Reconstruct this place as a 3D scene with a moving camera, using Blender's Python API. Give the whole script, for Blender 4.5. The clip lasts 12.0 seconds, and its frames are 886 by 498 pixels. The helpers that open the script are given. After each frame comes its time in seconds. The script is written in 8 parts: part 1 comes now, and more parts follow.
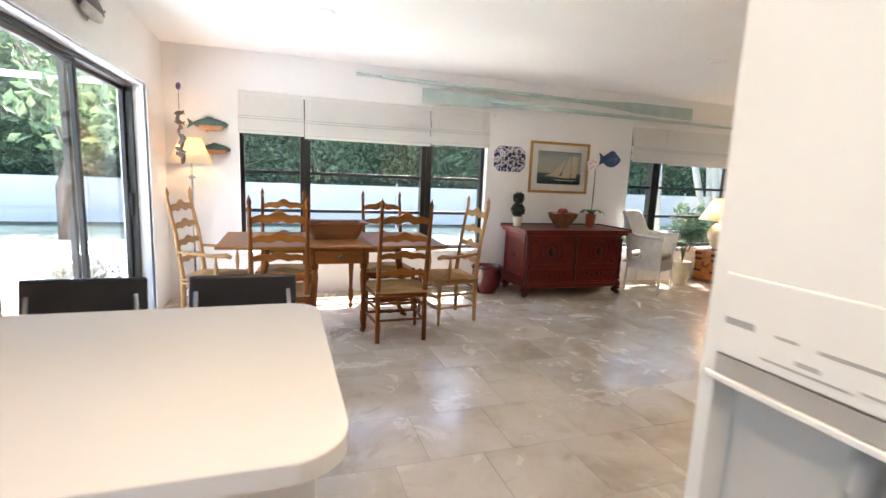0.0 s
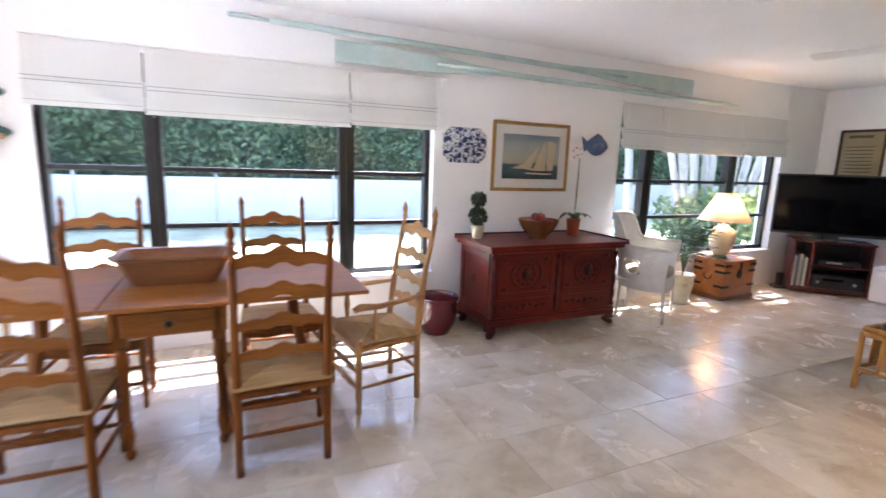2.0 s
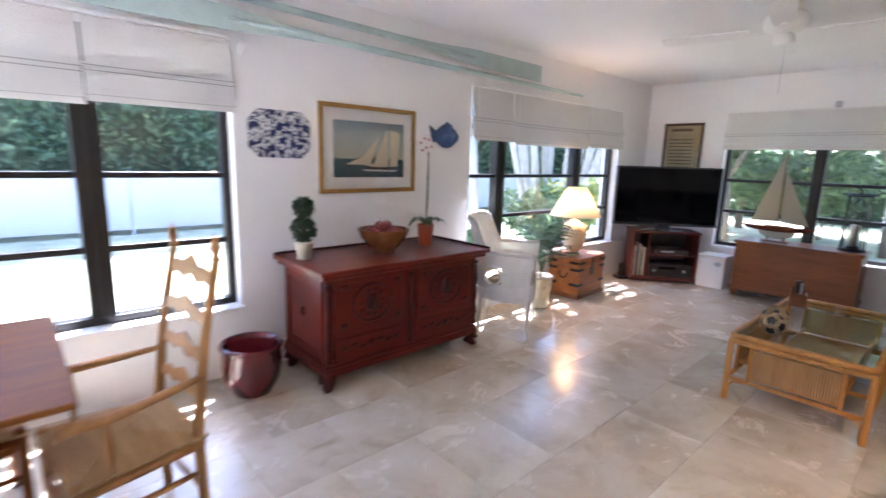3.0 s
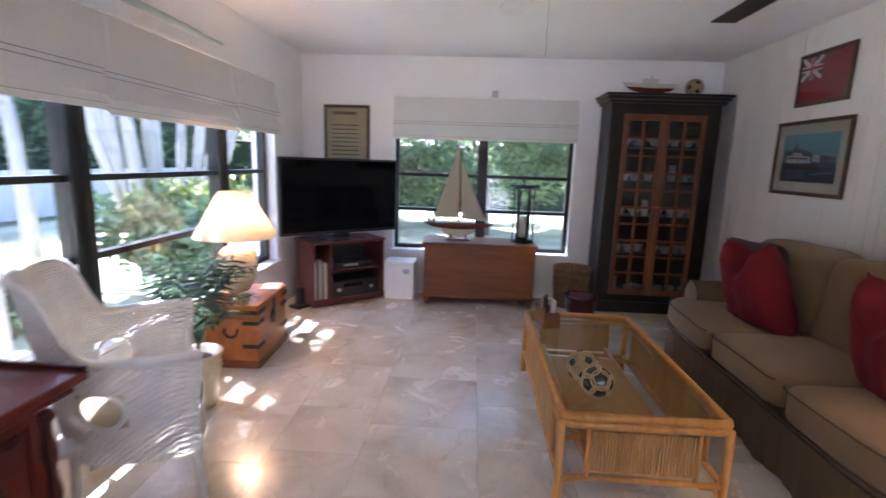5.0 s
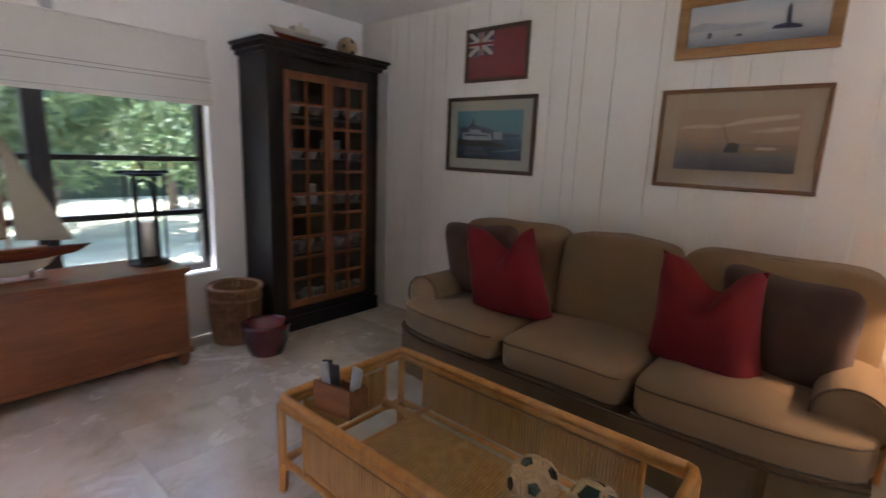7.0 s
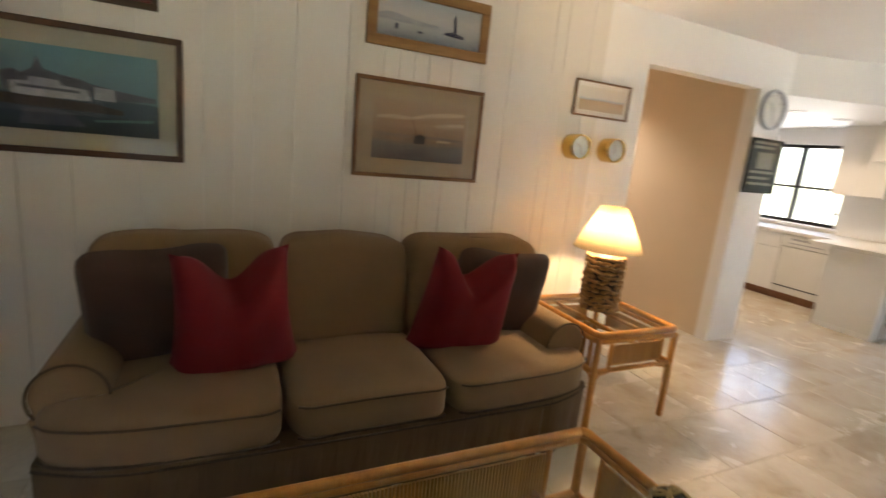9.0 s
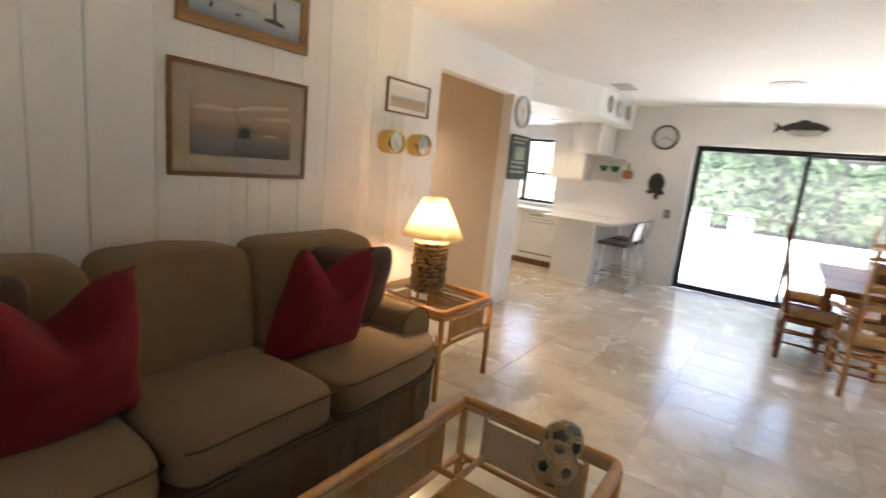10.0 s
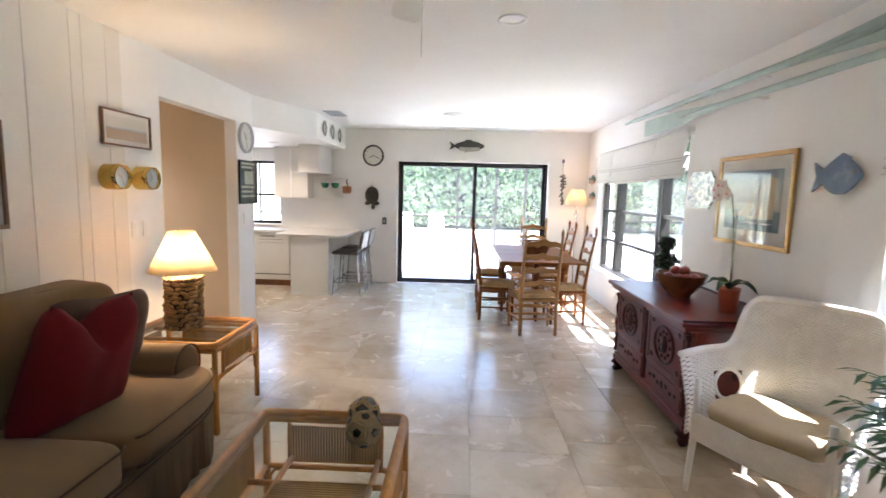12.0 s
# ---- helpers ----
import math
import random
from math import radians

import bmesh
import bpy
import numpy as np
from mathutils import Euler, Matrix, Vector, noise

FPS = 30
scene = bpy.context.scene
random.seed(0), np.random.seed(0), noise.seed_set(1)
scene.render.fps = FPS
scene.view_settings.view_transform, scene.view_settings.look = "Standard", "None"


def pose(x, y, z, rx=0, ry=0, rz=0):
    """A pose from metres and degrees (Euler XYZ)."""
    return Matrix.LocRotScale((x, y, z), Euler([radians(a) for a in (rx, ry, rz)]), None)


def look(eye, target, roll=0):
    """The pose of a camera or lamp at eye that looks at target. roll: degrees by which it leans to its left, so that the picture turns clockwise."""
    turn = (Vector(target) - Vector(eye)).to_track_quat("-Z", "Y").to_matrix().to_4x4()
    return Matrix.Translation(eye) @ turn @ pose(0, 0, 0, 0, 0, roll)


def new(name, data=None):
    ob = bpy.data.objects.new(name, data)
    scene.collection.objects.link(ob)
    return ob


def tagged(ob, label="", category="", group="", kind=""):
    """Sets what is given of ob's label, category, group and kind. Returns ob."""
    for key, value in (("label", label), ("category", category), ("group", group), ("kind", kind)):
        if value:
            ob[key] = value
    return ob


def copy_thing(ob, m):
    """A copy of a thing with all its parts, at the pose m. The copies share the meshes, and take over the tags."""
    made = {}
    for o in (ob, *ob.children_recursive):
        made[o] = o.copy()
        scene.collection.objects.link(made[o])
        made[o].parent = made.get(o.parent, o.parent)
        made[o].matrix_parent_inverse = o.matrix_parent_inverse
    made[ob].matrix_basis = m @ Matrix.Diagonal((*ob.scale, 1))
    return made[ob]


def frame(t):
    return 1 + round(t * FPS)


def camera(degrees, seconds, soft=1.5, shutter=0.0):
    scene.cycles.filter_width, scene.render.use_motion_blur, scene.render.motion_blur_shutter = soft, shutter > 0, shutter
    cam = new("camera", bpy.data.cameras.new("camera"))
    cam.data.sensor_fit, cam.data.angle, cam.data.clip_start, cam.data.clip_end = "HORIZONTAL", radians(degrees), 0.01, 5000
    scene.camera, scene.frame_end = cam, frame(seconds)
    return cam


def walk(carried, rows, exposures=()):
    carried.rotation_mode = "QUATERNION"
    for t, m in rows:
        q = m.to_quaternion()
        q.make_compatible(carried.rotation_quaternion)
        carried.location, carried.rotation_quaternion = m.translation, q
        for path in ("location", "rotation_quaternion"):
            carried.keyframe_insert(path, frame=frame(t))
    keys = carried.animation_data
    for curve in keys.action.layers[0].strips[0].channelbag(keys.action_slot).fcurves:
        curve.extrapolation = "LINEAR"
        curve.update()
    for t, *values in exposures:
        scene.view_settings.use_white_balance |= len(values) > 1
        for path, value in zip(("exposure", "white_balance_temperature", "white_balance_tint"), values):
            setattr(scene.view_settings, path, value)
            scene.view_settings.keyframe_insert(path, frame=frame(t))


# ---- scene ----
cam = camera(85.6, 12.0, shutter=0.5)
PATH = [
    (0, (1.126, -1.149, 1.393), (1.758, 0.724, 1.088), 2.4),
    (0.5, (1.297, -0.777, 1.372), (1.898, 1.105, 1.062), 2.3),
    (1, (1.452, -0.401, 1.433), (2.047, 1.479, 1.095), 2.3),
    (1.5, (1.639, -0.009, 1.463), (2.287, 1.85, 1.115), 2.1),
    (2, (1.854, 0.413, 1.448), (2.662, 2.209, 1.101), 1.9),
    (2.5, (2.11, 0.822, 1.466), (3.169, 2.48, 1.107), 1.7),
    (3, (2.434, 1.193, 1.494), (3.757, 2.647, 1.125), 1.7),
    (3.2, (2.56, 1.353, 1.515), (3.99, 2.7, 1.137), 1.9),
    (4.8, (3.73, 2.40, 1.495), (5.679, 2.68, 1.14), 2.2),
    (5, (3.893, 2.525, 1.48), (5.859, 2.638, 1.122), 1.9),
    (5.5, (4.29, 2.80, 1.444), (6.2335, 2.497, 1.0895), 1.6),
    (6, (4.661, 2.955, 1.454), (6.490, 2.244, 1.071), 2.2),
    (6.5, (5.042, 2.979, 1.471), (6.673, 1.893, 1.071), 2.4),
    (7, (5.555, 3.075, 1.452), (6.815, 1.575, 1.059), 2.3),
    (7.2, (5.763, 3.112, 1.448), (6.839, 1.473, 1.056), 2.2),
    (8.8, (7.019, 2.744, 1.497), (6.382, 0.894, 1.086), 5.7),
    (9, (7.15, 2.72, 1.501), (6.309, 0.952, 1.093), 5.5),
    (9.5, (7.406, 2.572, 1.498), (6.114, 1.095, 1.111), 5.6),
    (10, (7.592, 2.433, 1.502), (5.978, 1.309, 1.141), 5.6),
    (10.5, (7.768, 2.361, 1.511), (5.951, 1.588, 1.192), 4.7),
    (11, (7.893, 2.327, 1.529), (5.969, 1.86, 1.241), 3.2),
    (11.5, (7.984, 2.338, 1.547), (6.014, 2.106, 1.287), 2.1),
    (12, (8.06, 2.351, 1.546), (6.075, 2.278, 1.314), 1.4),
]
EXPOSURES = [(0.0, 3.5, 6350, 22), (0.5, 3.62, 6150, 22), (1.5, 3.68, 5950, 26), (3.0, 3.68, 5650, 29), (5.5, 3.48, 5580, 33), (7.0, 3.37, 5920, 31), (9.0, 3.42, 7000, 20), (10.5, 3.5, 6400, 22), (12.0, 3.54, 6100, 22)]
walk(cam, [(t, look(eye, target, roll)) for t, eye, target, roll in PATH], EXPOSURES)

# ---- world, sun and exposure ----
SUN_DIR = Vector((-0.50, -0.90, -1.70)).normalized()
world = bpy.data.worlds.new("world")
scene.world = world
world.use_nodes = True
wn = world.node_tree
sky = wn.nodes.new("ShaderNodeTexSky")
sky.sky_type, sky.sun_disc = "NISHITA", False
sky.sun_elevation = math.asin(-SUN_DIR.z)
sky.sun_rotation = math.atan2(-SUN_DIR.x, -SUN_DIR.y)
wn.nodes["Background"].inputs["Strength"].default_value = 0.15
wn.links.new(sky.outputs[0], wn.nodes["Background"].inputs["Color"])
sun_data = bpy.data.lights.new("sun", "SUN")
sun_data.energy, sun_data.angle, sun_data.color = 5.0, radians(0.6), (1.0, 0.965, 0.92)
sun = new("sun", sun_data)
sun.matrix_world = look((0, 12, 20), Vector((0, 12, 20)) + SUN_DIR)

scene.cycles.max_bounces, scene.cycles.diffuse_bounces, scene.cycles.transparent_max_bounces = 16, 8, 24


def bulb(name, x, y, z, watts, colour=(1.0, 0.72, 0.42), r=0.03):
    """A warm lamp bulb as a light."""
    d = bpy.data.lights.new(name, "POINT")
    d.energy, d.color, d.shadow_soft_size = watts, colour, r
    ob = new(name, d)
    ob.location = (x, y, z)
    return ob


# ---- mesh helpers ----
def link_mesh(name, bm, material, smooth=False):
    me = bpy.data.meshes.new(name)
    bmesh.ops.recalc_face_normals(bm, faces=bm.faces)
    bm.to_mesh(me)
    bm.free()
    if smooth:
        for p in me.polygons:
            p.use_smooth = True
    if material:
        me.materials.append(material)
    return new(name, me)


def part(name, bm, material, parent, label="", smooth=False):
    """One mesh under a thing or a part."""
    ob = link_mesh(name, bm, material, smooth)
    ob.parent = parent
    return tagged(ob, label=label)


def share(ob, m, parent):
    """Another piece on the same mesh."""
    o = new(ob.name.split(".")[0], ob.data)
    o.parent = parent
    o.matrix_basis = m
    return o


def thing(name, label, category, m, group=""):
    ob = new(name)
    ob.empty_display_size = 0.1
    ob.matrix_world = m
    return tagged(ob, label, category, group)


def solid(name, bm, material, label, category, group="", smooth=False, m=None):
    """A thing that is one mesh."""
    ob = link_mesh(name, bm, material, smooth)
    if m:
        ob.matrix_world = m
    return tagged(ob, label, category, group)


def structure(name, bm, material, label="", smooth=False):
    return tagged(link_mesh(name, bm, material, smooth), label=label, kind="structure")


def box(bm, x0, y0, z0, x1, y1, z1, bevel=0.0, seg=2):
    vs = [bm.verts.new((x, y, z)) for z in (z0, z1) for y in (y0, y1) for x in (x0, x1)]
    fs = [bm.faces.new([vs[i] for i in f]) for f in ((0, 2, 3, 1), (4, 5, 7, 6), (0, 1, 5, 4), (2, 6, 7, 3), (0, 4, 6, 2), (1, 3, 7, 5))]
    if bevel:
        es = list({e for f in fs for e in f.edges})
        bmesh.ops.bevel(bm, geom=es, offset=bevel, segments=seg, affect="EDGES", profile=0.5)
    return bm


def boxes(*items, bevel=0.0):
    bm = bmesh.new()
    for b in items:
        box(bm, *b, bevel=bevel)
    return bm


def lathe(bm, profile, seg=24, centre=(0, 0, 0), cap=True):
    """A turned body: rows of (radius, height)."""
    cx, cy, cz = centre
    rings = []
    for r, z in profile:
        rings.append([bm.verts.new((cx + r * math.cos(2 * math.pi * i / seg), cy + r * math.sin(2 * math.pi * i / seg), cz + z)) for i in range(seg)])
    for a, b in zip(rings, rings[1:]):
        for i in range(seg):
            bm.faces.new((a[i], a[(i + 1) % seg], b[(i + 1) % seg], b[i]))
    if cap:
        bm.faces.new(rings[0][::-1])
        bm.faces.new(rings[-1])
    return bm


def tube(bm, pts, radii, seg=8, flat=1.0, up=None):
    """A round bar along points. flat squeezes it in the second direction."""
    pts = [Vector(p) for p in pts]
    if not hasattr(radii, "__len__"):
        radii = [radii] * len(pts)
    rings = []
    side = None
    for i, p in enumerate(pts):
        d = (pts[min(i + 1, len(pts) - 1)] - pts[max(i - 1, 0)]).normalized()
        if side is None:
            ref = Vector(up) if up else (Vector((0, 0, 1)) if abs(d.z) < 0.9 else Vector((1, 0, 0)))
            side = d.cross(ref).normalized()
        else:
            side = (side - d * side.dot(d)).normalized()
        top = side.cross(d).normalized()
        r = radii[i]
        rings.append([bm.verts.new(p + side * (r * math.cos(2 * math.pi * k / seg)) + top * (flat * r * math.sin(2 * math.pi * k / seg))) for k in range(seg)])
    for a, b in zip(rings, rings[1:]):
        for k in range(seg):
            bm.faces.new((a[k], a[(k + 1) % seg], b[(k + 1) % seg], b[k]))
    bm.faces.new(rings[0][::-1])
    bm.faces.new(rings[-1])
    return bm


def plate(bm, outline, thick, m=None):
    """A flat outline in x and z, extruded along y by thick (from y = 0 to thick)."""
    m = m or Matrix()
    a = [bm.verts.new(m @ Vector((x, 0, z))) for x, z in outline]
    b = [bm.verts.new(m @ Vector((x, thick, z))) for x, z in outline]
    n = len(a)
    bm.faces.new(a)
    bm.faces.new(b[::-1])
    for i in range(n):
        bm.faces.new((a[i], b[i], b[(i + 1) % n], a[(i + 1) % n]))
    return bm


def blob(bm, x, y, z, rx, ry, rz, seg=16, rings=10, power=1.0):
    """An ellipsoid; power below 1 squares it off."""
    def sp(v):
        return math.copysign(abs(v) ** power, v)
    prof = [(-math.pi / 2 + math.pi * i / rings) for i in range(rings + 1)]
    rows = []
    for a in prof[1:-1]:
        rows.append([bm.verts.new((x + rx * sp(math.cos(a)) * sp(math.cos(2 * math.pi * k / seg)), y + ry * sp(math.cos(a)) * sp(math.sin(2 * math.pi * k / seg)), z + rz * sp(math.sin(a)))) for k in range(seg)])
    lo, hi = bm.verts.new((x, y, z - rz)), bm.verts.new((x, y, z + rz))
    for a, b in zip(rows, rows[1:]):
        for k in range(seg):
            bm.faces.new((a[k], a[(k + 1) % seg], b[(k + 1) % seg], b[k]))
    for k in range(seg):
        bm.faces.new((lo, rows[0][(k + 1) % seg], rows[0][k]))
        bm.faces.new((hi, rows[-1][k], rows[-1][(k + 1) % seg]))
    return bm


def ring(cx, cz, rx, rz, n=24):
    return [(cx + rx * math.cos(2 * math.pi * i / n), cz + rz * math.sin(2 * math.pi * i / n)) for i in range(n)]


# ---- materials ----
def nodes_of(name):
    m = bpy.data.materials.new(name)
    m.use_nodes = True
    nt = m.node_tree
    return m, nt, nt.nodes["Principled BSDF"]


def noise_node(nt, scale, detail=4.0, stretch=None, rough=0.55):
    tc = nt.nodes.new("ShaderNodeTexCoord")
    mp = nt.nodes.new("ShaderNodeMapping")
    nt.links.new(tc.outputs["Object"], mp.inputs["Vector"])
    if stretch:
        mp.inputs["Scale"].default_value = stretch
    n = nt.nodes.new("ShaderNodeTexNoise")
    n.inputs["Scale"].default_value, n.inputs["Detail"].default_value, n.inputs["Roughness"].default_value = scale, detail, rough
    nt.links.new(mp.outputs[0], n.inputs["Vector"])
    return n


def ramp(nt, src, stops):
    r = nt.nodes.new("ShaderNodeValToRGB")
    while len(r.color_ramp.elements) < len(stops):
        r.color_ramp.elements.new(0.5)
    for e, (p, c) in zip(r.color_ramp.elements, stops):
        e.position, e.color = p, (*c, 1)
    nt.links.new(src, r.inputs["Fac"])
    return r


def bump_to(nt, src, bsdf, strength, dist=0.01):
    b = nt.nodes.new("ShaderNodeBump")
    b.inputs["Strength"].default_value, b.inputs["Distance"].default_value = strength, dist
    nt.links.new(src, b.inputs["Height"])
    nt.links.new(b.outputs[0], bsdf.inputs["Normal"])


def tone(c, f):
    return tuple(min(1.0, v * f) for v in c)


def mat(name, base, rough=0.5, metal=0.0, var=0.12, scale=6.0, fine=60.0, bump=0.08, rough_var=0.12, sheen=0.0, coat=0.0, random_tint=0.0):
    """Paint, plaster, metal or cloth with variation at two scales."""
    m, nt, b = nodes_of(name)
    big, small = noise_node(nt, scale), noise_node(nt, fine, 3.0)
    mix = nt.nodes.new("ShaderNodeMath")
    mix.operation = "MULTIPLY_ADD"
    nt.links.new(small.outputs["Fac"], mix.inputs[0])
    mix.inputs[1].default_value = 0.35
    nt.links.new(big.outputs["Fac"], mix.inputs[2])
    r = ramp(nt, mix.outputs[0], [(0.4, tone(base, 1 - var)), (0.95, tone(base, 1 + var))])
    col = r.outputs[0]
    if random_tint:
        oi = nt.nodes.new("ShaderNodeObjectInfo")
        hs = nt.nodes.new("ShaderNodeHueSaturation")
        mr = nt.nodes.new("ShaderNodeMapRange")
        mr.inputs["To Min"].default_value, mr.inputs["To Max"].default_value = 1 - random_tint, 1 + random_tint
        nt.links.new(oi.outputs["Random"], mr.inputs["Value"])
        nt.links.new(mr.outputs[0], hs.inputs["Value"])
        nt.links.new(col, hs.inputs["Color"])
        col = hs.outputs[0]
    nt.links.new(col, b.inputs["Base Color"])
    rr = nt.nodes.new("ShaderNodeMapRange")
    rr.inputs["To Min"].default_value, rr.inputs["To Max"].default_value = max(0.02, rough - rough_var), min(1.0, rough + rough_var)
    nt.links.new(big.outputs["Fac"], rr.inputs["Value"])
    nt.links.new(rr.outputs[0], b.inputs["Roughness"])
    b.inputs["Metallic"].default_value = metal
    b.inputs["Sheen Weight"].default_value = sheen
    b.inputs["Coat Weight"].default_value = coat
    b.inputs["Coat Roughness"].default_value = 0.12
    if bump:
        bump_to(nt, small.outputs["Fac"], b, bump, 0.004)
    return m


def wood(name, dark, light, rough=0.35, axis="X", scale=7.0, coat=0.2, bump=0.06, spec=0.3):
    """Grain stretched along one axis."""
    m, nt, b = nodes_of(name)
    st = {"X": (0.12, 1, 1), "Y": (1, 0.12, 1), "Z": (1, 1, 0.12)}[axis]
    g, f = noise_node(nt, scale * 2, 5.0, st, 0.6), noise_node(nt, scale * 14, 4.0, st)
    mx = nt.nodes.new("ShaderNodeMath")
    mx.operation = "MULTIPLY_ADD"
    nt.links.new(f.outputs["Fac"], mx.inputs[0])
    mx.inputs[1].default_value = 0.4
    nt.links.new(g.outputs["Fac"], mx.inputs[2])
    r = ramp(nt, mx.outputs[0], [(0.42, dark), (0.68, tuple((a + c) / 2 for a, c in zip(dark, light))), (0.95, light)])
    nt.links.new(r.outputs[0], b.inputs["Base Color"])
    rr = nt.nodes.new("ShaderNodeMapRange")
    rr.inputs["To Min"].default_value, rr.inputs["To Max"].default_value = rough - 0.08, rough + 0.12
    nt.links.new(g.outputs["Fac"], rr.inputs["Value"])
    nt.links.new(rr.outputs[0], b.inputs["Roughness"])
    b.inputs["Coat Weight"].default_value, b.inputs["Coat Roughness"].default_value = coat, 0.15
    b.inputs["Specular IOR Level"].default_value = spec
    bump_to(nt, f.outputs["Fac"], b, bump, 0.003)
    return m


def glass(name, tint=(0.93, 0.97, 0.96), gloss=1.0):
    """A thin pane: clear, with a mirror reflection that grows at a slant."""
    m = bpy.data.materials.new(name)
    m.use_nodes = True
    nt = m.node_tree
    nt.nodes.remove(nt.nodes["Principled BSDF"])
    tr, gl, lw, mx = (nt.nodes.new(k) for k in ("ShaderNodeBsdfTransparent", "ShaderNodeBsdfGlossy", "ShaderNodeLayerWeight", "ShaderNodeMixShader"))
    tr.inputs["Color"].default_value = (*tint, 1)
    gl.inputs["Roughness"].default_value = 0.01
    lw.inputs["Blend"].default_value = 0.5
    pw, sc = nt.nodes.new("ShaderNodeMath"), nt.nodes.new("ShaderNodeMath")
    pw.operation, sc.operation = "POWER", "MULTIPLY_ADD"
    nt.links.new(lw.outputs["Facing"], pw.inputs[0])
    pw.inputs[1].default_value = 5.0
    nt.links.new(pw.outputs[0], sc.inputs[0])
    sc.inputs[1].default_value, sc.inputs[2].default_value = 0.6 * gloss, 0.03 * gloss
    nt.links.new(sc.outputs[0], mx.inputs[0])
    nt.links.new(tr.outputs[0], mx.inputs[1])
    nt.links.new(gl.outputs[0], mx.inputs[2])
    nt.links.new(mx.outputs[0], nt.nodes["Material Output"].inputs["Surface"])
    return m


def shade_mat(name, base, thick=0.5):
    """Lamp-shade cloth, lit through from within."""
    m = bpy.data.materials.new(name)
    m.use_nodes = True
    nt = m.node_tree
    b = nt.nodes["Principled BSDF"]
    n = noise_node(nt, 90.0, 3.0)
    r = ramp(nt, n.outputs["Fac"], [(0.3, tone(base, 0.93)), (0.7, base)])
    nt.links.new(r.outputs[0], b.inputs["Base Color"])
    b.inputs["Roughness"].default_value = 0.9
    t = nt.nodes.new("ShaderNodeBsdfTranslucent")
    nt.links.new(r.outputs[0], t.inputs["Color"])
    mx = nt.nodes.new("ShaderNodeMixShader")
    mx.inputs[0].default_value = thick
    nt.links.new(b.outputs[0], mx.inputs[1])
    nt.links.new(t.outputs[0], mx.inputs[2])
    nt.links.new(mx.outputs[0], nt.nodes["Material Output"].inputs["Surface"])
    return m


def stone_floor():
    """Honed and polished travertine: clouds, veins, small pits, each tile a little different."""
    m, nt, b = nodes_of("travertine")
    oi = nt.nodes.new("ShaderNodeObjectInfo")
    tc = nt.nodes.new("ShaderNodeTexCoord")
    off = nt.nodes.new("ShaderNodeVectorMath")
    off.operation = "SCALE"
    comb = nt.nodes.new("ShaderNodeCombineXYZ")
    for k in range(3):
        nt.links.new(oi.outputs["Random"], comb.inputs[k])
    nt.links.new(comb.outputs[0], off.inputs[0])
    off.inputs["Scale"].default_value = 37.0
    add = nt.nodes.new("ShaderNodeVectorMath")
    nt.links.new(tc.outputs["Object"], add.inputs[0])
    nt.links.new(off.outputs[0], add.inputs[1])

    def tex(scale, detail, rough, dist=0.0):
        n = nt.nodes.new("ShaderNodeTexNoise")
        n.inputs["Scale"].default_value, n.inputs["Detail"].default_value, n.inputs["Roughness"].default_value, n.inputs["Distortion"].default_value = scale, detail, rough, dist
        nt.links.new(add.outputs[0], n.inputs["Vector"])
        return n
    cloud, vein, pit = tex(2.0, 7.0, 0.62, 0.4), tex(3.2, 9.0, 0.70, 0.7), tex(46.0, 3.0, 0.6)
    r1 = ramp(nt, cloud.outputs["Fac"], [(0.30, (0.43, 0.355, 0.255)), (0.5, (0.57, 0.495, 0.385)), (0.72, (0.65, 0.59, 0.495))])
    r2 = ramp(nt, vein.outputs["Fac"], [(0.30, (0.70, 0.63, 0.53)), (0.42, (0.97, 0.96, 0.94)), (0.62, (1.0, 1.0, 1.0)), (0.74, (1.08, 1.07, 1.04))])
    mul = nt.nodes.new("ShaderNodeMix")
    mul.data_type, mul.blend_type = "RGBA", "MULTIPLY"
    mul.inputs["Factor"].default_value = 0.75
    nt.links.new(r1.outputs[0], mul.inputs["A"])
    nt.links.new(r2.outputs[0], mul.inputs["B"])
    hs = nt.nodes.new("ShaderNodeHueSaturation")
    mr = nt.nodes.new("ShaderNodeMapRange")
    mr.inputs["To Min"].default_value, mr.inputs["To Max"].default_value = 0.96, 1.03
    nt.links.new(oi.outputs["Random"], mr.inputs["Value"])
    nt.links.new(mr.outputs[0], hs.inputs["Value"])
    nt.links.new(mul.outputs["Result"], hs.inputs["Color"])
    nt.links.new(hs.outputs[0], b.inputs["Base Color"])
    rr = nt.nodes.new("ShaderNodeMapRange")
    rr.inputs["From Min"].default_value, rr.inputs["From Max"].default_value = 0.3, 0.7
    rr.inputs["To Min"].default_value, rr.inputs["To Max"].default_value = 0.15, 0.32
    nt.links.new(vein.outputs["Fac"], rr.inputs["Value"])
    nt.links.new(rr.outputs[0], b.inputs["Roughness"])
    ht = ramp(nt, pit.outputs["Fac"], [(0.28, (0, 0, 0)), (0.36, (1, 1, 1))])
    mixh = nt.nodes.new("ShaderNodeMath")
    mixh.operation = "MULTIPLY_ADD"
    nt.links.new(vein.outputs["Fac"], mixh.inputs[0])
    mixh.inputs[1].default_value = 0.8
    nt.links.new(ht.outputs[0], mixh.inputs[2])
    b.inputs["Coat Weight"].default_value, b.inputs["Coat Roughness"].default_value = 0.35, 0.2
    bump_to(nt, mixh.outputs[0], b, 0.20, 0.003)
    return m


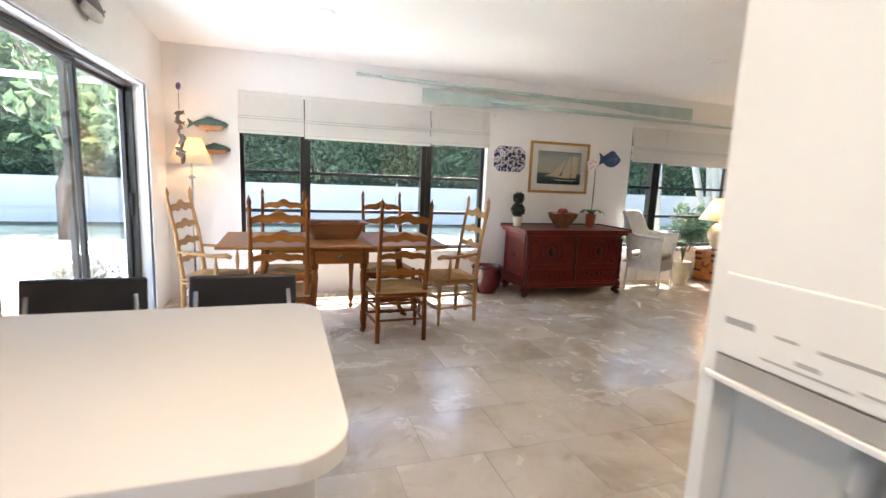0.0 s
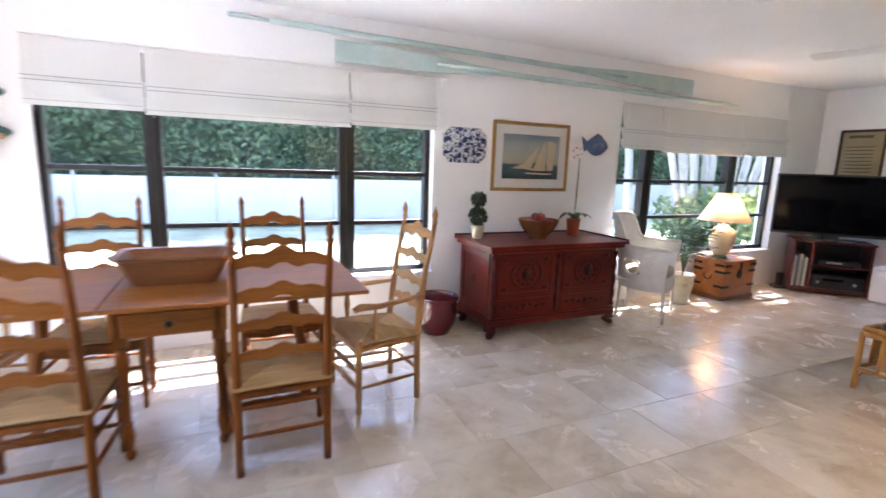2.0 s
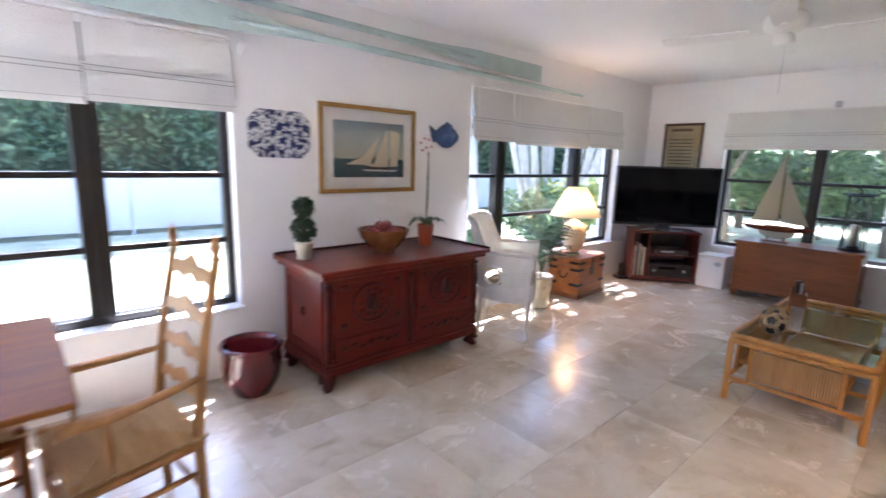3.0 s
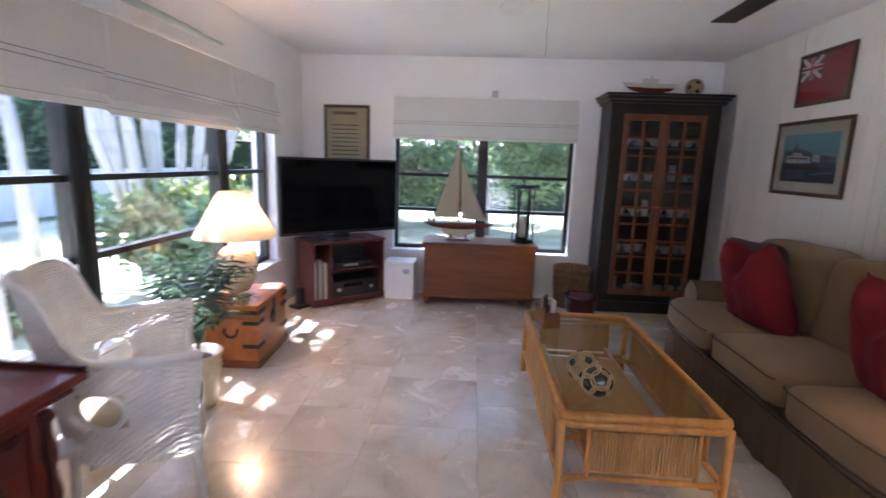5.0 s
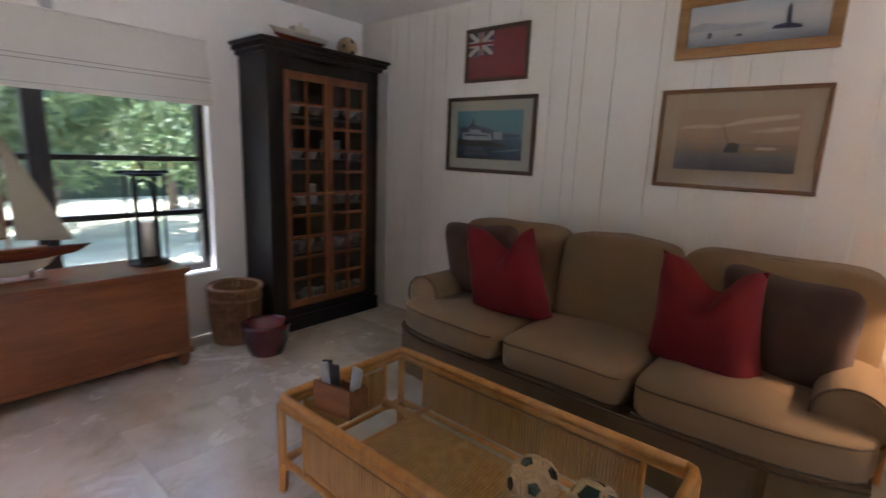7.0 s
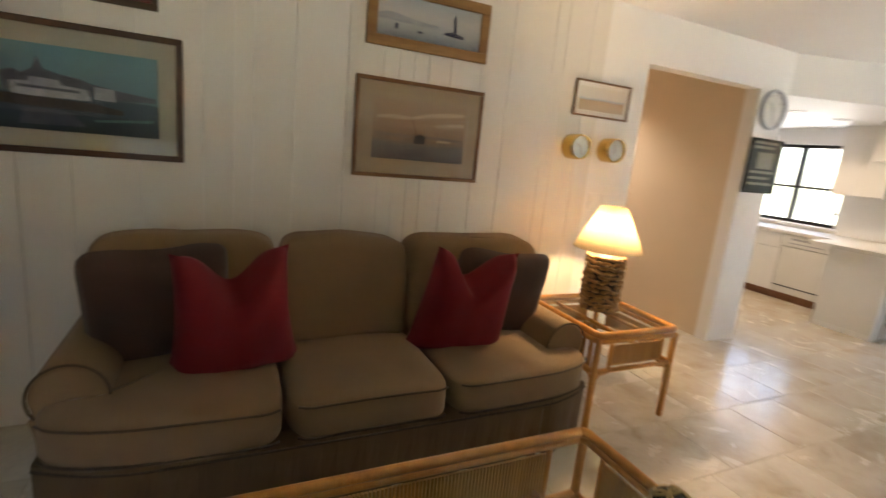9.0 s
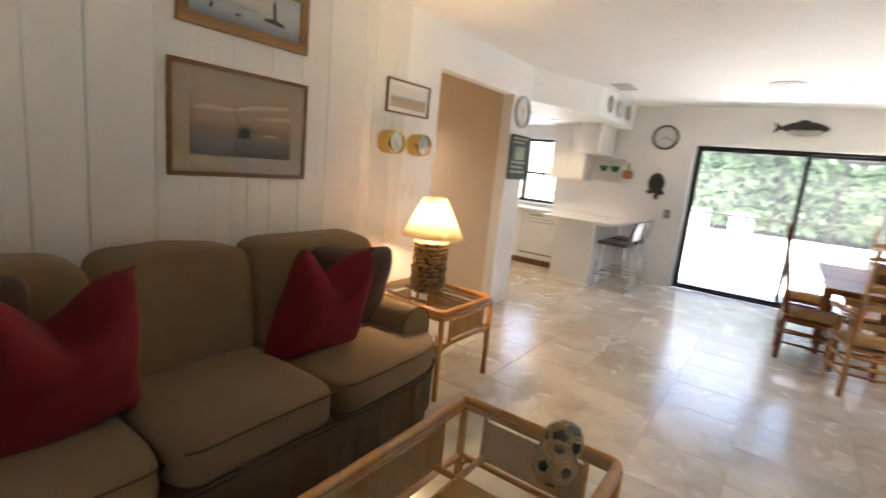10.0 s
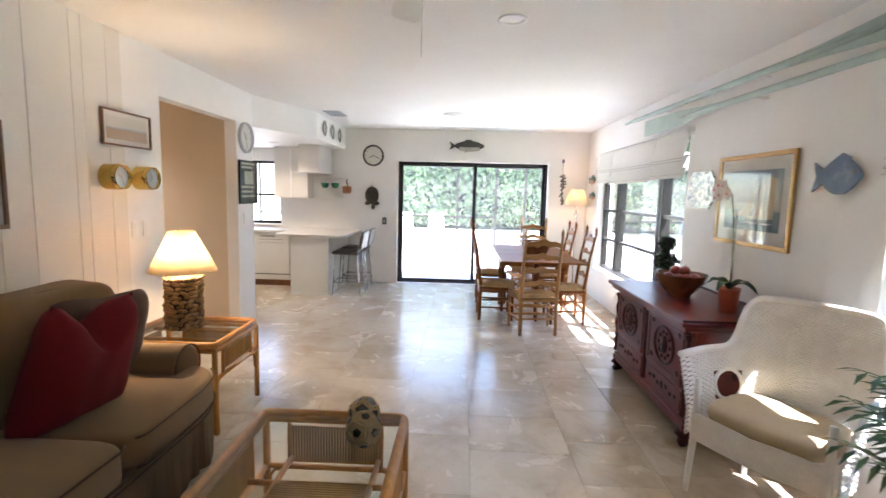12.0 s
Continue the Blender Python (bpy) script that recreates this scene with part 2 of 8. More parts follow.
M_WALL = mat("white_wall_paint", (0.80, 0.79, 0.775), 0.55, var=0.03, scale=1.2, fine=140, bump=0.10)
# Creamier than the plaster, and darkened to stand in for weaker light there.
M_BOARD = mat("cream_board_paint", (0.70, 0.675, 0.63), 0.5, var=0.04, scale=1.4, fine=120, bump=0.08)
M_CEIL = mat("ceiling_paint", (0.80, 0.795, 0.785), 0.8, var=0.03, scale=1.5, fine=45, bump=0.5)
M_BEIGE = mat("beige_wall_paint", (0.64, 0.53, 0.39), 0.6, var=0.04, scale=1.2, fine=140)
M_TRIM = mat("white_trim_paint", (0.80, 0.79, 0.77), 0.4, var=0.03, bump=0.03)
M_FLOOR = stone_floor()
M_GROUT = mat("grout", (0.54, 0.47, 0.37), 0.8, var=0.15, scale=9)
M_FRAME = mat("dark_bronze_frame", (0.022, 0.020, 0.019), 0.38, metal=0.3, var=0.2, bump=0.03)
M_GLASS = glass("window_glass")
M_SCREENGLASS = glass("table_glass", (0.96, 0.98, 0.97), 0.6)
M_BLIND = mat("woven_blind", (0.66, 0.64, 0.61), 0.85, var=0.05, scale=3, fine=160, bump=0.25)
# Flat grey for the shadow lines below the blind folds.
M_FOLDSHADOW = mat("grey_seam_tape", (0.34, 0.33, 0.31), 0.85, var=0.08)
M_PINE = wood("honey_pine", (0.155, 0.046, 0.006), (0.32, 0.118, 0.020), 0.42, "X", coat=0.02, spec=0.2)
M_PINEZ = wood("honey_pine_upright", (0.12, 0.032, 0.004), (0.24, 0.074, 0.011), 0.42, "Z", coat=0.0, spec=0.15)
M_LIGHTWOOD = wood("pale_oak", (0.30, 0.135, 0.040), (0.50, 0.27, 0.095), 0.42, "Z", coat=0.04)
M_LIGHTWOODX = wood("pale_oak_slat", (0.30, 0.135, 0.040), (0.50, 0.27, 0.095), 0.42, "X", coat=0.04)
M_RUSH = wood("woven_rush", (0.30, 0.17, 0.065), (0.52, 0.34, 0.16), 0.75, "X", 14, 0.0, 0.5, 0.15)
M_RED = wood("red_lacquer_wood", (0.072, 0.005, 0.003), (0.165, 0.014, 0.006), 0.30, "X", 4.0, 0.10, 0.03, 0.35)
M_DARKRED = wood("dark_red_carving", (0.034, 0.004, 0.003), (0.080, 0.009, 0.006), 0.40, "X", 6.0, 0.08, 0.1)
M_BLACKIRON = mat("black_iron", (0.02, 0.019, 0.018), 0.5, metal=0.6, var=0.3)

# ---- structure ----
L, D, H = 9.20, 4.415, 2.575
T = 0.22


def wall_with_holes(name, label, u0, u1, z1, holes, place, material):
    """A wall in u (along) and z with rectangular holes (u0, u1, z0, z1); place(u, z, d) gives the point at depth d."""
    us = sorted({u0, u1, *[h[0] for h in holes], *[h[1] for h in holes]})
    zs = sorted({0.0, z1, *[h[2] for h in holes], *[h[3] for h in holes]})
    bm = bmesh.new()

    def hole(a, b):
        return any(h[0] < a < h[1] and h[2] < b < h[3] for h in holes)
    cells = {(i, j) for i in range(len(us) - 1) for j in range(len(zs) - 1) if not hole((us[i] + us[i + 1]) / 2, (zs[j] + zs[j + 1]) / 2)}
    cache = {}

    def v(i, j, d):
        if (i, j, d) not in cache:
            cache[i, j, d] = bm.verts.new(place(us[i], zs[j], d))
        return cache[i, j, d]
    for i, j in cells:
        for d in (0.0, T):
            bm.faces.new((v(i, j, d), v(i + 1, j, d), v(i + 1, j + 1, d), v(i, j + 1, d)))
        for di, dj, a, b in ((-1, 0, (i, j), (i, j + 1)), (1, 0, (i + 1, j), (i + 1, j + 1)), (0, -1, (i, j), (i + 1, j)), (0, 1, (i, j + 1), (i + 1, j + 1))):
            if (i + di, j + dj) not in cells:
                bm.faces.new((v(*a, 0.0), v(*b, 0.0), v(*b, T), v(*a, T)))
    return structure(name, bm, material, label)


W1 = (0.69, 3.53, 0.48, 2.15)
W2 = (5.67, 8.42, 0.48, 2.15)
W3 = (1.45, 3.40, 0.50, 2.15)
SD = (1.27, 3.77, 0.0, 2.06)
KW = (-1.95, -0.72, 0.96, 2.02)
wall_north = wall_with_holes("wall_north", "white painted plaster wall with two wide window openings", -T, L + T, H, (W1, W2), lambda u, z, d: (u, D + d, z), M_WALL)
wall_east = wall_with_holes("wall_east", "white painted plaster wall with one window opening", 0.0, D, H, (W3,), lambda u, z, d: (L + d, u, z), M_WALL)
wall_west = wall_with_holes("wall_west", "white painted plaster wall with sliding door opening", -3.2, D, H, (SD, KW), lambda u, z, d: (-d, u, z), M_WALL)
HALL0, HALL1, HALLZ = 3.10, 4.36, 2.235
wall_south = wall_with_holes("wall_south", "white painted wall with an open doorway", 2.72, L + T, H, ((HALL0, HALL1, -1.0, HALLZ),), lambda u, z, d: (u, -d * 0.55, z), M_WALL)

# hall behind the opening, kitchen walls
structure("wall_hall_west", boxes((2.98, -2.6, 0, 3.10, -0.1215, H)), M_BEIGE, "beige painted hall wall")
structure("wall_hall_east", boxes((4.36, -2.6, 0, 4.48, -0.1215, H)), M_BEIGE, "beige painted hall wall")
structure("wall_hall_south", boxes((3.10, -2.72, 0, 4.36, -2.6, H)), M_BEIGE, "beige painted hall wall")
structure("wall_kitchen_east", boxes((2.72, -3.2, 0, 2.84, -0.1215, H)), M_WALL, "white painted kitchen wall")
structure("wall_kitchen_south", boxes((-T, -3.42, 0, 2.84, -3.2, H)), M_WALL, "white painted kitchen wall")

ceil_bm = boxes((-T, 0, H, L + T, D + T, H + 0.12), (-T, -3.42, H, 4.48, 0.0, H + 0.12))
structure("ceiling", ceil_bm, M_CEIL, "white stippled plaster ceiling")
sof = bmesh.new()
lo, hi = [], []
for x, y in ((0.0, 0.39), (1.60, 0.39), (2.72, 0.0), (2.72, -3.2), (0.0, -3.2)):
    lo.append(sof.verts.new((x, y, 2.23)))
    hi.append(sof.verts.new((x, y, H - 0.003)))
sof.faces.new(lo)
sof.faces.new(hi[::-1])
for i in range(5):
    sof.faces.new((lo[i], hi[i], hi[(i + 1) % 5], lo[(i + 1) % 5]))
structure("kitchen_soffit", sof, M_WALL, "lowered white kitchen ceiling with an angled face")

# window units
def window_unit(name, label, length, z0, z1, mullions, bars, m):
    """A dark metal window: frame, wide mullions, horizontal awning rails, panes. Local x along, y outwards."""
    w = new(name)
    w.matrix_world = m
    tagged(w, label, "window", kind="structure")
    f = 0.045
    part("window_frame", boxes((0, 0, z0, f, 0.08, z1), (length - f, 0, z0, length, 0.08, z1), (f, 0, z0, length - f, 0.08, z0 + f), (f, 0, z1 - f, length - f, 0.08, z1), bevel=0.004), M_FRAME, w)
    edges = [f] + [e for a, b in mullions for e in (a, b)] + [length - f]
    for a, b in mullions:
        bm = boxes((a, -0.012, z0 + f, b, 0.09, z1 - f), bevel=0.004)
        mid = (a + b) / 2
        box(bm, mid - 0.008, -0.022, z0 + f, mid + 0.008, -0.013, z1 - f)
        part("mullion", bm, M_FRAME, w)
    for a, b in zip(edges[::2], edges[1::2]):
        zz = [z0 + f, *bars, z1 - f]
        for z in bars:
            part("rail", boxes((a + 0.001, 0.01, z - 0.018, b - 0.001, 0.07, z + 0.018), bevel=0.003), M_FRAME, w)
        for c, d in zip(zz, zz[1:]):
            p = part("pane", boxes((a + 0.002, 0.038, c + 0.001, b - 0.002, 0.042, d - 0.001)), M_GLASS, w)
    part("window_sill", boxes((-0.02, -0.115, z0 - 0.03, length + 0.02, -0.002, z0 - 0.002), bevel=0.006), M_TRIM, w, "white painted sill")
    return w


window_unit("window_1", "dark bronze metal window in three bays", W1[1] - W1[0], W1[2], W1[3], ((0.62, 0.73), (2.02, 2.15)), (0.925, 1.35), pose(W1[0], D + 0.085, 0))
window_unit("window_2", "dark bronze metal window in three bays", W2[1] - W2[0], W2[2], W2[3], ((0.47, 0.60), (1.87, 2.01)), (0.925, 1.34), pose(W2[0], D + 0.085, 0))
window_unit("window_3", "dark bronze metal window in two bays", W3[1] - W3[0], W3[2], W3[3], ((0.92, 1.03),), (0.945, 1.335), pose(L + 0.085, W3[1], 0, 0, 0, -90))
window_unit("window_4", "dark metal kitchen window", KW[1] - KW[0], KW[2], KW[3], ((0.58, 0.64),), (1.45,), pose(-0.085, KW[0], 0, 0, 0, 90))


def sliding_door():
    d = new("door_1")
    d.matrix_world = pose(-0.10, 0, 0)
    tagged(d, "closed two-panel sliding glass door in a black frame", "door", kind="structure")
    y0, y1, z1, f = SD[0], SD[1], SD[3], 0.035
    part("door_frame", boxes((-0.10, y0, 0, 0.0, y0 + f, z1), (-0.10, y1 - f, 0, 0.0, y1, z1), (-0.10, y0 + f, z1 - f, 0.0, y1 - f, z1), (-0.10, y0 + f, 0.0, 0.0, y1 - f, 0.03), bevel=0.004), M_FRAME, d)
    mid = 2.56
    for a, b, x in ((y0 + f, mid + 0.03, -0.045), (mid - 0.03, y1 - f, -0.09)):
        p = part("door_panel", boxes((x, a, 0.032, x + 0.035, a + 0.045, z1 - f - 0.001), (x, b - 0.045, 0.032, x + 0.035, b, z1 - f - 0.001), (x, a + 0.045, 0.032, x + 0.035, b - 0.045, 0.07), (x, a + 0.045, z1 - f - 0.035, x + 0.035, b - 0.045, z1 - f - 0.001), bevel=0.004), M_FRAME, d)
        part("pane", boxes((x + 0.015, a + 0.04, 0.065, x + 0.02, b - 0.04, z1 - f - 0.03)), M_GLASS, p)
    for y, x in ((y0 + f + 0.03, -0.009), (y1 - f - 0.03, -0.054)):
        part("door_handle", boxes((x, y - 0.012, 0.93, x + 0.03, y + 0.012, 1.13), bevel=0.005), M_BLACKIRON, d)
    part("door_casing", boxes((0.078, y0 - 0.03, 0, 0.108, y0, z1 + 0.03), (0.078, y1, 0, 0.108, y1 + 0.03, z1 + 0.03), (0.078, y0, z1, 0.108, y1, z1 + 0.03), bevel=0.005), M_TRIM, d, "white painted casing")


sliding_door()


def roman_blind(m, length, z_top, z_bot, group="blinds at the windows"):
    """A raised woven blind: flat upper cloth, two stacked folds, a bottom rail. Local x along, y into the room."""
    b = thing("roman_blind", "raised off-white woven blind hanging over a window", "blind", m, group)
    n = 48
    z_mid = z_bot + (z_top - z_bot) * 0.42
    bm = bmesh.new()
    rows = int((z_top - z_mid) / 0.011)
    for i in range(rows):
        z = z_mid + (z_top - z_mid) * i / rows
        f = 0.003 + 0.046 * (1 - i / rows) ** 2.2
        box(bm, 0.004, f, z, length - 0.004, f + 0.0075, z + 0.0098)
    part("upper_cloth", bm, M_BLIND, b)["kind"] = "stuff"
    for k, (za, zb, y) in enumerate(((z_bot + 0.075, z_mid + 0.02, 0.004), (z_bot + 0.035, z_bot + 0.10, 0.006), (z_bot, z_bot + 0.06, 0.008))):
        bm = bmesh.new()
        rows = int((zb - za) / 0.011)
        for i in range(rows):
            z = za + (zb - za) * i / rows
            f = y + 0.05 * (1 - i / rows) ** 1.6
            box(bm, 0.002, f, z, length - 0.002, f + 0.007, z + (zb - za) / rows * 0.9)
        part("fold", bm, M_BLIND, b)["kind"] = "stuff"
    # Thin grey strips draw in the shadow under each fold.
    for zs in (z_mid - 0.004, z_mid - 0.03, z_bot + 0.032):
        part("seam", boxes((0.001, 0.057, zs, length - 0.001, 0.0605, zs + 0.005)), M_FOLDSHADOW, b)
    part("head_rail", boxes((0, 0.002, z_top, length, 0.03, z_top + 0.022), bevel=0.003), M_TRIM, b)
    part("cord", tube(bmesh.new(), [(length - 0.05, 0.05, z_top - 0.02), (length - 0.05, 0.052, z_bot - 0.02)], 0.002, 6), M_TRIM, b)
    return b


for x0, x1, zb in ((0.685, 1.349, 1.74), (1.352, 2.779, 1.72), (2.782, 3.535, 1.74)):
    roman_blind(pose(x1, D - 0.001, 0, 0, 0, 180), x1 - x0, 2.175, zb)
for x0, x1, zb in ((5.665, 6.249, 1.68), (6.252, 7.609, 1.66), (7.612, 8.435, 1.68)):
    roman_blind(pose(x1, D - 0.001, 0, 0, 0, 180), x1 - x0, 2.155, zb)
roman_blind(pose(L - 0.001, W3[0] - 0.01, 0, 0, 0, 90), W3[1] - W3[0] + 0.02, 2.16, 1.715)

# painted boards of the south wall, with open joints
rng = random.Random(4)
x = HALL1 + 0.42
board_root = wall_south
while x < L - 0.02:
    w = min(rng.choice((0.09, 0.14, 0.20, 0.20, 0.27, 0.31)), L - x)
    bm = boxes((x + 0.0015, 0.0, 0.0, x + w - 0.0015, 0.011, H - 0.002), bevel=0.002)
    part("board", bm, M_BOARD, board_root)
    x += w
for k in range(17):
    a = W2[0] + 0.205 * k
    part("board", boxes((a + 0.0015, D - 0.010, 0.0, min(a + 0.2035, L - 0.002), D - 0.0005, 0.435), bevel=0.002), M_WALL, wall_north)

# ---- outside ----
def leaf_mat(name, dark, light, through_=0.35):
    m = bpy.data.materials.new(name)
    m.use_nodes = True
    nt = m.node_tree
    b = nt.nodes["Principled BSDF"]
    g = nt.nodes.new("ShaderNodeNewGeometry")
    r = ramp(nt, g.outputs["Random Per Island"], [(0.0, dark), (0.6, tuple((a + c) / 2 for a, c in zip(dark, light))), (1.0, light)])
    nt.links.new(r.outputs[0], b.inputs["Base Color"])
    b.inputs["Roughness"].default_value = 0.45
    t = nt.nodes.new("ShaderNodeBsdfTranslucent")
    nt.links.new(r.outputs[0], t.inputs["Color"])
    mx = nt.nodes.new("ShaderNodeMixShader")
    mx.inputs[0].default_value = through_
    nt.links.new(b.outputs[0], mx.inputs[1])
    nt.links.new(t.outputs[0], mx.inputs[2])
    nt.links.new(mx.outputs[0], nt.nodes["Material Output"].inputs["Surface"])
    return m


M_LEAF = leaf_mat("hedge_leaf", (0.035, 0.075, 0.042), (0.12, 0.19, 0.10), 0.25)
M_LEAF2 = leaf_mat("tree_leaf", (0.05, 0.10, 0.045), (0.22, 0.30, 0.14), 0.4)
M_FROND = leaf_mat("frond_leaf", (0.04, 0.10, 0.03), (0.12, 0.20, 0.06))
M_YELLOW = leaf_mat("yellow_leaf", (0.08, 0.14, 0.035), (0.34, 0.36, 0.12))
M_LAWN = mat("lawn", (0.36, 0.36, 0.23), 0.9, var=0.4, scale=1.3, fine=90, bump=0.6)
M_PATIO = mat("patio_concrete", (0.74, 0.72, 0.68), 0.8, var=0.06, scale=1.0, fine=50, bump=0.2)
M_BARK = mat("pale_palm_bark", (0.30, 0.29, 0.275), 0.85, var=0.25, scale=5, fine=40, bump=0.5)
M_BARK2 = mat("brown_bark", (0.12, 0.09, 0.07), 0.9, var=0.3, scale=6, fine=40, bump=0.6)
M_MESH = mat("grey_mesh_panel", (0.36, 0.375, 0.385), 0.7, var=0.08, scale=2)
M_POST = mat("bronze_post", (0.05, 0.045, 0.04), 0.5, metal=0.3, var=0.2)
M_WHITE = mat("white_plastic", (0.80, 0.79, 0.77), 0.4, var=0.03)

NR = np.random.RandomState(5)


def leaf_cloud(name, centres, size, material, label, category, kind="", parent=None):
    """Many small folded leaves, each two triangles bent at the rib, at the given centres."""
    n = len(centres)
    c = np.asarray(centres, float)
    a = NR.normal(size=(n, 3))
    a /= np.linalg.norm(a, axis=1)[:, None]
    b = np.cross(a, NR.normal(size=(n, 3)))
    b /= np.linalg.norm(b, axis=1)[:, None]
    nrm = np.cross(a, b)
    s = size * NR.uniform(0.6, 1.3, (n, 1))
    v = np.stack([c - a * s, c + b * s * 0.45 + nrm * s * 0.15, c + a * s, c - b * s * 0.45 + nrm * s * 0.15], 1).reshape(-1, 3)
    f = np.arange(n * 4).reshape(n, 4)
    tri = np.concatenate([f[:, [0, 1, 2]], f[:, [0, 2, 3]]])
    me = bpy.data.meshes.new(name)
    me.from_pydata(v.tolist(), [], tri.tolist())
    me.materials.append(material)
    ob = new(name, me)
    if parent:
        ob.parent = parent
        return tagged(ob, label=label)
    return tagged(ob, label, category, kind=kind)


def hedge(name, x0, x1, y0, y1, z0, z1, n, size, label, material):
    """A clipped but uneven hedge: leaves thick near its faces."""
    p = NR.uniform(0, 1, (n, 3))
    face = NR.randint(0, 3, n)
    edge = NR.beta(0.5, 2.2, n)
    if x1 - x0 > y1 - y0:
        p[:, 1] = np.where(face < 2, edge, p[:, 1])
        wob = 0.35 * np.sin(p[:, 0] * (x1 - x0) * 1.3) * np.sin(p[:, 2] * 7)
    else:
        p[:, 0] = np.where(face < 2, 1 - edge, p[:, 0])
        wob = 0.35 * np.sin(p[:, 1] * (y1 - y0) * 1.3) * np.sin(p[:, 2] * 7)
    p[:, 2] = np.where(face == 2, 1 - edge * 0.4, p[:, 2])
    c = np.stack([x0 + p[:, 0] * (x1 - x0), y0 + p[:, 1] * (y1 - y0), z0 + p[:, 2] * (z1 - z0)], 1)
    c += NR.normal(size=c.shape) * 0.06
    axis = 1 if x1 - x0 > y1 - y0 else 0
    c[:, axis] += wob
    return leaf_cloud(name, c, size, material, label, "hedge", "stuff")


structure("ground", boxes((-400, -400, -1.0, 400, 400, -0.16)), M_LAWN, "green lawn reaching to the horizon")
structure("pavement", boxes((-13.0, -6.0, -0.155, -T - 0.002, 9.0, -0.03), bevel=0.01), M_PATIO, "pale concrete pool deck in the sun")
structure("garden_path", boxes((-T, D + T + 0.002, -0.155, 12.0, D + T + 0.75, -0.05), bevel=0.01), M_PATIO, "pale concrete strip along the house")
# Near-black colour of solid boxes that stand in for shade inside the hedges.
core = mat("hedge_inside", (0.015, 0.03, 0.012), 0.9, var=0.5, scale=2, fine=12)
structure("hedge_core_north", boxes((-16, 13.6, -0.16, 26, 14.6, 5.2)), core, "dark box painted as the shade inside a hedge")
hedge("hedge", -16, 26, 12.9, 14.2, 0.1, 5.6, 62000, 0.085, "tall green clipped hedge along the garden", M_LEAF)
structure("hedge_core_west", boxes((-16.4, -1.0, -0.16, -15.4, 14, 4.3)), core, "dark box painted as the shade inside a hedge")
hedge("hedge", -15.9, -14.4, -1.2, 14, 0.1, 4.8, 17000, 0.14, "tall green hedge beyond the pool deck", M_LEAF2)


def fence():
    f = thing("fence", "low grey mesh garden fence before the hedge", "fence", pose(0, 12.3, -0.16))
    for i in range(15):
        x = -14 + 2.6 * i
        post = part("post", lathe(bmesh.new(), [(0.025, 0), (0.025, 1.25), (0.0, 1.27)], 8, (x, 0, 0)), M_MESH, f)
        part("panel", boxes((x + 0.03, -0.006, 0.10, x + 2.57, 0.006, 1.17)), M_MESH, f)


fence()


def tree(x, y, h, spread, n, label, bark, leaf, trunks=1, size=0.14, seed=1):
    r = random.Random(seed)
    t = thing("tree", label, "tree", pose(x, y, -0.16))
    centres = []
    for k in range(trunks):
        a = r.uniform(0, 6.28)
        base = (0.12 * math.cos(a) * (trunks > 1), 0.12 * math.sin(a) * (trunks > 1), 0)
        top = (r.uniform(-0.3, 0.3) * spread, r.uniform(-0.3, 0.3) * spread, h * 0.55)
        bm = tube(bmesh.new(), [base, (base[0] * 2 + top[0] * 0.3, base[1] * 2 + top[1] * 0.3, h * 0.25), top], [0.11, 0.085, 0.06], 10)
        for j in range(6):
            e = (top[0] + r.uniform(-0.8, 0.8) * spread, top[1] + r.uniform(-0.8, 0.8) * spread, h * r.uniform(0.55, 0.95))
            s = r.uniform(0.5, 1.0)
            st = tuple(base[i] + (top[i] - base[i]) * s for i in range(3))
            tube(bm, [st, tuple((st[i] + e[i]) / 2 + (0.15 if i == 2 else 0) for i in range(3)), e], [0.045, 0.03, 0.012], 7)
            centres.append(e)
        part("trunk", bm, bark, t, smooth=True)
    pts = []
    for c in centres:
        k = n // len(centres)
        rad = spread * r.uniform(0.35, 0.6)
        for _ in range(k):
            d = Vector((r.gauss(0, 1), r.gauss(0, 1), r.gauss(0, 0.75)))
            d = d.normalized() * rad * r.random() ** 0.4
            pts.append((c[0] + d.x, c[1] + d.y, c[2] + d.z))
    leaf_cloud("crown", pts, size, leaf, "leafy crown", "", parent=t)
    return t


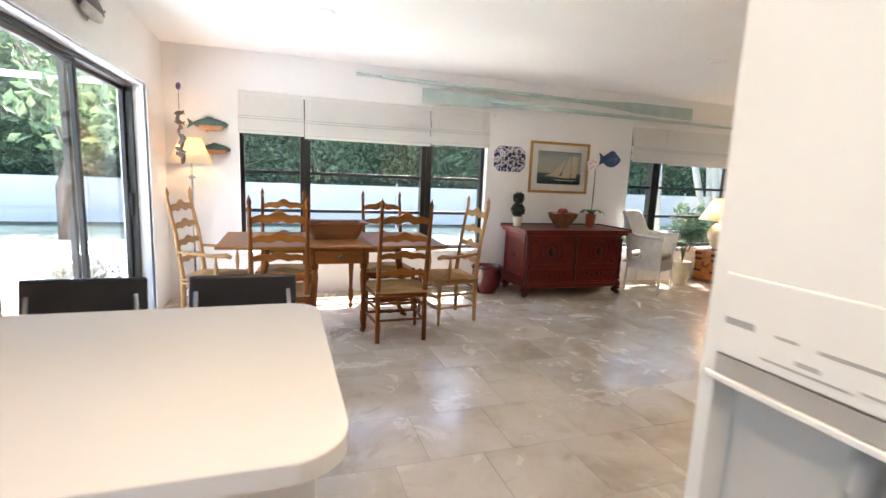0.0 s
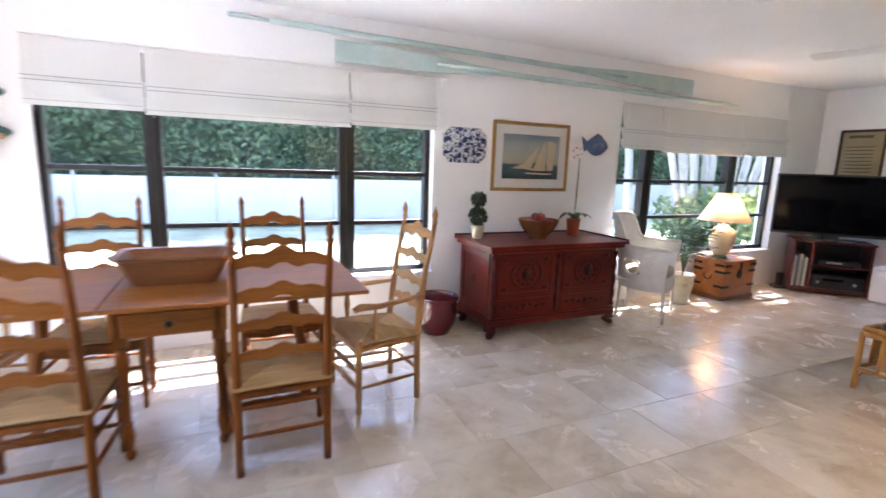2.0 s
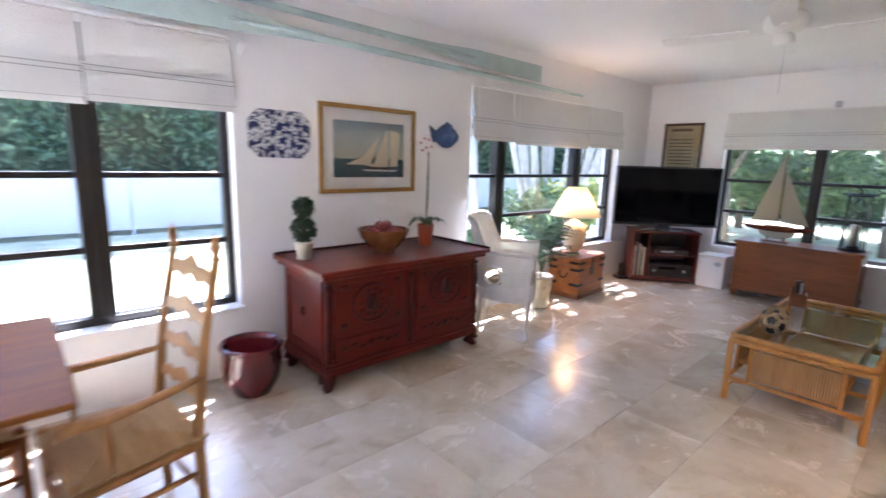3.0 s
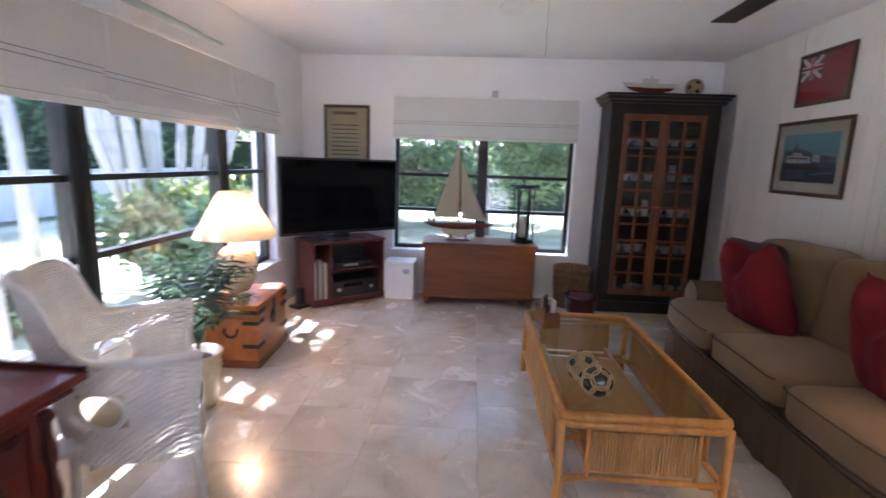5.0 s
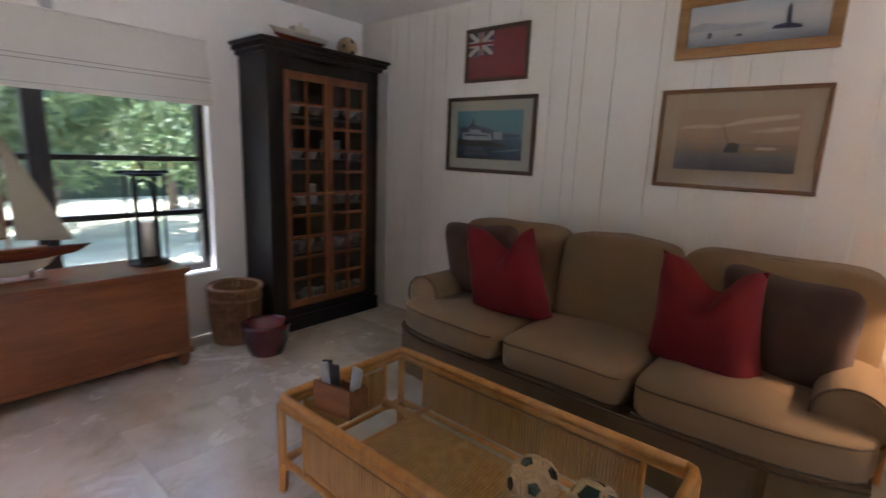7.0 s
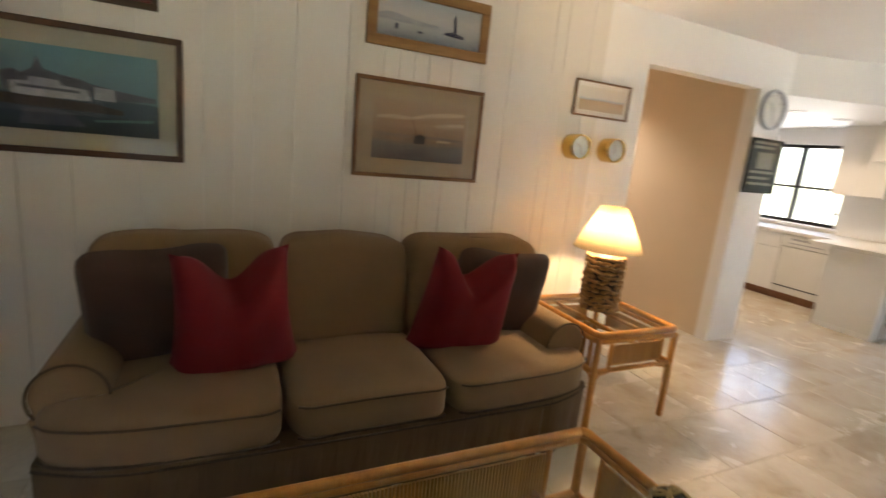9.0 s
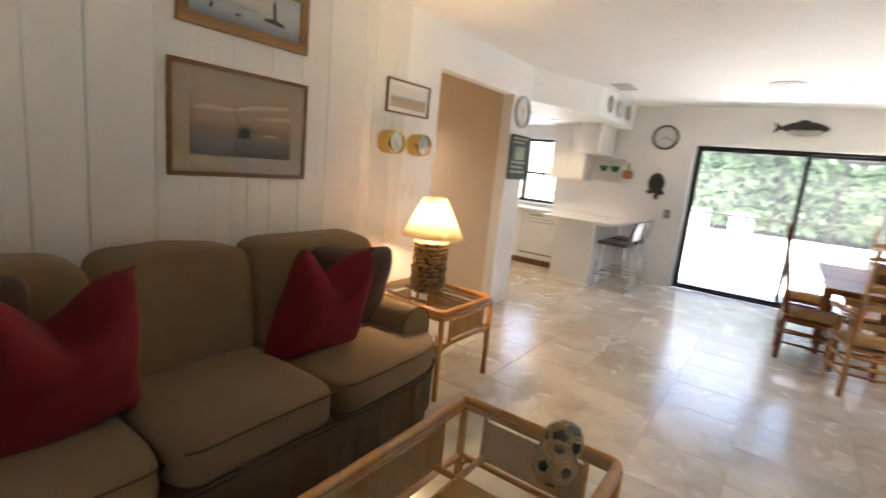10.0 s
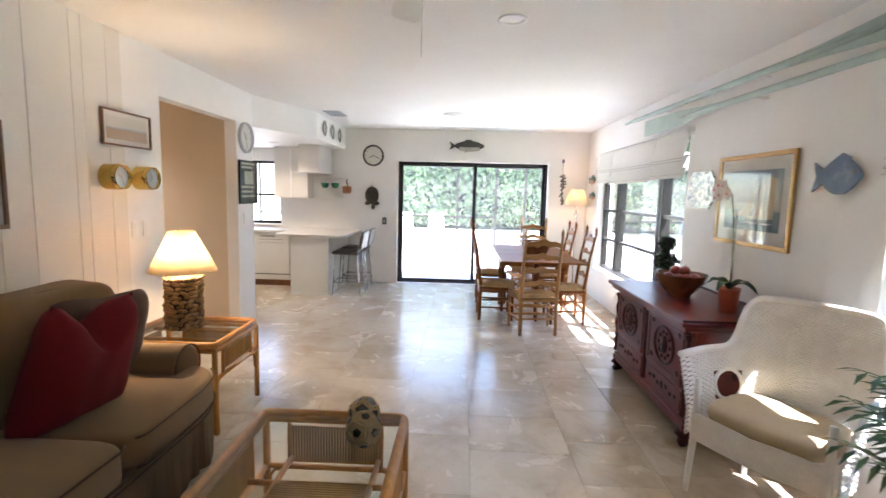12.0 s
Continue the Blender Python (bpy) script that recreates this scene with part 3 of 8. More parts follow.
def palm_clump(x, y):
    """A clump of leaning grey stems with arching fronds."""
    t = thing("palm_clump", "clump of pale ringed palm stems in the garden", "palm", pose(x, y, -0.16))
    r = random.Random(8)
    for k in range(13):
        a = r.uniform(0, 6.28)
        lean = r.uniform(0.3, 3.2)
        bx, by = 0.45 * math.cos(a), 0.35 * math.sin(a)
        pts, rad = [], []
        for i in range(12):
            u = i / 11
            pts.append((bx + lean * math.cos(a) * u ** 0.8, by + 0.6 * lean * math.sin(a) * u ** 0.8, 6.4 * u))
            rad.append((0.075 - 0.02 * u) * (1.08 if i % 2 else 0.96))
        part("stem", tube(bmesh.new(), pts, rad, 9), M_BARK, t, smooth=True)
        top = pts[-1]
        bm = bmesh.new()
        for f in range(9):
            fa = r.uniform(0, 6.28)
            ln = r.uniform(1.7, 2.6)
            spine = [Vector((top[0] + ln * u * math.cos(fa), top[1] + ln * u * math.sin(fa), top[2] + 0.7 * u - 1.3 * u * u)) for u in [i / 10 for i in range(11)]]
            side = Vector((-math.sin(fa), math.cos(fa), 0))
            for i, p in enumerate(spine[1:], 1):
                for s in (-1, 1):
                    q = p + side * s * 0.34 * math.sin(math.pi * (0.15 + 0.8 * i / 10)) + Vector((math.cos(fa), math.sin(fa), -0.5)) * 0.12
                    w = Vector((math.cos(fa), math.sin(fa), 0)) * 0.03
                    bm.faces.new([bm.verts.new(p - w), bm.verts.new(p + w), bm.verts.new(q)])
        part("frond", bm, M_FROND, t)["kind"] = "stuff"


palm_clump(11.3, 7.5)
# Tree added so its crown breaks up sun through window_2; bark matches the palms.
tree(9.9, 8.4, 7.2, 1.7, 900, "tall leafy tree added to dapple the sun at the window", M_BARK, M_LEAF, 1, 0.16, 11)
tree(-2.6, 9.4, 4.2, 1.5, 2200, "small garden tree with light green leaves", M_BARK2, M_LEAF2, 2, 0.12, 3)


def shrub(x, y, r0, h, n, label, leaf, size=0.09, seed=2):
    r = random.Random(seed)
    t = thing("shrub", label, "shrub", pose(x, y, -0.16))
    bm = bmesh.new()
    pts = []
    for k in range(9):
        a, l = r.uniform(0, 6.28), r.uniform(0.3, 1.0)
        e = Vector((r0 * l * math.cos(a), r0 * l * math.sin(a), h * r.uniform(0.5, 0.9)))
        tube(bm, [(0.05 * math.cos(a), 0.05 * math.sin(a), 0), tuple(e * 0.5 + Vector((0, 0, 0.06))), tuple(e)], [0.018, 0.012, 0.006], 6)
        for _ in range(n // 9):
            d = Vector((r.gauss(0, 1), r.gauss(0, 1), r.gauss(0, 1))).normalized() * r0 * 0.5 * r.random() ** 0.5
            pts.append((e.x + d.x, e.y + d.y, max(0.03, e.z + d.z * h / r0 * 0.7)))
    part("stems", bm, M_BARK2, t)
    leaf_cloud("foliage", pts, size, leaf, "", "", parent=t)


shrub(7.6, 6.5, 0.45, 0.5, 800, "low bright green shrub outside the window", M_LEAF2, 0.10, 4)
shrub(10.7, 6.7, 0.7, 1.25, 1500, "yellow-green shrub at the foot of the palms", M_YELLOW, 0.10, 6)
shrub(9.2, 6.0, 0.7, 1.1, 1200, "rounded green shrub at the house corner", M_LEAF2, 0.09, 9)
for i, (x, y, h) in enumerate(((13.5, 4.6, 4.6), (15.0, 2.2, 5.2), (13.8, -0.4, 4.4), (17.5, 5.5, 6.0), (18.0, -1.5, 6.0))):
    tree(x, y, h, 2.0, 3800, "leafy green garden tree beyond the lawn", M_BARK2, M_LEAF2, 1, 0.15, 20 + i)
for i, (x, y, h) in enumerate(((16.3, 6.2, 2.4), (16.8, 3.6, 2.2), (16.5, 1.1, 2.5), (17.0, -1.4, 2.4))):
    shrub(x, y, 1.4, h, 3600, "broad leafy green shrub across the lawn", M_LEAF2, 0.10, 40 + i)
structure("hedge_core_east", boxes((21.5, -12, -0.16, 22.5, 13, 2.0)), core, "dark box painted as the shade inside a hedge")
hedge("hedge", 20.6, 22.2, -12, 13, 0.1, 2.8, 9000, 0.16, "tall green hedge at the end of the lawn", M_LEAF2)


def screen_enclosure():
    """Slim dark posts and rails of a screened pool deck."""
    s = thing("screen_enclosure", "dark framed screen enclosure round the pool deck", "enclosure", pose(-5.0, 0, -0.03))
    for y in (-3.2, -1.4, 0.4, 2.24, 4.9, 6.7, 8.5):
        part("post", boxes((-0.025, y - 0.03, 0, 0.025, y + 0.03, 2.75)), M_POST, s)
    for y in (3.27, 4.05):
        part("door_post", boxes((-0.025, y - 0.035, 0, 0.025, y + 0.035, 2.32)), M_POST, s)
    part("door_head", boxes((-0.02, 3.306, 2.25, 0.02, 4.014, 2.32)), M_POST, s)
    for z in (0.92, 2.75):
        for a, b in ((-3.2, 2.21), (2.27, 3.234), (4.086, 8.5)):
            part("rail", boxes((-0.02, a, z, 0.02, b, z + 0.05)), M_POST if z < 2 else M_WHITE, s)
    m = bpy.data.materials.new("insect_screen")
    m.use_nodes = True
    nt = m.node_tree
    tr, mx = nt.nodes.new("ShaderNodeBsdfTransparent"), nt.nodes.new("ShaderNodeMixShader")
    mx.inputs[0].default_value = 0.07
    nt.nodes["Principled BSDF"].inputs["Base Color"].default_value = (0.30, 0.31, 0.30, 1)
    nt.links.new(tr.outputs[0], mx.inputs[1])
    nt.links.new(nt.nodes["Principled BSDF"].outputs[0], mx.inputs[2])
    nt.links.new(mx.outputs[0], nt.nodes["Material Output"].inputs["Surface"])
    for a, b in ((-3.17, -1.43), (-1.37, 0.37), (0.43, 2.21), (2.27, 3.23), (3.31, 4.01), (4.09, 4.87), (4.93, 6.67), (6.73, 8.47)):
        part("screen_panel", boxes((-0.0008, a, 0.02, 0.0008, b, 2.74 if b - a > 0.75 else 2.24)), m, s)
    part("gutter_beam", boxes((0.0565, -3.3, 2.33, 0.12, 8.6, 2.66), bevel=0.01), M_WHITE, s, "white painted gutter beam")
    for y in (-3.2, 0.4, 4.9, 8.5):
        part("roof_beam", boxes((0.0255, y - 0.025, 2.68, 4.7, y + 0.025, 2.78)), M_WHITE, s)


screen_enclosure()
# West soffit is real; unseen north and east runs are added to trim sun.
eave = boxes((-T - 0.36, -3.42, 2.50, -T - 0.002, D + T + 0.36, 2.56), (-T - 0.002, D + T + 0.002, 2.50, L + T + 0.36, D + T + 0.36, 2.56), (L + T + 0.002, -3.42, 2.50, L + T + 0.36, D + T + 0.002, 2.56))
structure("roof_eave", eave, M_TRIM, "white painted soffit under the roof edge")


def patio_chair(m):
    c = thing("patio_chair", "white plastic patio chair on the deck", "chair", m, "patio chairs")
    part("seat", boxes((-0.25, -0.25, 0.38, 0.25, 0.25, 0.42), bevel=0.01), M_WHITE, c)
    part("backrest", boxes((-0.25, -0.29, 0.421, 0.25, -0.25, 0.95), bevel=0.01), M_WHITE, c)
    for x in (-0.23, 0.23):
        for y in (-0.23, 0.23):
            part("leg", boxes((x - 0.02, y - 0.02, 0, x + 0.02, y + 0.02, 0.379)), M_WHITE, c)


patio_chair(pose(-7.5, 0.55, -0.03, 0, 0, 90))
patio_chair(pose(-7.5, 1.55, -0.03, 0, 0, 90))
hyd = thing("potted_hydrangea", "cream hydrangea in a dusty pink pot outside the door", "plant", pose(-0.52, 3.50, -0.03))
part("pot", lathe(bmesh.new(), [(0.14, 0), (0.15, 0.01), (0.20, 0.22), (0.22, 0.30), (0.20, 0.31), (0.17, 0.28)], 28), mat("dusty_pink_clay", (0.42, 0.27, 0.22), 0.8, var=0.2), hyd, smooth=True)
rng = random.Random(31)
M_CREAMPETAL = leaf_mat("cream_petal", (0.50, 0.46, 0.34), (0.72, 0.68, 0.56), 0.3)
pts = []
for k in range(9):
    a, r0 = k * 0.9, 0.08 + 0.03 * (k % 4)
    cx, cy, cz = r0 * 1.5 * math.cos(a), r0 * 1.5 * math.sin(a), 0.42 + 0.06 * (k % 3)
    part("stem", tube(bmesh.new(), [(0, 0, 0.28), (cx * 0.6, cy * 0.6, 0.36), (cx, cy, cz)], 0.006, 6), M_LAWN, hyd)
    q = NR.normal(size=(150, 3))
    q = q / np.linalg.norm(q, axis=1)[:, None] * 0.075 + np.array([cx, cy, cz])
    leaf_cloud("flower_head", q, 0.022, M_CREAMPETAL, "", "", parent=hyd)
q = NR.normal(size=(260, 3)) * np.array([0.13, 0.13, 0.05]) + np.array([0, 0, 0.36])
leaf_cloud("foliage", q, 0.045, M_LEAF2, "", "", parent=hyd)

# ---- dining end ----
def slat_outline(w, h, crest):
    """A ladder-back slat with a raised middle."""
    top, bot = [], []
    n = 20
    for i in range(n + 1):
        u = -1 + 2 * i / n
        bump = crest * (math.exp(-(u / 0.30) ** 2) + 0.35 * math.exp(-((abs(u) - 0.62) / 0.22) ** 2) - 0.10 * math.exp(-((abs(u) - 0.95) / 0.1) ** 2))
        dip = 0.28 * crest * (math.exp(-((abs(u) - 0.30) / 0.16) ** 2)) + 0.12 * crest * math.exp(-(u / 0.12) ** 2)
        top.append((u * w / 2, h / 2 + bump - 0.3 * crest))
        bot.append((u * w / 2, -h / 2 + 0.55 * bump - dip))
    return bot + top[::-1]


def ladder_chair(label, m, arms=False, mats=(None, None), group="chairs round the dining table"):
    """Ladder-back chair; local origin under the middle of the back, facing +y."""
    mz, mx = mats
    c = thing("dining_chair", label, "chair", m, group)
    hw, fw, dp, sh = 0.20, 0.235, 0.40, 0.44
    rake = [(0, 0.0), (0.44, 0.01), (0.8, -0.035), (1.10, -0.095)]
    for s in (-1, 1):
        bm = bmesh.new()
        tube(bm, [(s * hw, y, z) for z, y in rake], [0.019, 0.021, 0.018, 0.015], 10)
        lathe(bm, [(0.014, 0), (0.019, 0.012), (0.011, 0.024), (0.016, 0.036), (0.019, 0.055), (0.013, 0.075), (0.005, 0.092), (0.003, 0.105)], 10, (s * hw, -0.095, 1.095))
        part("post", bm, mz, c, smooth=True)
    for z, h, cr in ((0.585, 0.050, 0.036), (0.73, 0.052, 0.038), (0.875, 0.055, 0.042), (1.025, 0.062, 0.052)):
        y = -0.035 * (z - 0.44) / 0.36 if z < 0.8 else -0.035 - 0.06 * (z - 0.8) / 0.3
        bm = plate(bmesh.new(), slat_outline(2 * hw - 0.012, h, cr), 0.011, pose(0, y - 0.005, z, 9))
        part("slat", bm, mx, c)
    for s in (-1, 1):
        top = 0.64 if arms else sh + 0.02
        bm = bmesh.new()
        lathe(bm, [(0.011, 0), (0.016, 0.02), (0.013, 0.06), (0.019, 0.10), (0.018, 0.30), (0.02, sh), (0.019, sh + 0.01)], 10, (s * fw, dp, 0))
        part("leg", bm, mz, c, smooth=True)
        bm = tube(bmesh.new(), [(s * hw, 0.0, 0.16), (s * (hw + fw) / 2, dp / 2, 0.16), (s * fw, dp, 0.16)], [0.009, 0.013, 0.009], 8)
        tube(bm, [(s * hw, 0.0, 0.28), (s * (hw + fw) / 2, dp / 2, 0.28), (s * fw, dp, 0.28)], [0.009, 0.013, 0.009], 8)
        part("side_stretcher", bm, mz, c, smooth=True)
        if arms:
            bm = tube(bmesh.new(), [(s * (hw + 0.005), -0.02, 0.665), (s * (hw + 0.03), 0.12, 0.655), (s * (fw + 0.02), 0.28, 0.645), (s * (fw + 0.03), 0.40, 0.655), (s * (fw + 0.03), 0.44, 0.64)], [0.016, 0.022, 0.025, 0.032, 0.024], 10, 0.65)
            part("arm", bm, mx, c, smooth=True)
            bm = lathe(bmesh.new(), [(0.010, 0), (0.014, 0.05), (0.018, 0.09), (0.010, 0.16), (0.009, 0.20)], 10, (s * fw, 0.30, sh))
            part("arm_post", bm, mz, c, smooth=True)
    bm = tube(bmesh.new(), [(-hw, 0, 0.19), (0, 0, 0.19), (hw, 0, 0.19)], [0.009, 0.012, 0.009], 8)
    tube(bm, [(-hw, 0, 0.33), (0, 0, 0.33), (hw, 0, 0.33)], [0.009, 0.012, 0.009], 8)
    part("back_stretcher", bm, mz, c, smooth=True)
    bm = bmesh.new()
    for z in (0.15, 0.25):
        lathe_pts = [(-fw, 0.010), (-0.16, 0.012), (-0.10, 0.020), (-0.04, 0.014), (0, 0.022), (0.04, 0.014), (0.10, 0.020), (0.16, 0.012), (fw, 0.010)]
        tube(bm, [(u, dp, z) for u, r in lathe_pts], [r for u, r in lathe_pts], 10)
    part("front_stretcher", bm, mz, c, smooth=True)
    bm = bmesh.new()
    rail = [(-hw, 0.0), (hw, 0.0), (fw, dp), (-fw, dp)]
    for (xa, ya), (xb, yb) in zip(rail, rail[1:] + rail[:1]):
        tube(bm, [(xa, ya, sh - 0.045), (xb, yb, sh - 0.045)], 0.018, 8)
    plate(bm, [(-fw + 0.02, 0), (fw - 0.02, 0), (fw - 0.02, -0.02), (0.10, -0.035), (0.0, -0.022), (-0.10, -0.035), (-fw + 0.02, -0.02)], 0.012, pose(0, dp - 0.006, sh - 0.06))
    part("seat_frame", bm, mz, c)
    # woven seat: four triangles meeting in the middle, made of cords, on a thin cushion shape
    bm = bmesh.new()
    n = 16
    cx, cy = 0.0, dp / 2
    corners = [(-hw - 0.015, -0.012), (hw + 0.015, -0.012), (fw + 0.015, dp + 0.015), (-fw - 0.015, dp + 0.015)]
    for (xa, ya), (xb, yb) in zip(corners, corners[1:] + corners[:1]):
        for i in range(n):
            k = i / n
            p = (xa + (cx - xa) * k, ya + (cy - ya) * k)
            q = (xb + (cx - xb) * k, yb + (cy - yb) * k)
            mid = ((p[0] + q[0]) / 2, (p[1] + q[1]) / 2)
            zz = sh - 0.012 + 0.016 * math.sin(math.pi * min(1.0, k * 1.1) * 0.6)
            tube(bm, [(*p, zz), (*mid, zz + 0.005), (*q, zz)], 0.0085, 5)
    box(bm, -hw + 0.02, 0.02, sh - 0.05, hw - 0.02, dp - 0.02, sh - 0.018)
    part("seat", bm, M_RUSH, c, "woven rush seat")["kind"] = "stuff"
    return c


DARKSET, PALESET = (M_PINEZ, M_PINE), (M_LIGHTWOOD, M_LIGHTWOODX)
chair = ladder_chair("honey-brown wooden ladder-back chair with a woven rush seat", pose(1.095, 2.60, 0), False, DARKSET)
copy_thing(chair, pose(2.05, 2.60, 0, 0, 0, 1))
copy_thing(chair, pose(1.13, 3.86, 0, 0, 0, 180))
copy_thing(chair, pose(2.13, 3.86, 0, 0, 0, 181))
arm = ladder_chair("pale oak ladder-back armchair with a woven rush seat", pose(0.36, 3.50, 0, 0, 0, -106), True, PALESET)
copy_thing(arm, pose(2.86, 3.23, 0, 0, 0, 97))


def dining_table():
    t = thing("dining_table", "honey pine drop-leaf table with turned legs", "table", pose(0, 0, 0))
    z = 0.775
    y0, y1 = 2.83, 3.80
    for a, b in ((0.62, 1.30), (1.304, 1.84), (1.844, 2.52)):
        part("tabletop", boxes((a, y0, z - 0.022, b, y1, z), bevel=0.006), M_PINE, t)
    part("apron", boxes((1.33, y0 + 0.05, z - 0.16, 1.36, y1 - 0.05, z - 0.023), (1.79, y0 + 0.05, z - 0.16, 1.82, y1 - 0.05, z - 0.023), (1.36, y1 - 0.08, z - 0.16, 1.79, y1 - 0.05, z - 0.023), (1.36, y0 + 0.06, z - 0.16, 1.79, y0 + 0.085, z - 0.023), bevel=0.003), M_PINE, t)
    dr = part("drawer", boxes((1.375, y0 + 0.045, z - 0.15, 1.775, y0 + 0.06, z - 0.04), bevel=0.006), M_PINE, t)
    part("knob", lathe(bmesh.new(), [(0.006, 0), (0.008, 0.01), (0.016, 0.02), (0.015, 0.03), (0.004, 0.034)], 14), M_BLACKIRON, dr, smooth=True).matrix_basis = pose(1.575, y0 + 0.045, z - 0.095, 90)
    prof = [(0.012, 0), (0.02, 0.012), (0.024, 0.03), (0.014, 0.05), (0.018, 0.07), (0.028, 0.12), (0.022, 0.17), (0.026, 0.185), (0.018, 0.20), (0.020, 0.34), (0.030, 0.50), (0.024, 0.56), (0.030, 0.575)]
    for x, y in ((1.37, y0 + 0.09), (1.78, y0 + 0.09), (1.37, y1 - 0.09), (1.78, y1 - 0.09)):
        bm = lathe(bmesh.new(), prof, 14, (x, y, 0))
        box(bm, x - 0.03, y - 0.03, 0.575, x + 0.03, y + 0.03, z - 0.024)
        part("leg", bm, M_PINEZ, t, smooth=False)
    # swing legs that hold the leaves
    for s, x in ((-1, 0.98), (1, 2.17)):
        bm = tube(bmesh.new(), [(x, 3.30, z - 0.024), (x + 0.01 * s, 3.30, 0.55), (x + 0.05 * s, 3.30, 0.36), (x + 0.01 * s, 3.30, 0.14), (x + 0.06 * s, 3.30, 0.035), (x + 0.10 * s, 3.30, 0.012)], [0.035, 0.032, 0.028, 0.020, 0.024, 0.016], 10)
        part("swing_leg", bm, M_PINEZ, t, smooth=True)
        xa, xb = sorted((x, 1.345 if s < 0 else 1.805))
        part("swing_rail", boxes((xa, 3.285, z - 0.13, xb, 3.315, z - 0.05), bevel=0.003), M_PINE, t)


dining_table()


def dough_trough():
    t = thing("dough_trough", "brown wooden trough bowl on the dining table", "bowl", pose(1.575, 3.36, 0.776))
    bm = bmesh.new()
    def rim(hx, hy, z, r=0.05):
        pts = []
        for cx, cy, a0 in ((hx - r, hy - r, 0), (-hx + r, hy - r, 90), (-hx + r, -hy + r, 180), (hx - r, -hy + r, 270)):
            for k in range(5):
                a = radians(a0 + 22.5 * k)
                pts.append(bm.verts.new((cx + r * math.cos(a), cy + r * math.sin(a), z)))
        return pts
    rings = [rim(0.20, 0.13, 0.0), rim(0.265, 0.17, 0.135), rim(0.285, 0.185, 0.145), rim(0.285, 0.185, 0.155), rim(0.255, 0.16, 0.15), rim(0.185, 0.115, 0.018)]
    for a, b in zip(rings, rings[1:]):
        for i in range(20):
            bm.faces.new((a[i], a[(i + 1) % 20], b[(i + 1) % 20], b[i]))
    bm.faces.new(rings[0][::-1])
    bm.faces.new(rings[-1])
    part("bowl", bm, M_DARKPINE, t)
    for s in (-1, 1):
        part("lug", blob(bmesh.new(), s * 0.29, 0, 0.135, 0.03, 0.05, 0.012, 12, 6), M_DARKPINE, t, smooth=True)


M_DARKPINE = wood("dark_stained_pine", (0.13, 0.045, 0.016), (0.27, 0.11, 0.04), 0.42, "X", 8)
dough_trough()

# ---- things on the north side: buffet and what stands on it ----
def buffet():
    b = thing("sideboard", "red lacquered wooden sideboard with carved doors and scroll feet", "sideboard", pose(0, 0, 0))
    x0, x1, y0, y1, z1 = 3.82, 5.15, 3.78, 4.37, 0.775
    part("body", boxes((x0, y0, 0.14, x1, y1, z1), bevel=0.008), M_RED, b)
    part("plinth", boxes((x0 - 0.02, y0 - 0.02, 0.10, x1 + 0.02, y1 + 0.01, 0.15), (x0 - 0.012, y0 - 0.012, 0.15, x1 + 0.012, y1 + 0.005, 0.175), bevel=0.006), M_RED, b)
    part("top", boxes((x0 - 0.07, y0 - 0.09, z1 + 0.005, x1 + 0.07, y1 + 0.02, z1 + 0.035), (x0 - 0.045, y0 - 0.06, z1 - 0.03, x1 + 0.045, y1 + 0.01, z1 + 0.004), bevel=0.008), M_RED, b)
    part("top_rim", boxes((x0 - 0.068, y1 - 0.002, z1 + 0.0355, x1 + 0.068, y1 + 0.018, z1 + 0.05), (x1 + 0.05, y0 - 0.085, z1 + 0.0355, x1 + 0.068, y1 - 0.004, z1 + 0.05), bevel=0.003), M_DARKRED, b)
    for x, y, s in ((x0 + 0.03, y0 + 0.03, -1), (x1 - 0.03, y0 + 0.03, 1), (x0 + 0.03, y1 - 0.04, -1), (x1 - 0.03, y1 - 0.04, 1)):
        bm = tube(bmesh.new(), [(x, y, 0.10), (x + 0.02 * s, y - 0.02, 0.075), (x - 0.01 * s, y, 0.045), (x + 0.03 * s, y - 0.03, 0.02), (x + 0.05 * s, y - 0.045, 0.012)], [0.055, 0.058, 0.040, 0.034, 0.012], 12, 0.9)
        part("foot", bm, M_DARKRED, b, smooth=True)
    for x in (x0 + 0.012, (x0 + x1) / 2, x1 - 0.012):
        prof = [(0.02, 0), (0.026, 0.015), (0.016, 0.03), (0.014, 0.06)] + [(0.017 + 0.005 * math.sin(i * 1.3), 0.08 + 0.028 * i) for i in range(14)] + [(0.014, 0.48), (0.026, 0.50), (0.02, 0.52)]
        part("column", lathe(bmesh.new(), prof, 12, (x, y0 - 0.008, 0.19)), M_DARKRED, b, smooth=True)
    w = (x1 - x0) / 2
    for k in (0, 1):
        a = x0 + k * w + 0.05
        c = x0 + (k + 1) * w - 0.05
        d = part("door", boxes((a, y0 - 0.012, 0.36, c, y0 - 0.001, 0.735), bevel=0.003), M_RED, b)
        for strip in ((a, y0 - 0.022, 0.36, a + 0.035, y0 - 0.0125, 0.735), (c - 0.035, y0 - 0.022, 0.36, c, y0 - 0.0125, 0.735), (a + 0.036, y0 - 0.022, 0.36, c - 0.036, y0 - 0.0125, 0.395), (a + 0.036, y0 - 0.022, 0.70, c - 0.036, y0 - 0.0125, 0.735)):
            part("door_rail", boxes(strip, bevel=0.003), M_RED, d)
        mx_, mz_ = (a + c) / 2, 0.55
        bm = bmesh.new()
        tor = [(mx_ + 0.15 * math.cos(i * math.pi / 14), y0 - 0.018, mz_ + 0.125 * math.sin(i * math.pi / 14)) for i in range(29)]
        tube(bm, tor, 0.010, 8)
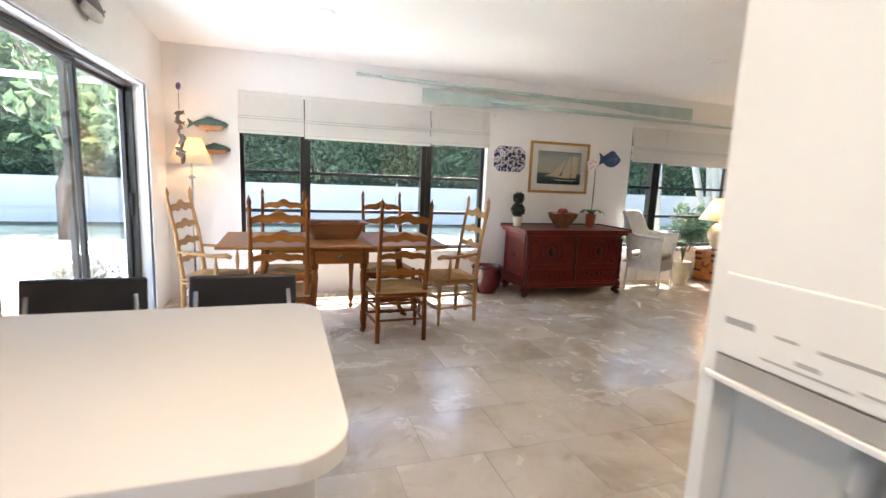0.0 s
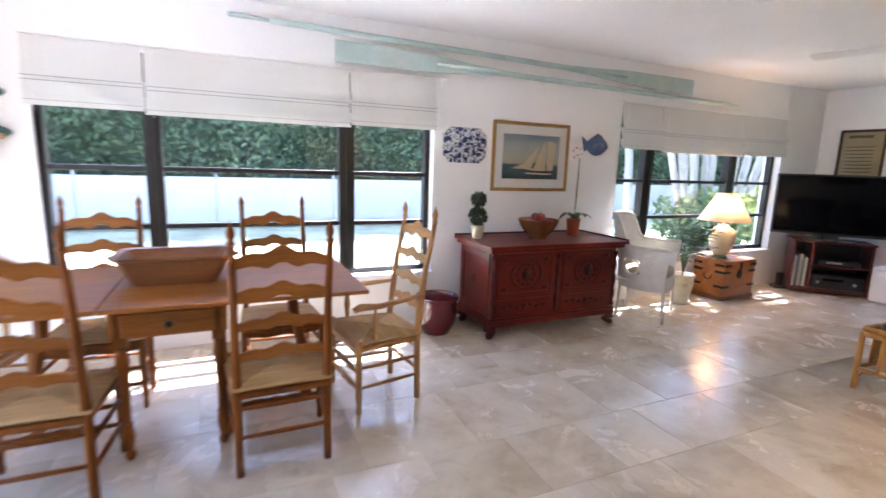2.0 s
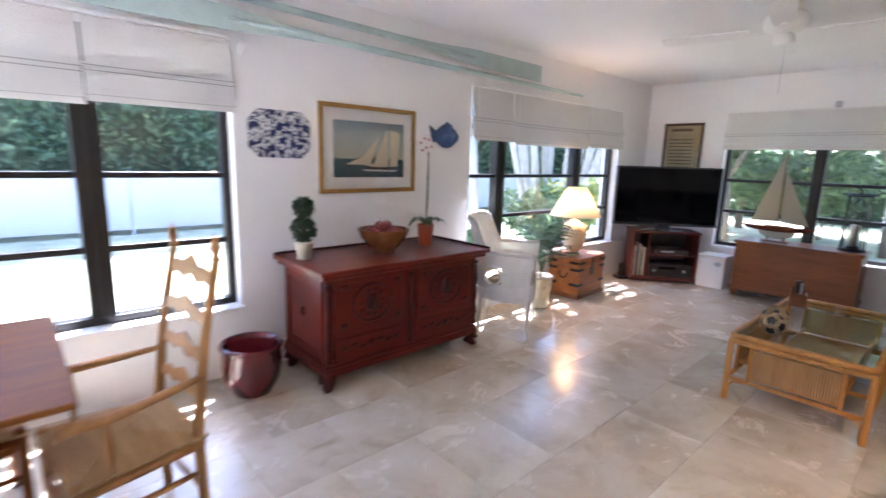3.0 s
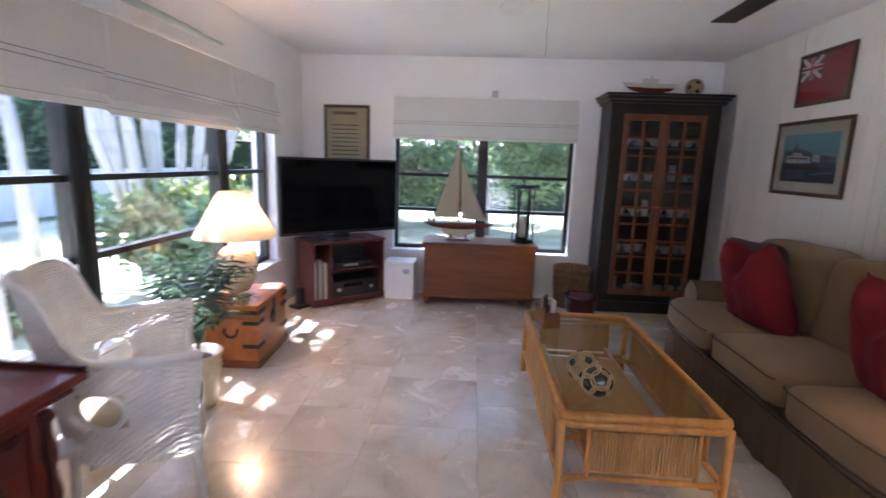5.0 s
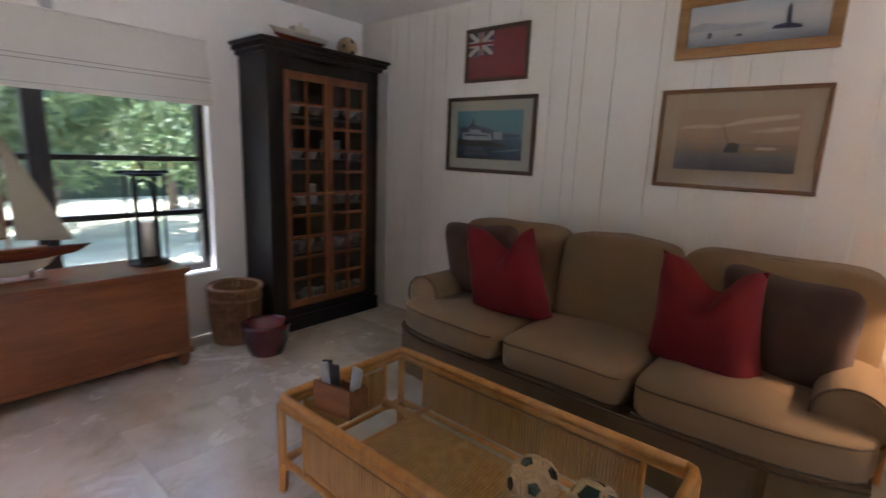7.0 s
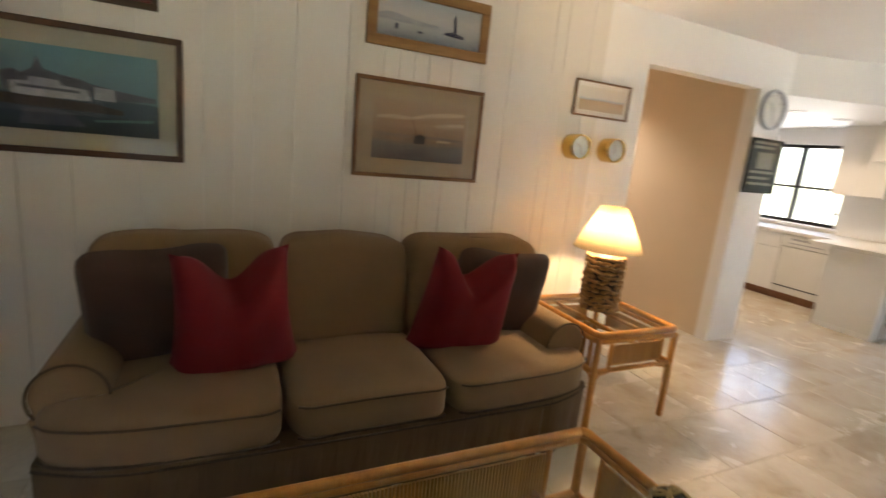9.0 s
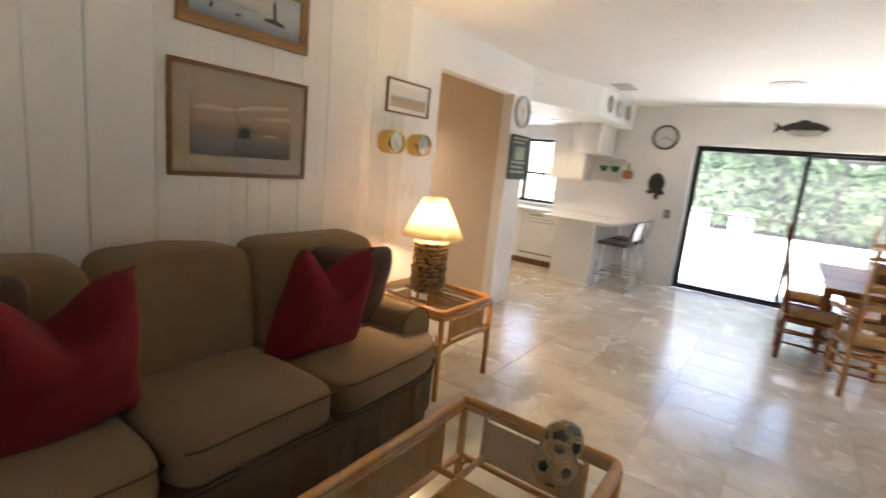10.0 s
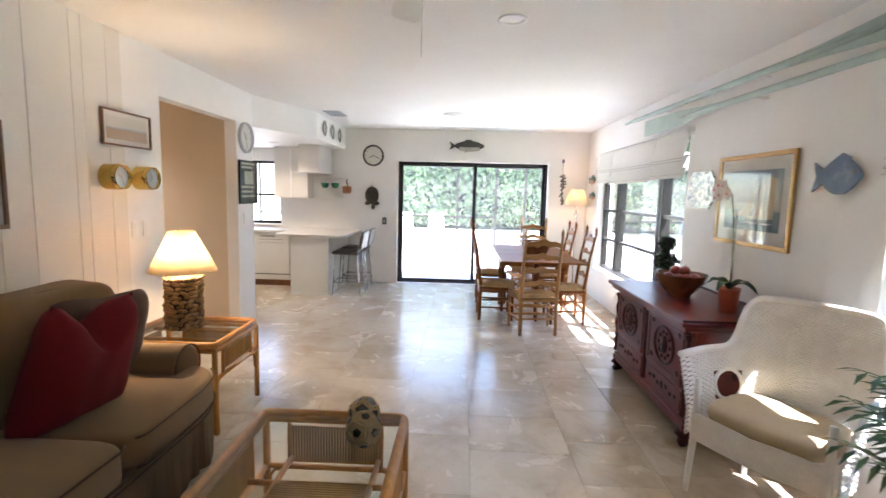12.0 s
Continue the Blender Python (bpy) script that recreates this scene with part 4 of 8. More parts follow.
        plate(bm, ring(mx_, mz_, 0.045, 0.065, 18), 0.014, pose(0, y0 - 0.026, 0))
        for q in range(10):
            an = q * math.pi / 5
            blob(bm, mx_ + 0.088 * math.cos(an), y0 - 0.016, mz_ + 0.088 * math.sin(an), 0.020, 0.009, 0.015, 8, 5)
        for sx in (-1, 1):
            for sz in (-1, 1):
                blob(bm, mx_ + sx * (c - a) * 0.37, y0 - 0.015, mz_ + sz * 0.125, 0.035, 0.008, 0.020, 8, 5)
        part("carving", bm, M_DARKRED, d, "dark carved oval wreath", smooth=True)
        ringpts = [(mx_ + 0.024 * math.cos(i * math.pi / 8), y0 - 0.034, mz_ - 0.02 + 0.028 * math.sin(i * math.pi / 8)) for i in range(17)]
        part("ring_pull", tube(bmesh.new(), ringpts, 0.004, 6), M_BLACKIRON, d, "dark metal ring pull")
        dr = part("drawer", boxes((a, y0 - 0.014, 0.20, c, y0 - 0.001, 0.335), bevel=0.004), M_RED, b)
        bm = bmesh.new()
        for q in range(7):
            blob(bm, a + (c - a) * (0.14 + 0.12 * q), y0 - 0.016, 0.268 + 0.012 * math.sin(q * 2.1), 0.030, 0.008, 0.016 + 0.012 * (q == 3), 8, 5)
        part("carving", bm, M_DARKRED, dr, "dark carved leaf motif", smooth=True)
    # framed end panels
    for s, x in ((-1, x0), (1, x1)):
        xa, xb = (x - 0.013, x - 0.001) if s < 0 else (x + 0.001, x + 0.013)
        part("end_panel", boxes((xa, y0 + 0.03, 0.19, xb, y0 + 0.09, 0.74), (xa, y1 - 0.09, 0.19, xb, y1 - 0.03, 0.74), (xa, y0 + 0.091, 0.19, xb, y1 - 0.091, 0.25), (xa, y0 + 0.091, 0.68, xb, y1 - 0.091, 0.74), bevel=0.003), M_RED, b)
        ringpts = [(x + s * 0.012, (y0 + y1) / 2 + 0.024 * math.cos(i * math.pi / 8), 0.47 + 0.03 * math.sin(i * math.pi / 8)) for i in range(17)]
        part("ring_pull", tube(bmesh.new(), ringpts, 0.004, 6), M_BLACKIRON, b, "dark metal ring pull")


buffet()
BT = 0.811
M_CREAM = mat("cream_glaze", (0.62, 0.54, 0.38), 0.3, var=0.12, scale=10, coat=0.4)
M_TERRA = mat("terracotta_glaze", (0.36, 0.075, 0.03), 0.35, var=0.15, scale=9, coat=0.3)
M_OXBLOOD = mat("oxblood_glaze", (0.10, 0.010, 0.014), 0.12, var=0.25, scale=7, coat=0.6, bump=0.03)
M_SOIL = mat("potting_soil", (0.05, 0.035, 0.025), 0.95, var=0.4, scale=30, fine=120, bump=0.6)
M_LEAFIN = mat("houseplant_leaf", (0.035, 0.095, 0.03), 0.35, var=0.3, scale=9, coat=0.2)
M_HOUSEPALM = leaf_mat("house_palm_leaf", (0.035, 0.085, 0.04), (0.11, 0.19, 0.09))
M_DARKLEAF = leaf_mat("topiary_leaf", (0.010, 0.026, 0.010), (0.04, 0.075, 0.03), 0.1)
M_APPLE = mat("red_apple_skin", (0.22, 0.025, 0.02), 0.3, var=0.35, scale=14, coat=0.3)
M_STEM = mat("green_stem", (0.09, 0.12, 0.04), 0.5, var=0.2)
M_ORCHIDHEART = mat("orchid_heart", (0.42, 0.08, 0.16), 0.6, var=0.2)
M_PETAL = mat("white_petal", (0.80, 0.77, 0.76), 0.6, var=0.05)
M_COPPERWOOD = wood("turned_bowl_wood", (0.10, 0.035, 0.014), (0.25, 0.10, 0.035), 0.22, "Z", 6, 0.6)


def topiary():
    t = thing("topiary", "small two-ball topiary in a cream pot on the sideboard", "plant", pose(3.86, 4.14, BT))
    part("pot", lathe(bmesh.new(), [(0.043, 0), (0.046, 0.004), (0.060, 0.10), (0.064, 0.115), (0.060, 0.12), (0.052, 0.108), (0.045, 0.09)], 24), M_CREAM, t, smooth=True)
    part("stem", tube(bmesh.new(), [(0, 0, 0.085), (0.003, 0, 0.25), (0, 0.002, 0.40)], 0.006, 8), M_BARK2, t)
    for z, r, n in ((0.20, 0.085, 700), (0.345, 0.070, 560)):
        d = NR.normal(size=(n, 3))
        d /= np.linalg.norm(d, axis=1)[:, None]
        c = d * r * NR.uniform(0.55, 1.05, (n, 1)) + np.array([0, 0, z])
        leaf_cloud("leaf_ball", c, 0.017, M_DARKLEAF, "", "", parent=t)


def fruit_bowl():
    t = thing("fruit_bowl", "turned brown wooden bowl on the sideboard", "bowl", pose(4.42, 4.02, BT))
    part("bowl", lathe(bmesh.new(), [(0.075, 0), (0.08, 0.006), (0.075, 0.014), (0.12, 0.06), (0.165, 0.12), (0.185, 0.17), (0.187, 0.178), (0.178, 0.178), (0.155, 0.12), (0.10, 0.05), (0.02, 0.03)], 36), M_COPPERWOOD, t, smooth=True)
    for i in range(9):
        a = i * 2.4
        r = 0.095 if i < 6 else 0.035
        f = solid("apple", blob(bmesh.new(), 0, 0, 0, 0.042, 0.042, 0.038, 14, 9), M_APPLE, "dull red apple lying in a wooden bowl", "fruit", "apples in the bowl", True, pose(4.42 + r * math.cos(a), 4.02 + r * math.sin(a), BT + (0.148 if i < 6 else 0.195)))
        part("stalk", tube(bmesh.new(), [(0, 0, 0.033), (0.004, 0, 0.05)], 0.002, 5), M_BARK2, f)


def strap_leaf(bm, base, direction, length, width, rise, droop, n=8):
    d = Vector((math.cos(direction), math.sin(direction), 0))
    s = Vector((-d.y, d.x, 0))
    rows = []
    for i in range(n + 1):
        u = i / n
        p = Vector(base) + d * length * u + Vector((0, 0, rise * u - droop * u * u))
        w = width * math.sin(math.pi * min(0.98, 0.12 + 0.86 * u)) ** 0.8
        rows.append([bm.verts.new(p - s * w + Vector((0, 0, w * 0.35))), bm.verts.new(p), bm.verts.new(p + s * w + Vector((0, 0, w * 0.35)))])
    for a, b in zip(rows, rows[1:]):
        bm.faces.new((a[0], a[1], b[1], b[0]))
        bm.faces.new((a[1], a[2], b[2], b[1]))


def orchid():
    t = thing("orchid", "white orchid in a terracotta-red pot on the sideboard", "plant", pose(4.90, 4.12, BT))
    part("pot", lathe(bmesh.new(), [(0.05, 0), (0.053, 0.004), (0.066, 0.15), (0.068, 0.165), (0.062, 0.165), (0.054, 0.14), (0.02, 0.135)], 28), M_TERRA, t, smooth=True)
    for a, l, w in ((0.3, 0.21, 0.032), (1.7, 0.16, 0.03), (3.3, 0.20, 0.033), (4.3, 0.15, 0.03), (5.4, 0.18, 0.03)):
        bm = bmesh.new()
        strap_leaf(bm, (0, 0, 0.15), a, l, w, 0.22, 0.21)
        part("leaf", bm, M_LEAFIN, t, smooth=True)
    part("stem", tube(bmesh.new(), [(0, 0, 0.15), (0.012, -0.005, 0.35), (0.004, -0.015, 0.60), (-0.015, -0.03, 0.77), (-0.06, -0.045, 0.82), (-0.14, -0.055, 0.80)], 0.0045, 6), M_STEM, t)
    part("stake", tube(bmesh.new(), [(0.006, 0.004, 0.14), (0.010, 0.0, 0.66)], 0.003, 5), M_BARK2, t)
    for i, (x, y, z) in enumerate(((-0.015, -0.05, 0.775), (-0.05, -0.06, 0.825), (-0.095, -0.065, 0.83), (-0.08, -0.065, 0.765), (-0.135, -0.07, 0.80), (-0.12, -0.07, 0.745))):
        bm = bmesh.new()
        for k in range(5):
            a = k * 1.2566 + i
            blob(bm, x + 0.022 * math.cos(a), y - 0.008, z + 0.022 * math.sin(a), 0.021, 0.004, 0.021, 8, 5)
        part("flower", bm, M_PETAL, t, smooth=True)
        part("flower_heart", blob(bmesh.new(), x, y - 0.016, z, 0.008, 0.008, 0.009, 8, 5), M_ORCHIDHEART, t, "purple-pink flower heart", True)


topiary()
fruit_bowl()
orchid()
solid("planter", lathe(bmesh.new(), [(0.115, 0), (0.12, 0.01), (0.168, 0.10), (0.182, 0.20), (0.176, 0.285), (0.186, 0.30), (0.192, 0.318), (0.184, 0.33), (0.168, 0.322), (0.16, 0.285), (0.162, 0.18), (0.1, 0.03)], 40), M_OXBLOOD, "glossy oxblood glazed empty planter on the floor", "planter", smooth=True, m=pose(3.47, 4.10, 0))

# ---- pictures and plates on the walls ----
M_GOLD = mat("gilt_frame", (0.42, 0.24, 0.07), 0.35, metal=0.6, var=0.2, scale=12, bump=0.1)
M_DARKFRAME = wood("dark_frame", (0.035, 0.018, 0.010), (0.09, 0.045, 0.025), 0.35, "X", 8, 0.3)
M_BROWNFRAME = wood("brown_frame", (0.10, 0.045, 0.018), (0.22, 0.11, 0.045), 0.35, "X", 8, 0.3)
M_OAKFRAME = wood("oak_frame", (0.17, 0.085, 0.03), (0.34, 0.19, 0.075), 0.4, "X", 8, 0.2)
M_MAT = mat("white_mat_board", (0.74, 0.71, 0.66), 0.8, var=0.03, scale=3)
M_TANMAT = mat("tan_mat_board", (0.40, 0.31, 0.21), 0.8, var=0.05, scale=3)
M_SAGEMAT = mat("sage_mat_board", (0.42, 0.40, 0.32), 0.8, var=0.05, scale=3)
M_PICGLASS = glass("picture_glass", (0.97, 0.97, 0.97))


def paint(name, stops, scale=3.0, stretch=(1, 1, 3), detail=6.0, rough=0.6):
    """A painted field: colours run with height through a soft noise."""
    m, nt, b = nodes_of(name)
    tc = nt.nodes.new("ShaderNodeTexCoord")
    sep = nt.nodes.new("ShaderNodeSeparateXYZ")
    nt.links.new(tc.outputs["Generated"], sep.inputs[0])
    n = noise_node(nt, scale, detail, stretch)
    ma = nt.nodes.new("ShaderNodeMath")
    ma.operation = "MULTIPLY_ADD"
    nt.links.new(n.outputs["Fac"], ma.inputs[0])
    ma.inputs[1].default_value = 0.22
    nt.links.new(sep.outputs["Z"], ma.inputs[2])
    sb = nt.nodes.new("ShaderNodeMath")
    sb.operation = "SUBTRACT"
    nt.links.new(ma.outputs[0], sb.inputs[0])
    sb.inputs[1].default_value = 0.11
    r = ramp(nt, sb.outputs[0], stops)
    nt.links.new(r.outputs[0], b.inputs["Base Color"])
    b.inputs["Roughness"].default_value = rough
    return m


P_SEA = paint("sea_painting", [(0.0, (0.025, 0.06, 0.075)), (0.34, (0.06, 0.12, 0.13)), (0.36, (0.42, 0.40, 0.30)), (0.7, (0.40, 0.42, 0.38)), (1.0, (0.22, 0.30, 0.34))], 7)
P_TAN = paint("tan_painting", [(0.0, (0.10, 0.085, 0.085)), (0.25, (0.17, 0.15, 0.14)), (0.35, (0.26, 0.17, 0.10)), (0.62, (0.36, 0.24, 0.15)), (1.0, (0.38, 0.27, 0.18))], 5, (1, 1, 4))
P_BLUE = paint("harbour_painting", [(0.0, (0.02, 0.035, 0.05)), (0.40, (0.05, 0.085, 0.11)), (0.43, (0.13, 0.24, 0.27)), (1.0, (0.10, 0.27, 0.32))], 6)
P_PALE = paint("pale_sea_painting", [(0.0, (0.16, 0.20, 0.24)), (0.35, (0.42, 0.45, 0.46)), (0.6, (0.55, 0.55, 0.54)), (1.0, (0.40, 0.47, 0.54))], 6, (1, 1, 4))
P_BEACH = paint("beach_painting", [(0.0, (0.48, 0.38, 0.26)), (0.42, (0.40, 0.27, 0.16)), (0.5, (0.34, 0.42, 0.50)), (0.56, (0.62, 0.60, 0.56)), (1.0, (0.66, 0.62, 0.55))], 6)
P_PAPER = mat("aged_paper", (0.36, 0.29, 0.17), 0.8, var=0.12, scale=6)
M_INK = mat("brown_ink", (0.10, 0.075, 0.045), 0.8, var=0.1)
M_SAIL = mat("painted_sail", (0.60, 0.50, 0.33), 0.7, var=0.1, scale=9)
M_HULLGAPDARK = mat("painted_hull", (0.04, 0.03, 0.025), 0.6, var=0.2)
M_DUSK = mat("dusk_blue_paint", (0.075, 0.09, 0.12), 0.7, var=0.35, scale=18)
M_PALEPAINT = mat("pale_grey_paint", (0.34, 0.36, 0.40), 0.7, var=0.3, scale=22)
M_SEAGREEN = mat("sea_green_paint", (0.10, 0.20, 0.20), 0.7, var=0.3, scale=22)
M_HAZE = mat("brown_haze_paint", (0.23, 0.17, 0.13), 0.8, var=0.25, scale=16)
M_CLOUD = mat("cloud_paint", (0.52, 0.40, 0.27), 0.8, var=0.2, scale=14)
M_FLAGRED = mat("red_bunting", (0.20, 0.012, 0.018), 0.75, var=0.12, scale=20)
M_FLAGBLUE = mat("navy_bunting", (0.02, 0.025, 0.07), 0.75, var=0.12, scale=20)
M_FLAGWHITE = mat("white_bunting", (0.60, 0.57, 0.53), 0.75, var=0.06, scale=20)


def framed(name, label, m, w, h, border, frame_mat, mat_board, mat_w, art, extras=(), depth=0.022, group="pictures on the walls", glazed=True):
    """A framed picture. Local x along the wall, y out of the wall (negative y is the front)... front at -y, z up, origin at its lower left."""
    t = thing(name, label, "picture", m, group)
    bm = bmesh.new()
    for x0, z0, x1, z1 in ((0, 0, w, border), (0, h - border, w, h), (0, border, border, h - border), (w - border, border, w, h - border)):
        box(bm, x0, -depth, z0, x1, -0.002, z1, bevel=0.004)
    part("frame", bm, frame_mat, t)
    b = border
    if mat_board:
        part("mat_board", boxes((b, -0.009, b, w - b, -0.003, h - b)), mat_board, t)
        b2 = b + mat_w
    else:
        b2 = b
    part("painting", boxes((b2, -0.012, b2, w - b2, -0.0095, h - b2)), art, t)
    for ename, bm, em in extras:
        part(ename, bm, em, t)
    if glazed:
        part("glazing", boxes((b, -0.0175, b, w - b, -0.0165, h - b)), M_PICGLASS, t)
    return t


def poly(pts, y=-0.0125, th=-0.001):
    return plate(bmesh.new(), pts, th, pose(0, y, 0))


sail = [("sails", poly([(0.33, 0.22), (0.47, 0.22), (0.585, 0.47), (0.60, 0.50), (0.61, 0.20), (0.52, 0.19)]), M_SAIL),
        ("foresail", poly([(0.22, 0.215), (0.44, 0.215), (0.52, 0.43), (0.36, 0.27)], -0.0136), M_SAIL),
        ("mainsail", poly([(0.625, 0.20), (0.625, 0.49), (0.72, 0.47), (0.70, 0.205)], -0.0136), M_SAIL),
        ("hull", poly([(0.38, 0.20), (0.66, 0.195), (0.63, 0.172), (0.42, 0.178)], -0.0148), M_HULLGAPDARK),
        ("foam", poly([(0.36, 0.178), (0.70, 0.174), (0.66, 0.162), (0.40, 0.166)], -0.0148), M_MAT)]
framed("sailing_painting", "gold-framed painting of a gaff schooner at sea", pose(4.12, D, 1.22), 0.88, 0.655, 0.032, M_GOLD, M_MAT, 0.085, P_SEA, sail)


def south(x_hi, z):
    """On the south wall, seen from the room: local x runs towards smaller world x."""
    return pose(x_hi, 0.0125, z, 0, 0, 180)


def east(y_hi, z):
    return pose(L, y_hi, z, 0, 0, -90)


def west(y_lo, z):
    return pose(0.0, y_lo, z, 0, 0, 90)


ship = [("far_town", poly([(0.13, 0.262), (0.13, 0.335), (0.17, 0.35), (0.20, 0.335), (0.235, 0.36), (0.255, 0.415), (0.275, 0.36), (0.33, 0.345), (0.40, 0.335), (0.44, 0.32), (0.56, 0.30), (0.69, 0.285), (0.69, 0.262)]), M_DUSK),
        ("white_ferry", poly([(0.16, 0.245), (0.155, 0.30), (0.22, 0.305), (0.225, 0.325), (0.33, 0.32), (0.335, 0.30), (0.43, 0.292), (0.44, 0.245)], -0.0136), M_PALEPAINT),
        ("ferry_windows", poly([(0.18, 0.278), (0.40, 0.272), (0.40, 0.284), (0.18, 0.290)], -0.0143), M_DUSK),
        ("tug", poly([(0.455, 0.255), (0.455, 0.31), (0.53, 0.305), (0.535, 0.25)], -0.0136), M_PALEPAINT),
        ("quay", poly([(0.12, 0.205), (0.12, 0.25), (0.46, 0.235), (0.56, 0.215), (0.56, 0.195)], -0.0150), M_HULLGAPDARK),
        ("reflection", poly([(0.18, 0.125), (0.20, 0.195), (0.36, 0.19), (0.42, 0.13)], -0.0136), M_DUSK),
        ("light_water", poly([(0.45, 0.165), (0.68, 0.185), (0.68, 0.172), (0.45, 0.155)], -0.0136), M_SEAGREEN)]
framed("harbour_print", "dark-framed blue harbour print with a sage mat", south(8.12, 1.315), 0.805, 0.565, 0.028, M_DARKFRAME, M_SAGEMAT, 0.075, P_BLUE, ship)
cross = [("canton", poly([(0.03, 0.19), (0.25, 0.19), (0.25, 0.355), (0.03, 0.355)]), M_FLAGBLUE),
         ("saltire", poly([(0.03, 0.19), (0.055, 0.19), (0.25, 0.335), (0.25, 0.355), (0.225, 0.355), (0.03, 0.21)], -0.0136), M_FLAGWHITE),
         ("saltire", poly([(0.25, 0.19), (0.225, 0.19), (0.03, 0.335), (0.03, 0.355), (0.055, 0.355), (0.25, 0.21)], -0.0143), M_FLAGWHITE),
         ("cross", poly([(0.12, 0.19), (0.16, 0.19), (0.16, 0.252), (0.25, 0.252), (0.25, 0.292), (0.16, 0.292), (0.16, 0.355), (0.12, 0.355), (0.12, 0.292), (0.03, 0.292), (0.03, 0.252), (0.12, 0.252)], -0.0150), M_FLAGWHITE),
         ("red_cross", poly([(0.13, 0.19), (0.15, 0.19), (0.15, 0.262), (0.25, 0.262), (0.25, 0.282), (0.15, 0.282), (0.15, 0.355), (0.13, 0.355), (0.13, 0.282), (0.03, 0.282), (0.03, 0.262), (0.13, 0.262)], -0.0157), M_FLAGRED)]
framed("framed_flag", "framed red ensign flag on the wall", south(7.965, 1.985), 0.555, 0.385, 0.028, M_DARKFRAME, None, 0, M_FLAGRED, cross)
boat = [("cloud", poly([(0.13, 0.345), (0.24, 0.36), (0.33, 0.35), (0.45, 0.385), (0.56, 0.395), (0.67, 0.405), (0.67, 0.385), (0.55, 0.37), (0.42, 0.355), (0.30, 0.335), (0.13, 0.332)]), M_CLOUD),
        ("cloud", poly([(0.46, 0.315), (0.56, 0.335), (0.68, 0.345), (0.68, 0.325), (0.52, 0.308)]), M_CLOUD),
        ("far_shore", poly([(0.12, 0.235), (0.68, 0.235), (0.68, 0.246), (0.50, 0.256), (0.30, 0.25), (0.12, 0.258)]), M_HAZE),
        ("boat", poly([(0.355, 0.205), (0.425, 0.205), (0.43, 0.245), (0.40, 0.262), (0.365, 0.25)], -0.0136), M_HULLGAPDARK),
        ("mast", poly([(0.375, 0.25), (0.381, 0.25), (0.338, 0.355), (0.333, 0.355)], -0.0143), M_BROWNFRAME),
        ("second_mast", poly([(0.50, 0.24), (0.504, 0.24), (0.532, 0.34), (0.529, 0.34)], -0.0143), M_BROWNFRAME),
        ("dinghy", poly([(0.50, 0.222), (0.60, 0.222), (0.585, 0.236), (0.51, 0.236)], -0.0136), M_CLOUD)]
framed("marine_watercolour", "brown-framed tan watercolour of a boat at anchor", south(6.485, 1.31), 0.795, 0.548, 0.022, M_BROWNFRAME, M_TANMAT, 0.085, P_TAN, boat)
yawl = [("far_hills", poly([(0.06, 0.165), (0.12, 0.185), (0.20, 0.175), (0.30, 0.16), (0.42, 0.155), (0.42, 0.135), (0.06, 0.14)]), M_PALEPAINT),
        ("yawl", poly([(0.45, 0.115), (0.58, 0.108), (0.575, 0.125), (0.53, 0.135), (0.525, 0.215), (0.515, 0.235), (0.505, 0.20), (0.512, 0.14), (0.46, 0.13)], -0.0136), M_FLAGBLUE),
        ("small_boat", poly([(0.155, 0.10), (0.175, 0.10), (0.178, 0.128), (0.16, 0.13)], -0.0136), M_FLAGBLUE),
        ("small_boat", poly([(0.29, 0.098), (0.325, 0.098), (0.318, 0.11), (0.297, 0.11)], -0.0136), M_FLAGBLUE)]
framed("seascape", "oak-framed pale seascape hanging above another picture", south(6.445, 2.02), 0.742, 0.328, 0.058, M_OAKFRAME, None, 0, P_PALE, yawl)
framed("beach_print", "small red-framed beach print above the barometers", south(5.005, 1.81), 0.485, 0.236, 0.012, M_BROWNFRAME, M_MAT, 0.03, P_BEACH)
lines = [("heading", poly([(0.10, 0.62), (0.36, 0.62), (0.36, 0.655), (0.10, 0.655)]), M_INK)]
lines += [("text_line", poly([(0.08, z), (0.385, z), (0.385, z + 0.012), (0.08, z + 0.012)]), M_INK) for z in [0.10 + 0.045 * i for i in range(10)]]
framed("framed_certificate", "dark-framed yellowed printed certificate", east(4.175, 1.33), 0.505, 0.725, 0.032, M_DARKFRAME, None, 0, P_PAPER, lines)
M_BLACKPAPER = mat("black_card", (0.025, 0.026, 0.028), 0.6, var=0.2)
sign = [("text_block", poly([(0.06, z), (0.37 - 0.05 * (k % 2), z), (0.37 - 0.05 * (k % 2), z + 0.022), (0.06, z + 0.022)]), M_SAGEMAT) for k, z in enumerate((0.07, 0.12, 0.17, 0.38, 0.42))]
sign += [("photo", poly([(0.13, 0.21), (0.34, 0.21), (0.34, 0.35), (0.13, 0.35)]), M_SAGEMAT)]
framed("framed_poster", "black-framed dark poster with pale text bars", pose(3.085, 0.001, 1.38, 0, 0, 180), 0.44, 0.465, 0.02, M_BLACKIRON, None, 0, M_BLACKPAPER, sign)


def patterned(name, base, ink, scale):
    m, nt, b = nodes_of(name)
    n = noise_node(nt, scale, 3.0)
    r = ramp(nt, n.outputs["Fac"], [(0.46, ink), (0.50, base), (0.56, base), (0.60, ink)])
    nt.links.new(r.outputs[0], b.inputs["Base Color"])
    b.inputs["Roughness"].default_value = 0.15
    b.inputs["Coat Weight"].default_value = 0.4
    return m


M_DELFT = patterned("blue_white_china", (0.62, 0.63, 0.66), (0.035, 0.045, 0.13), 22)
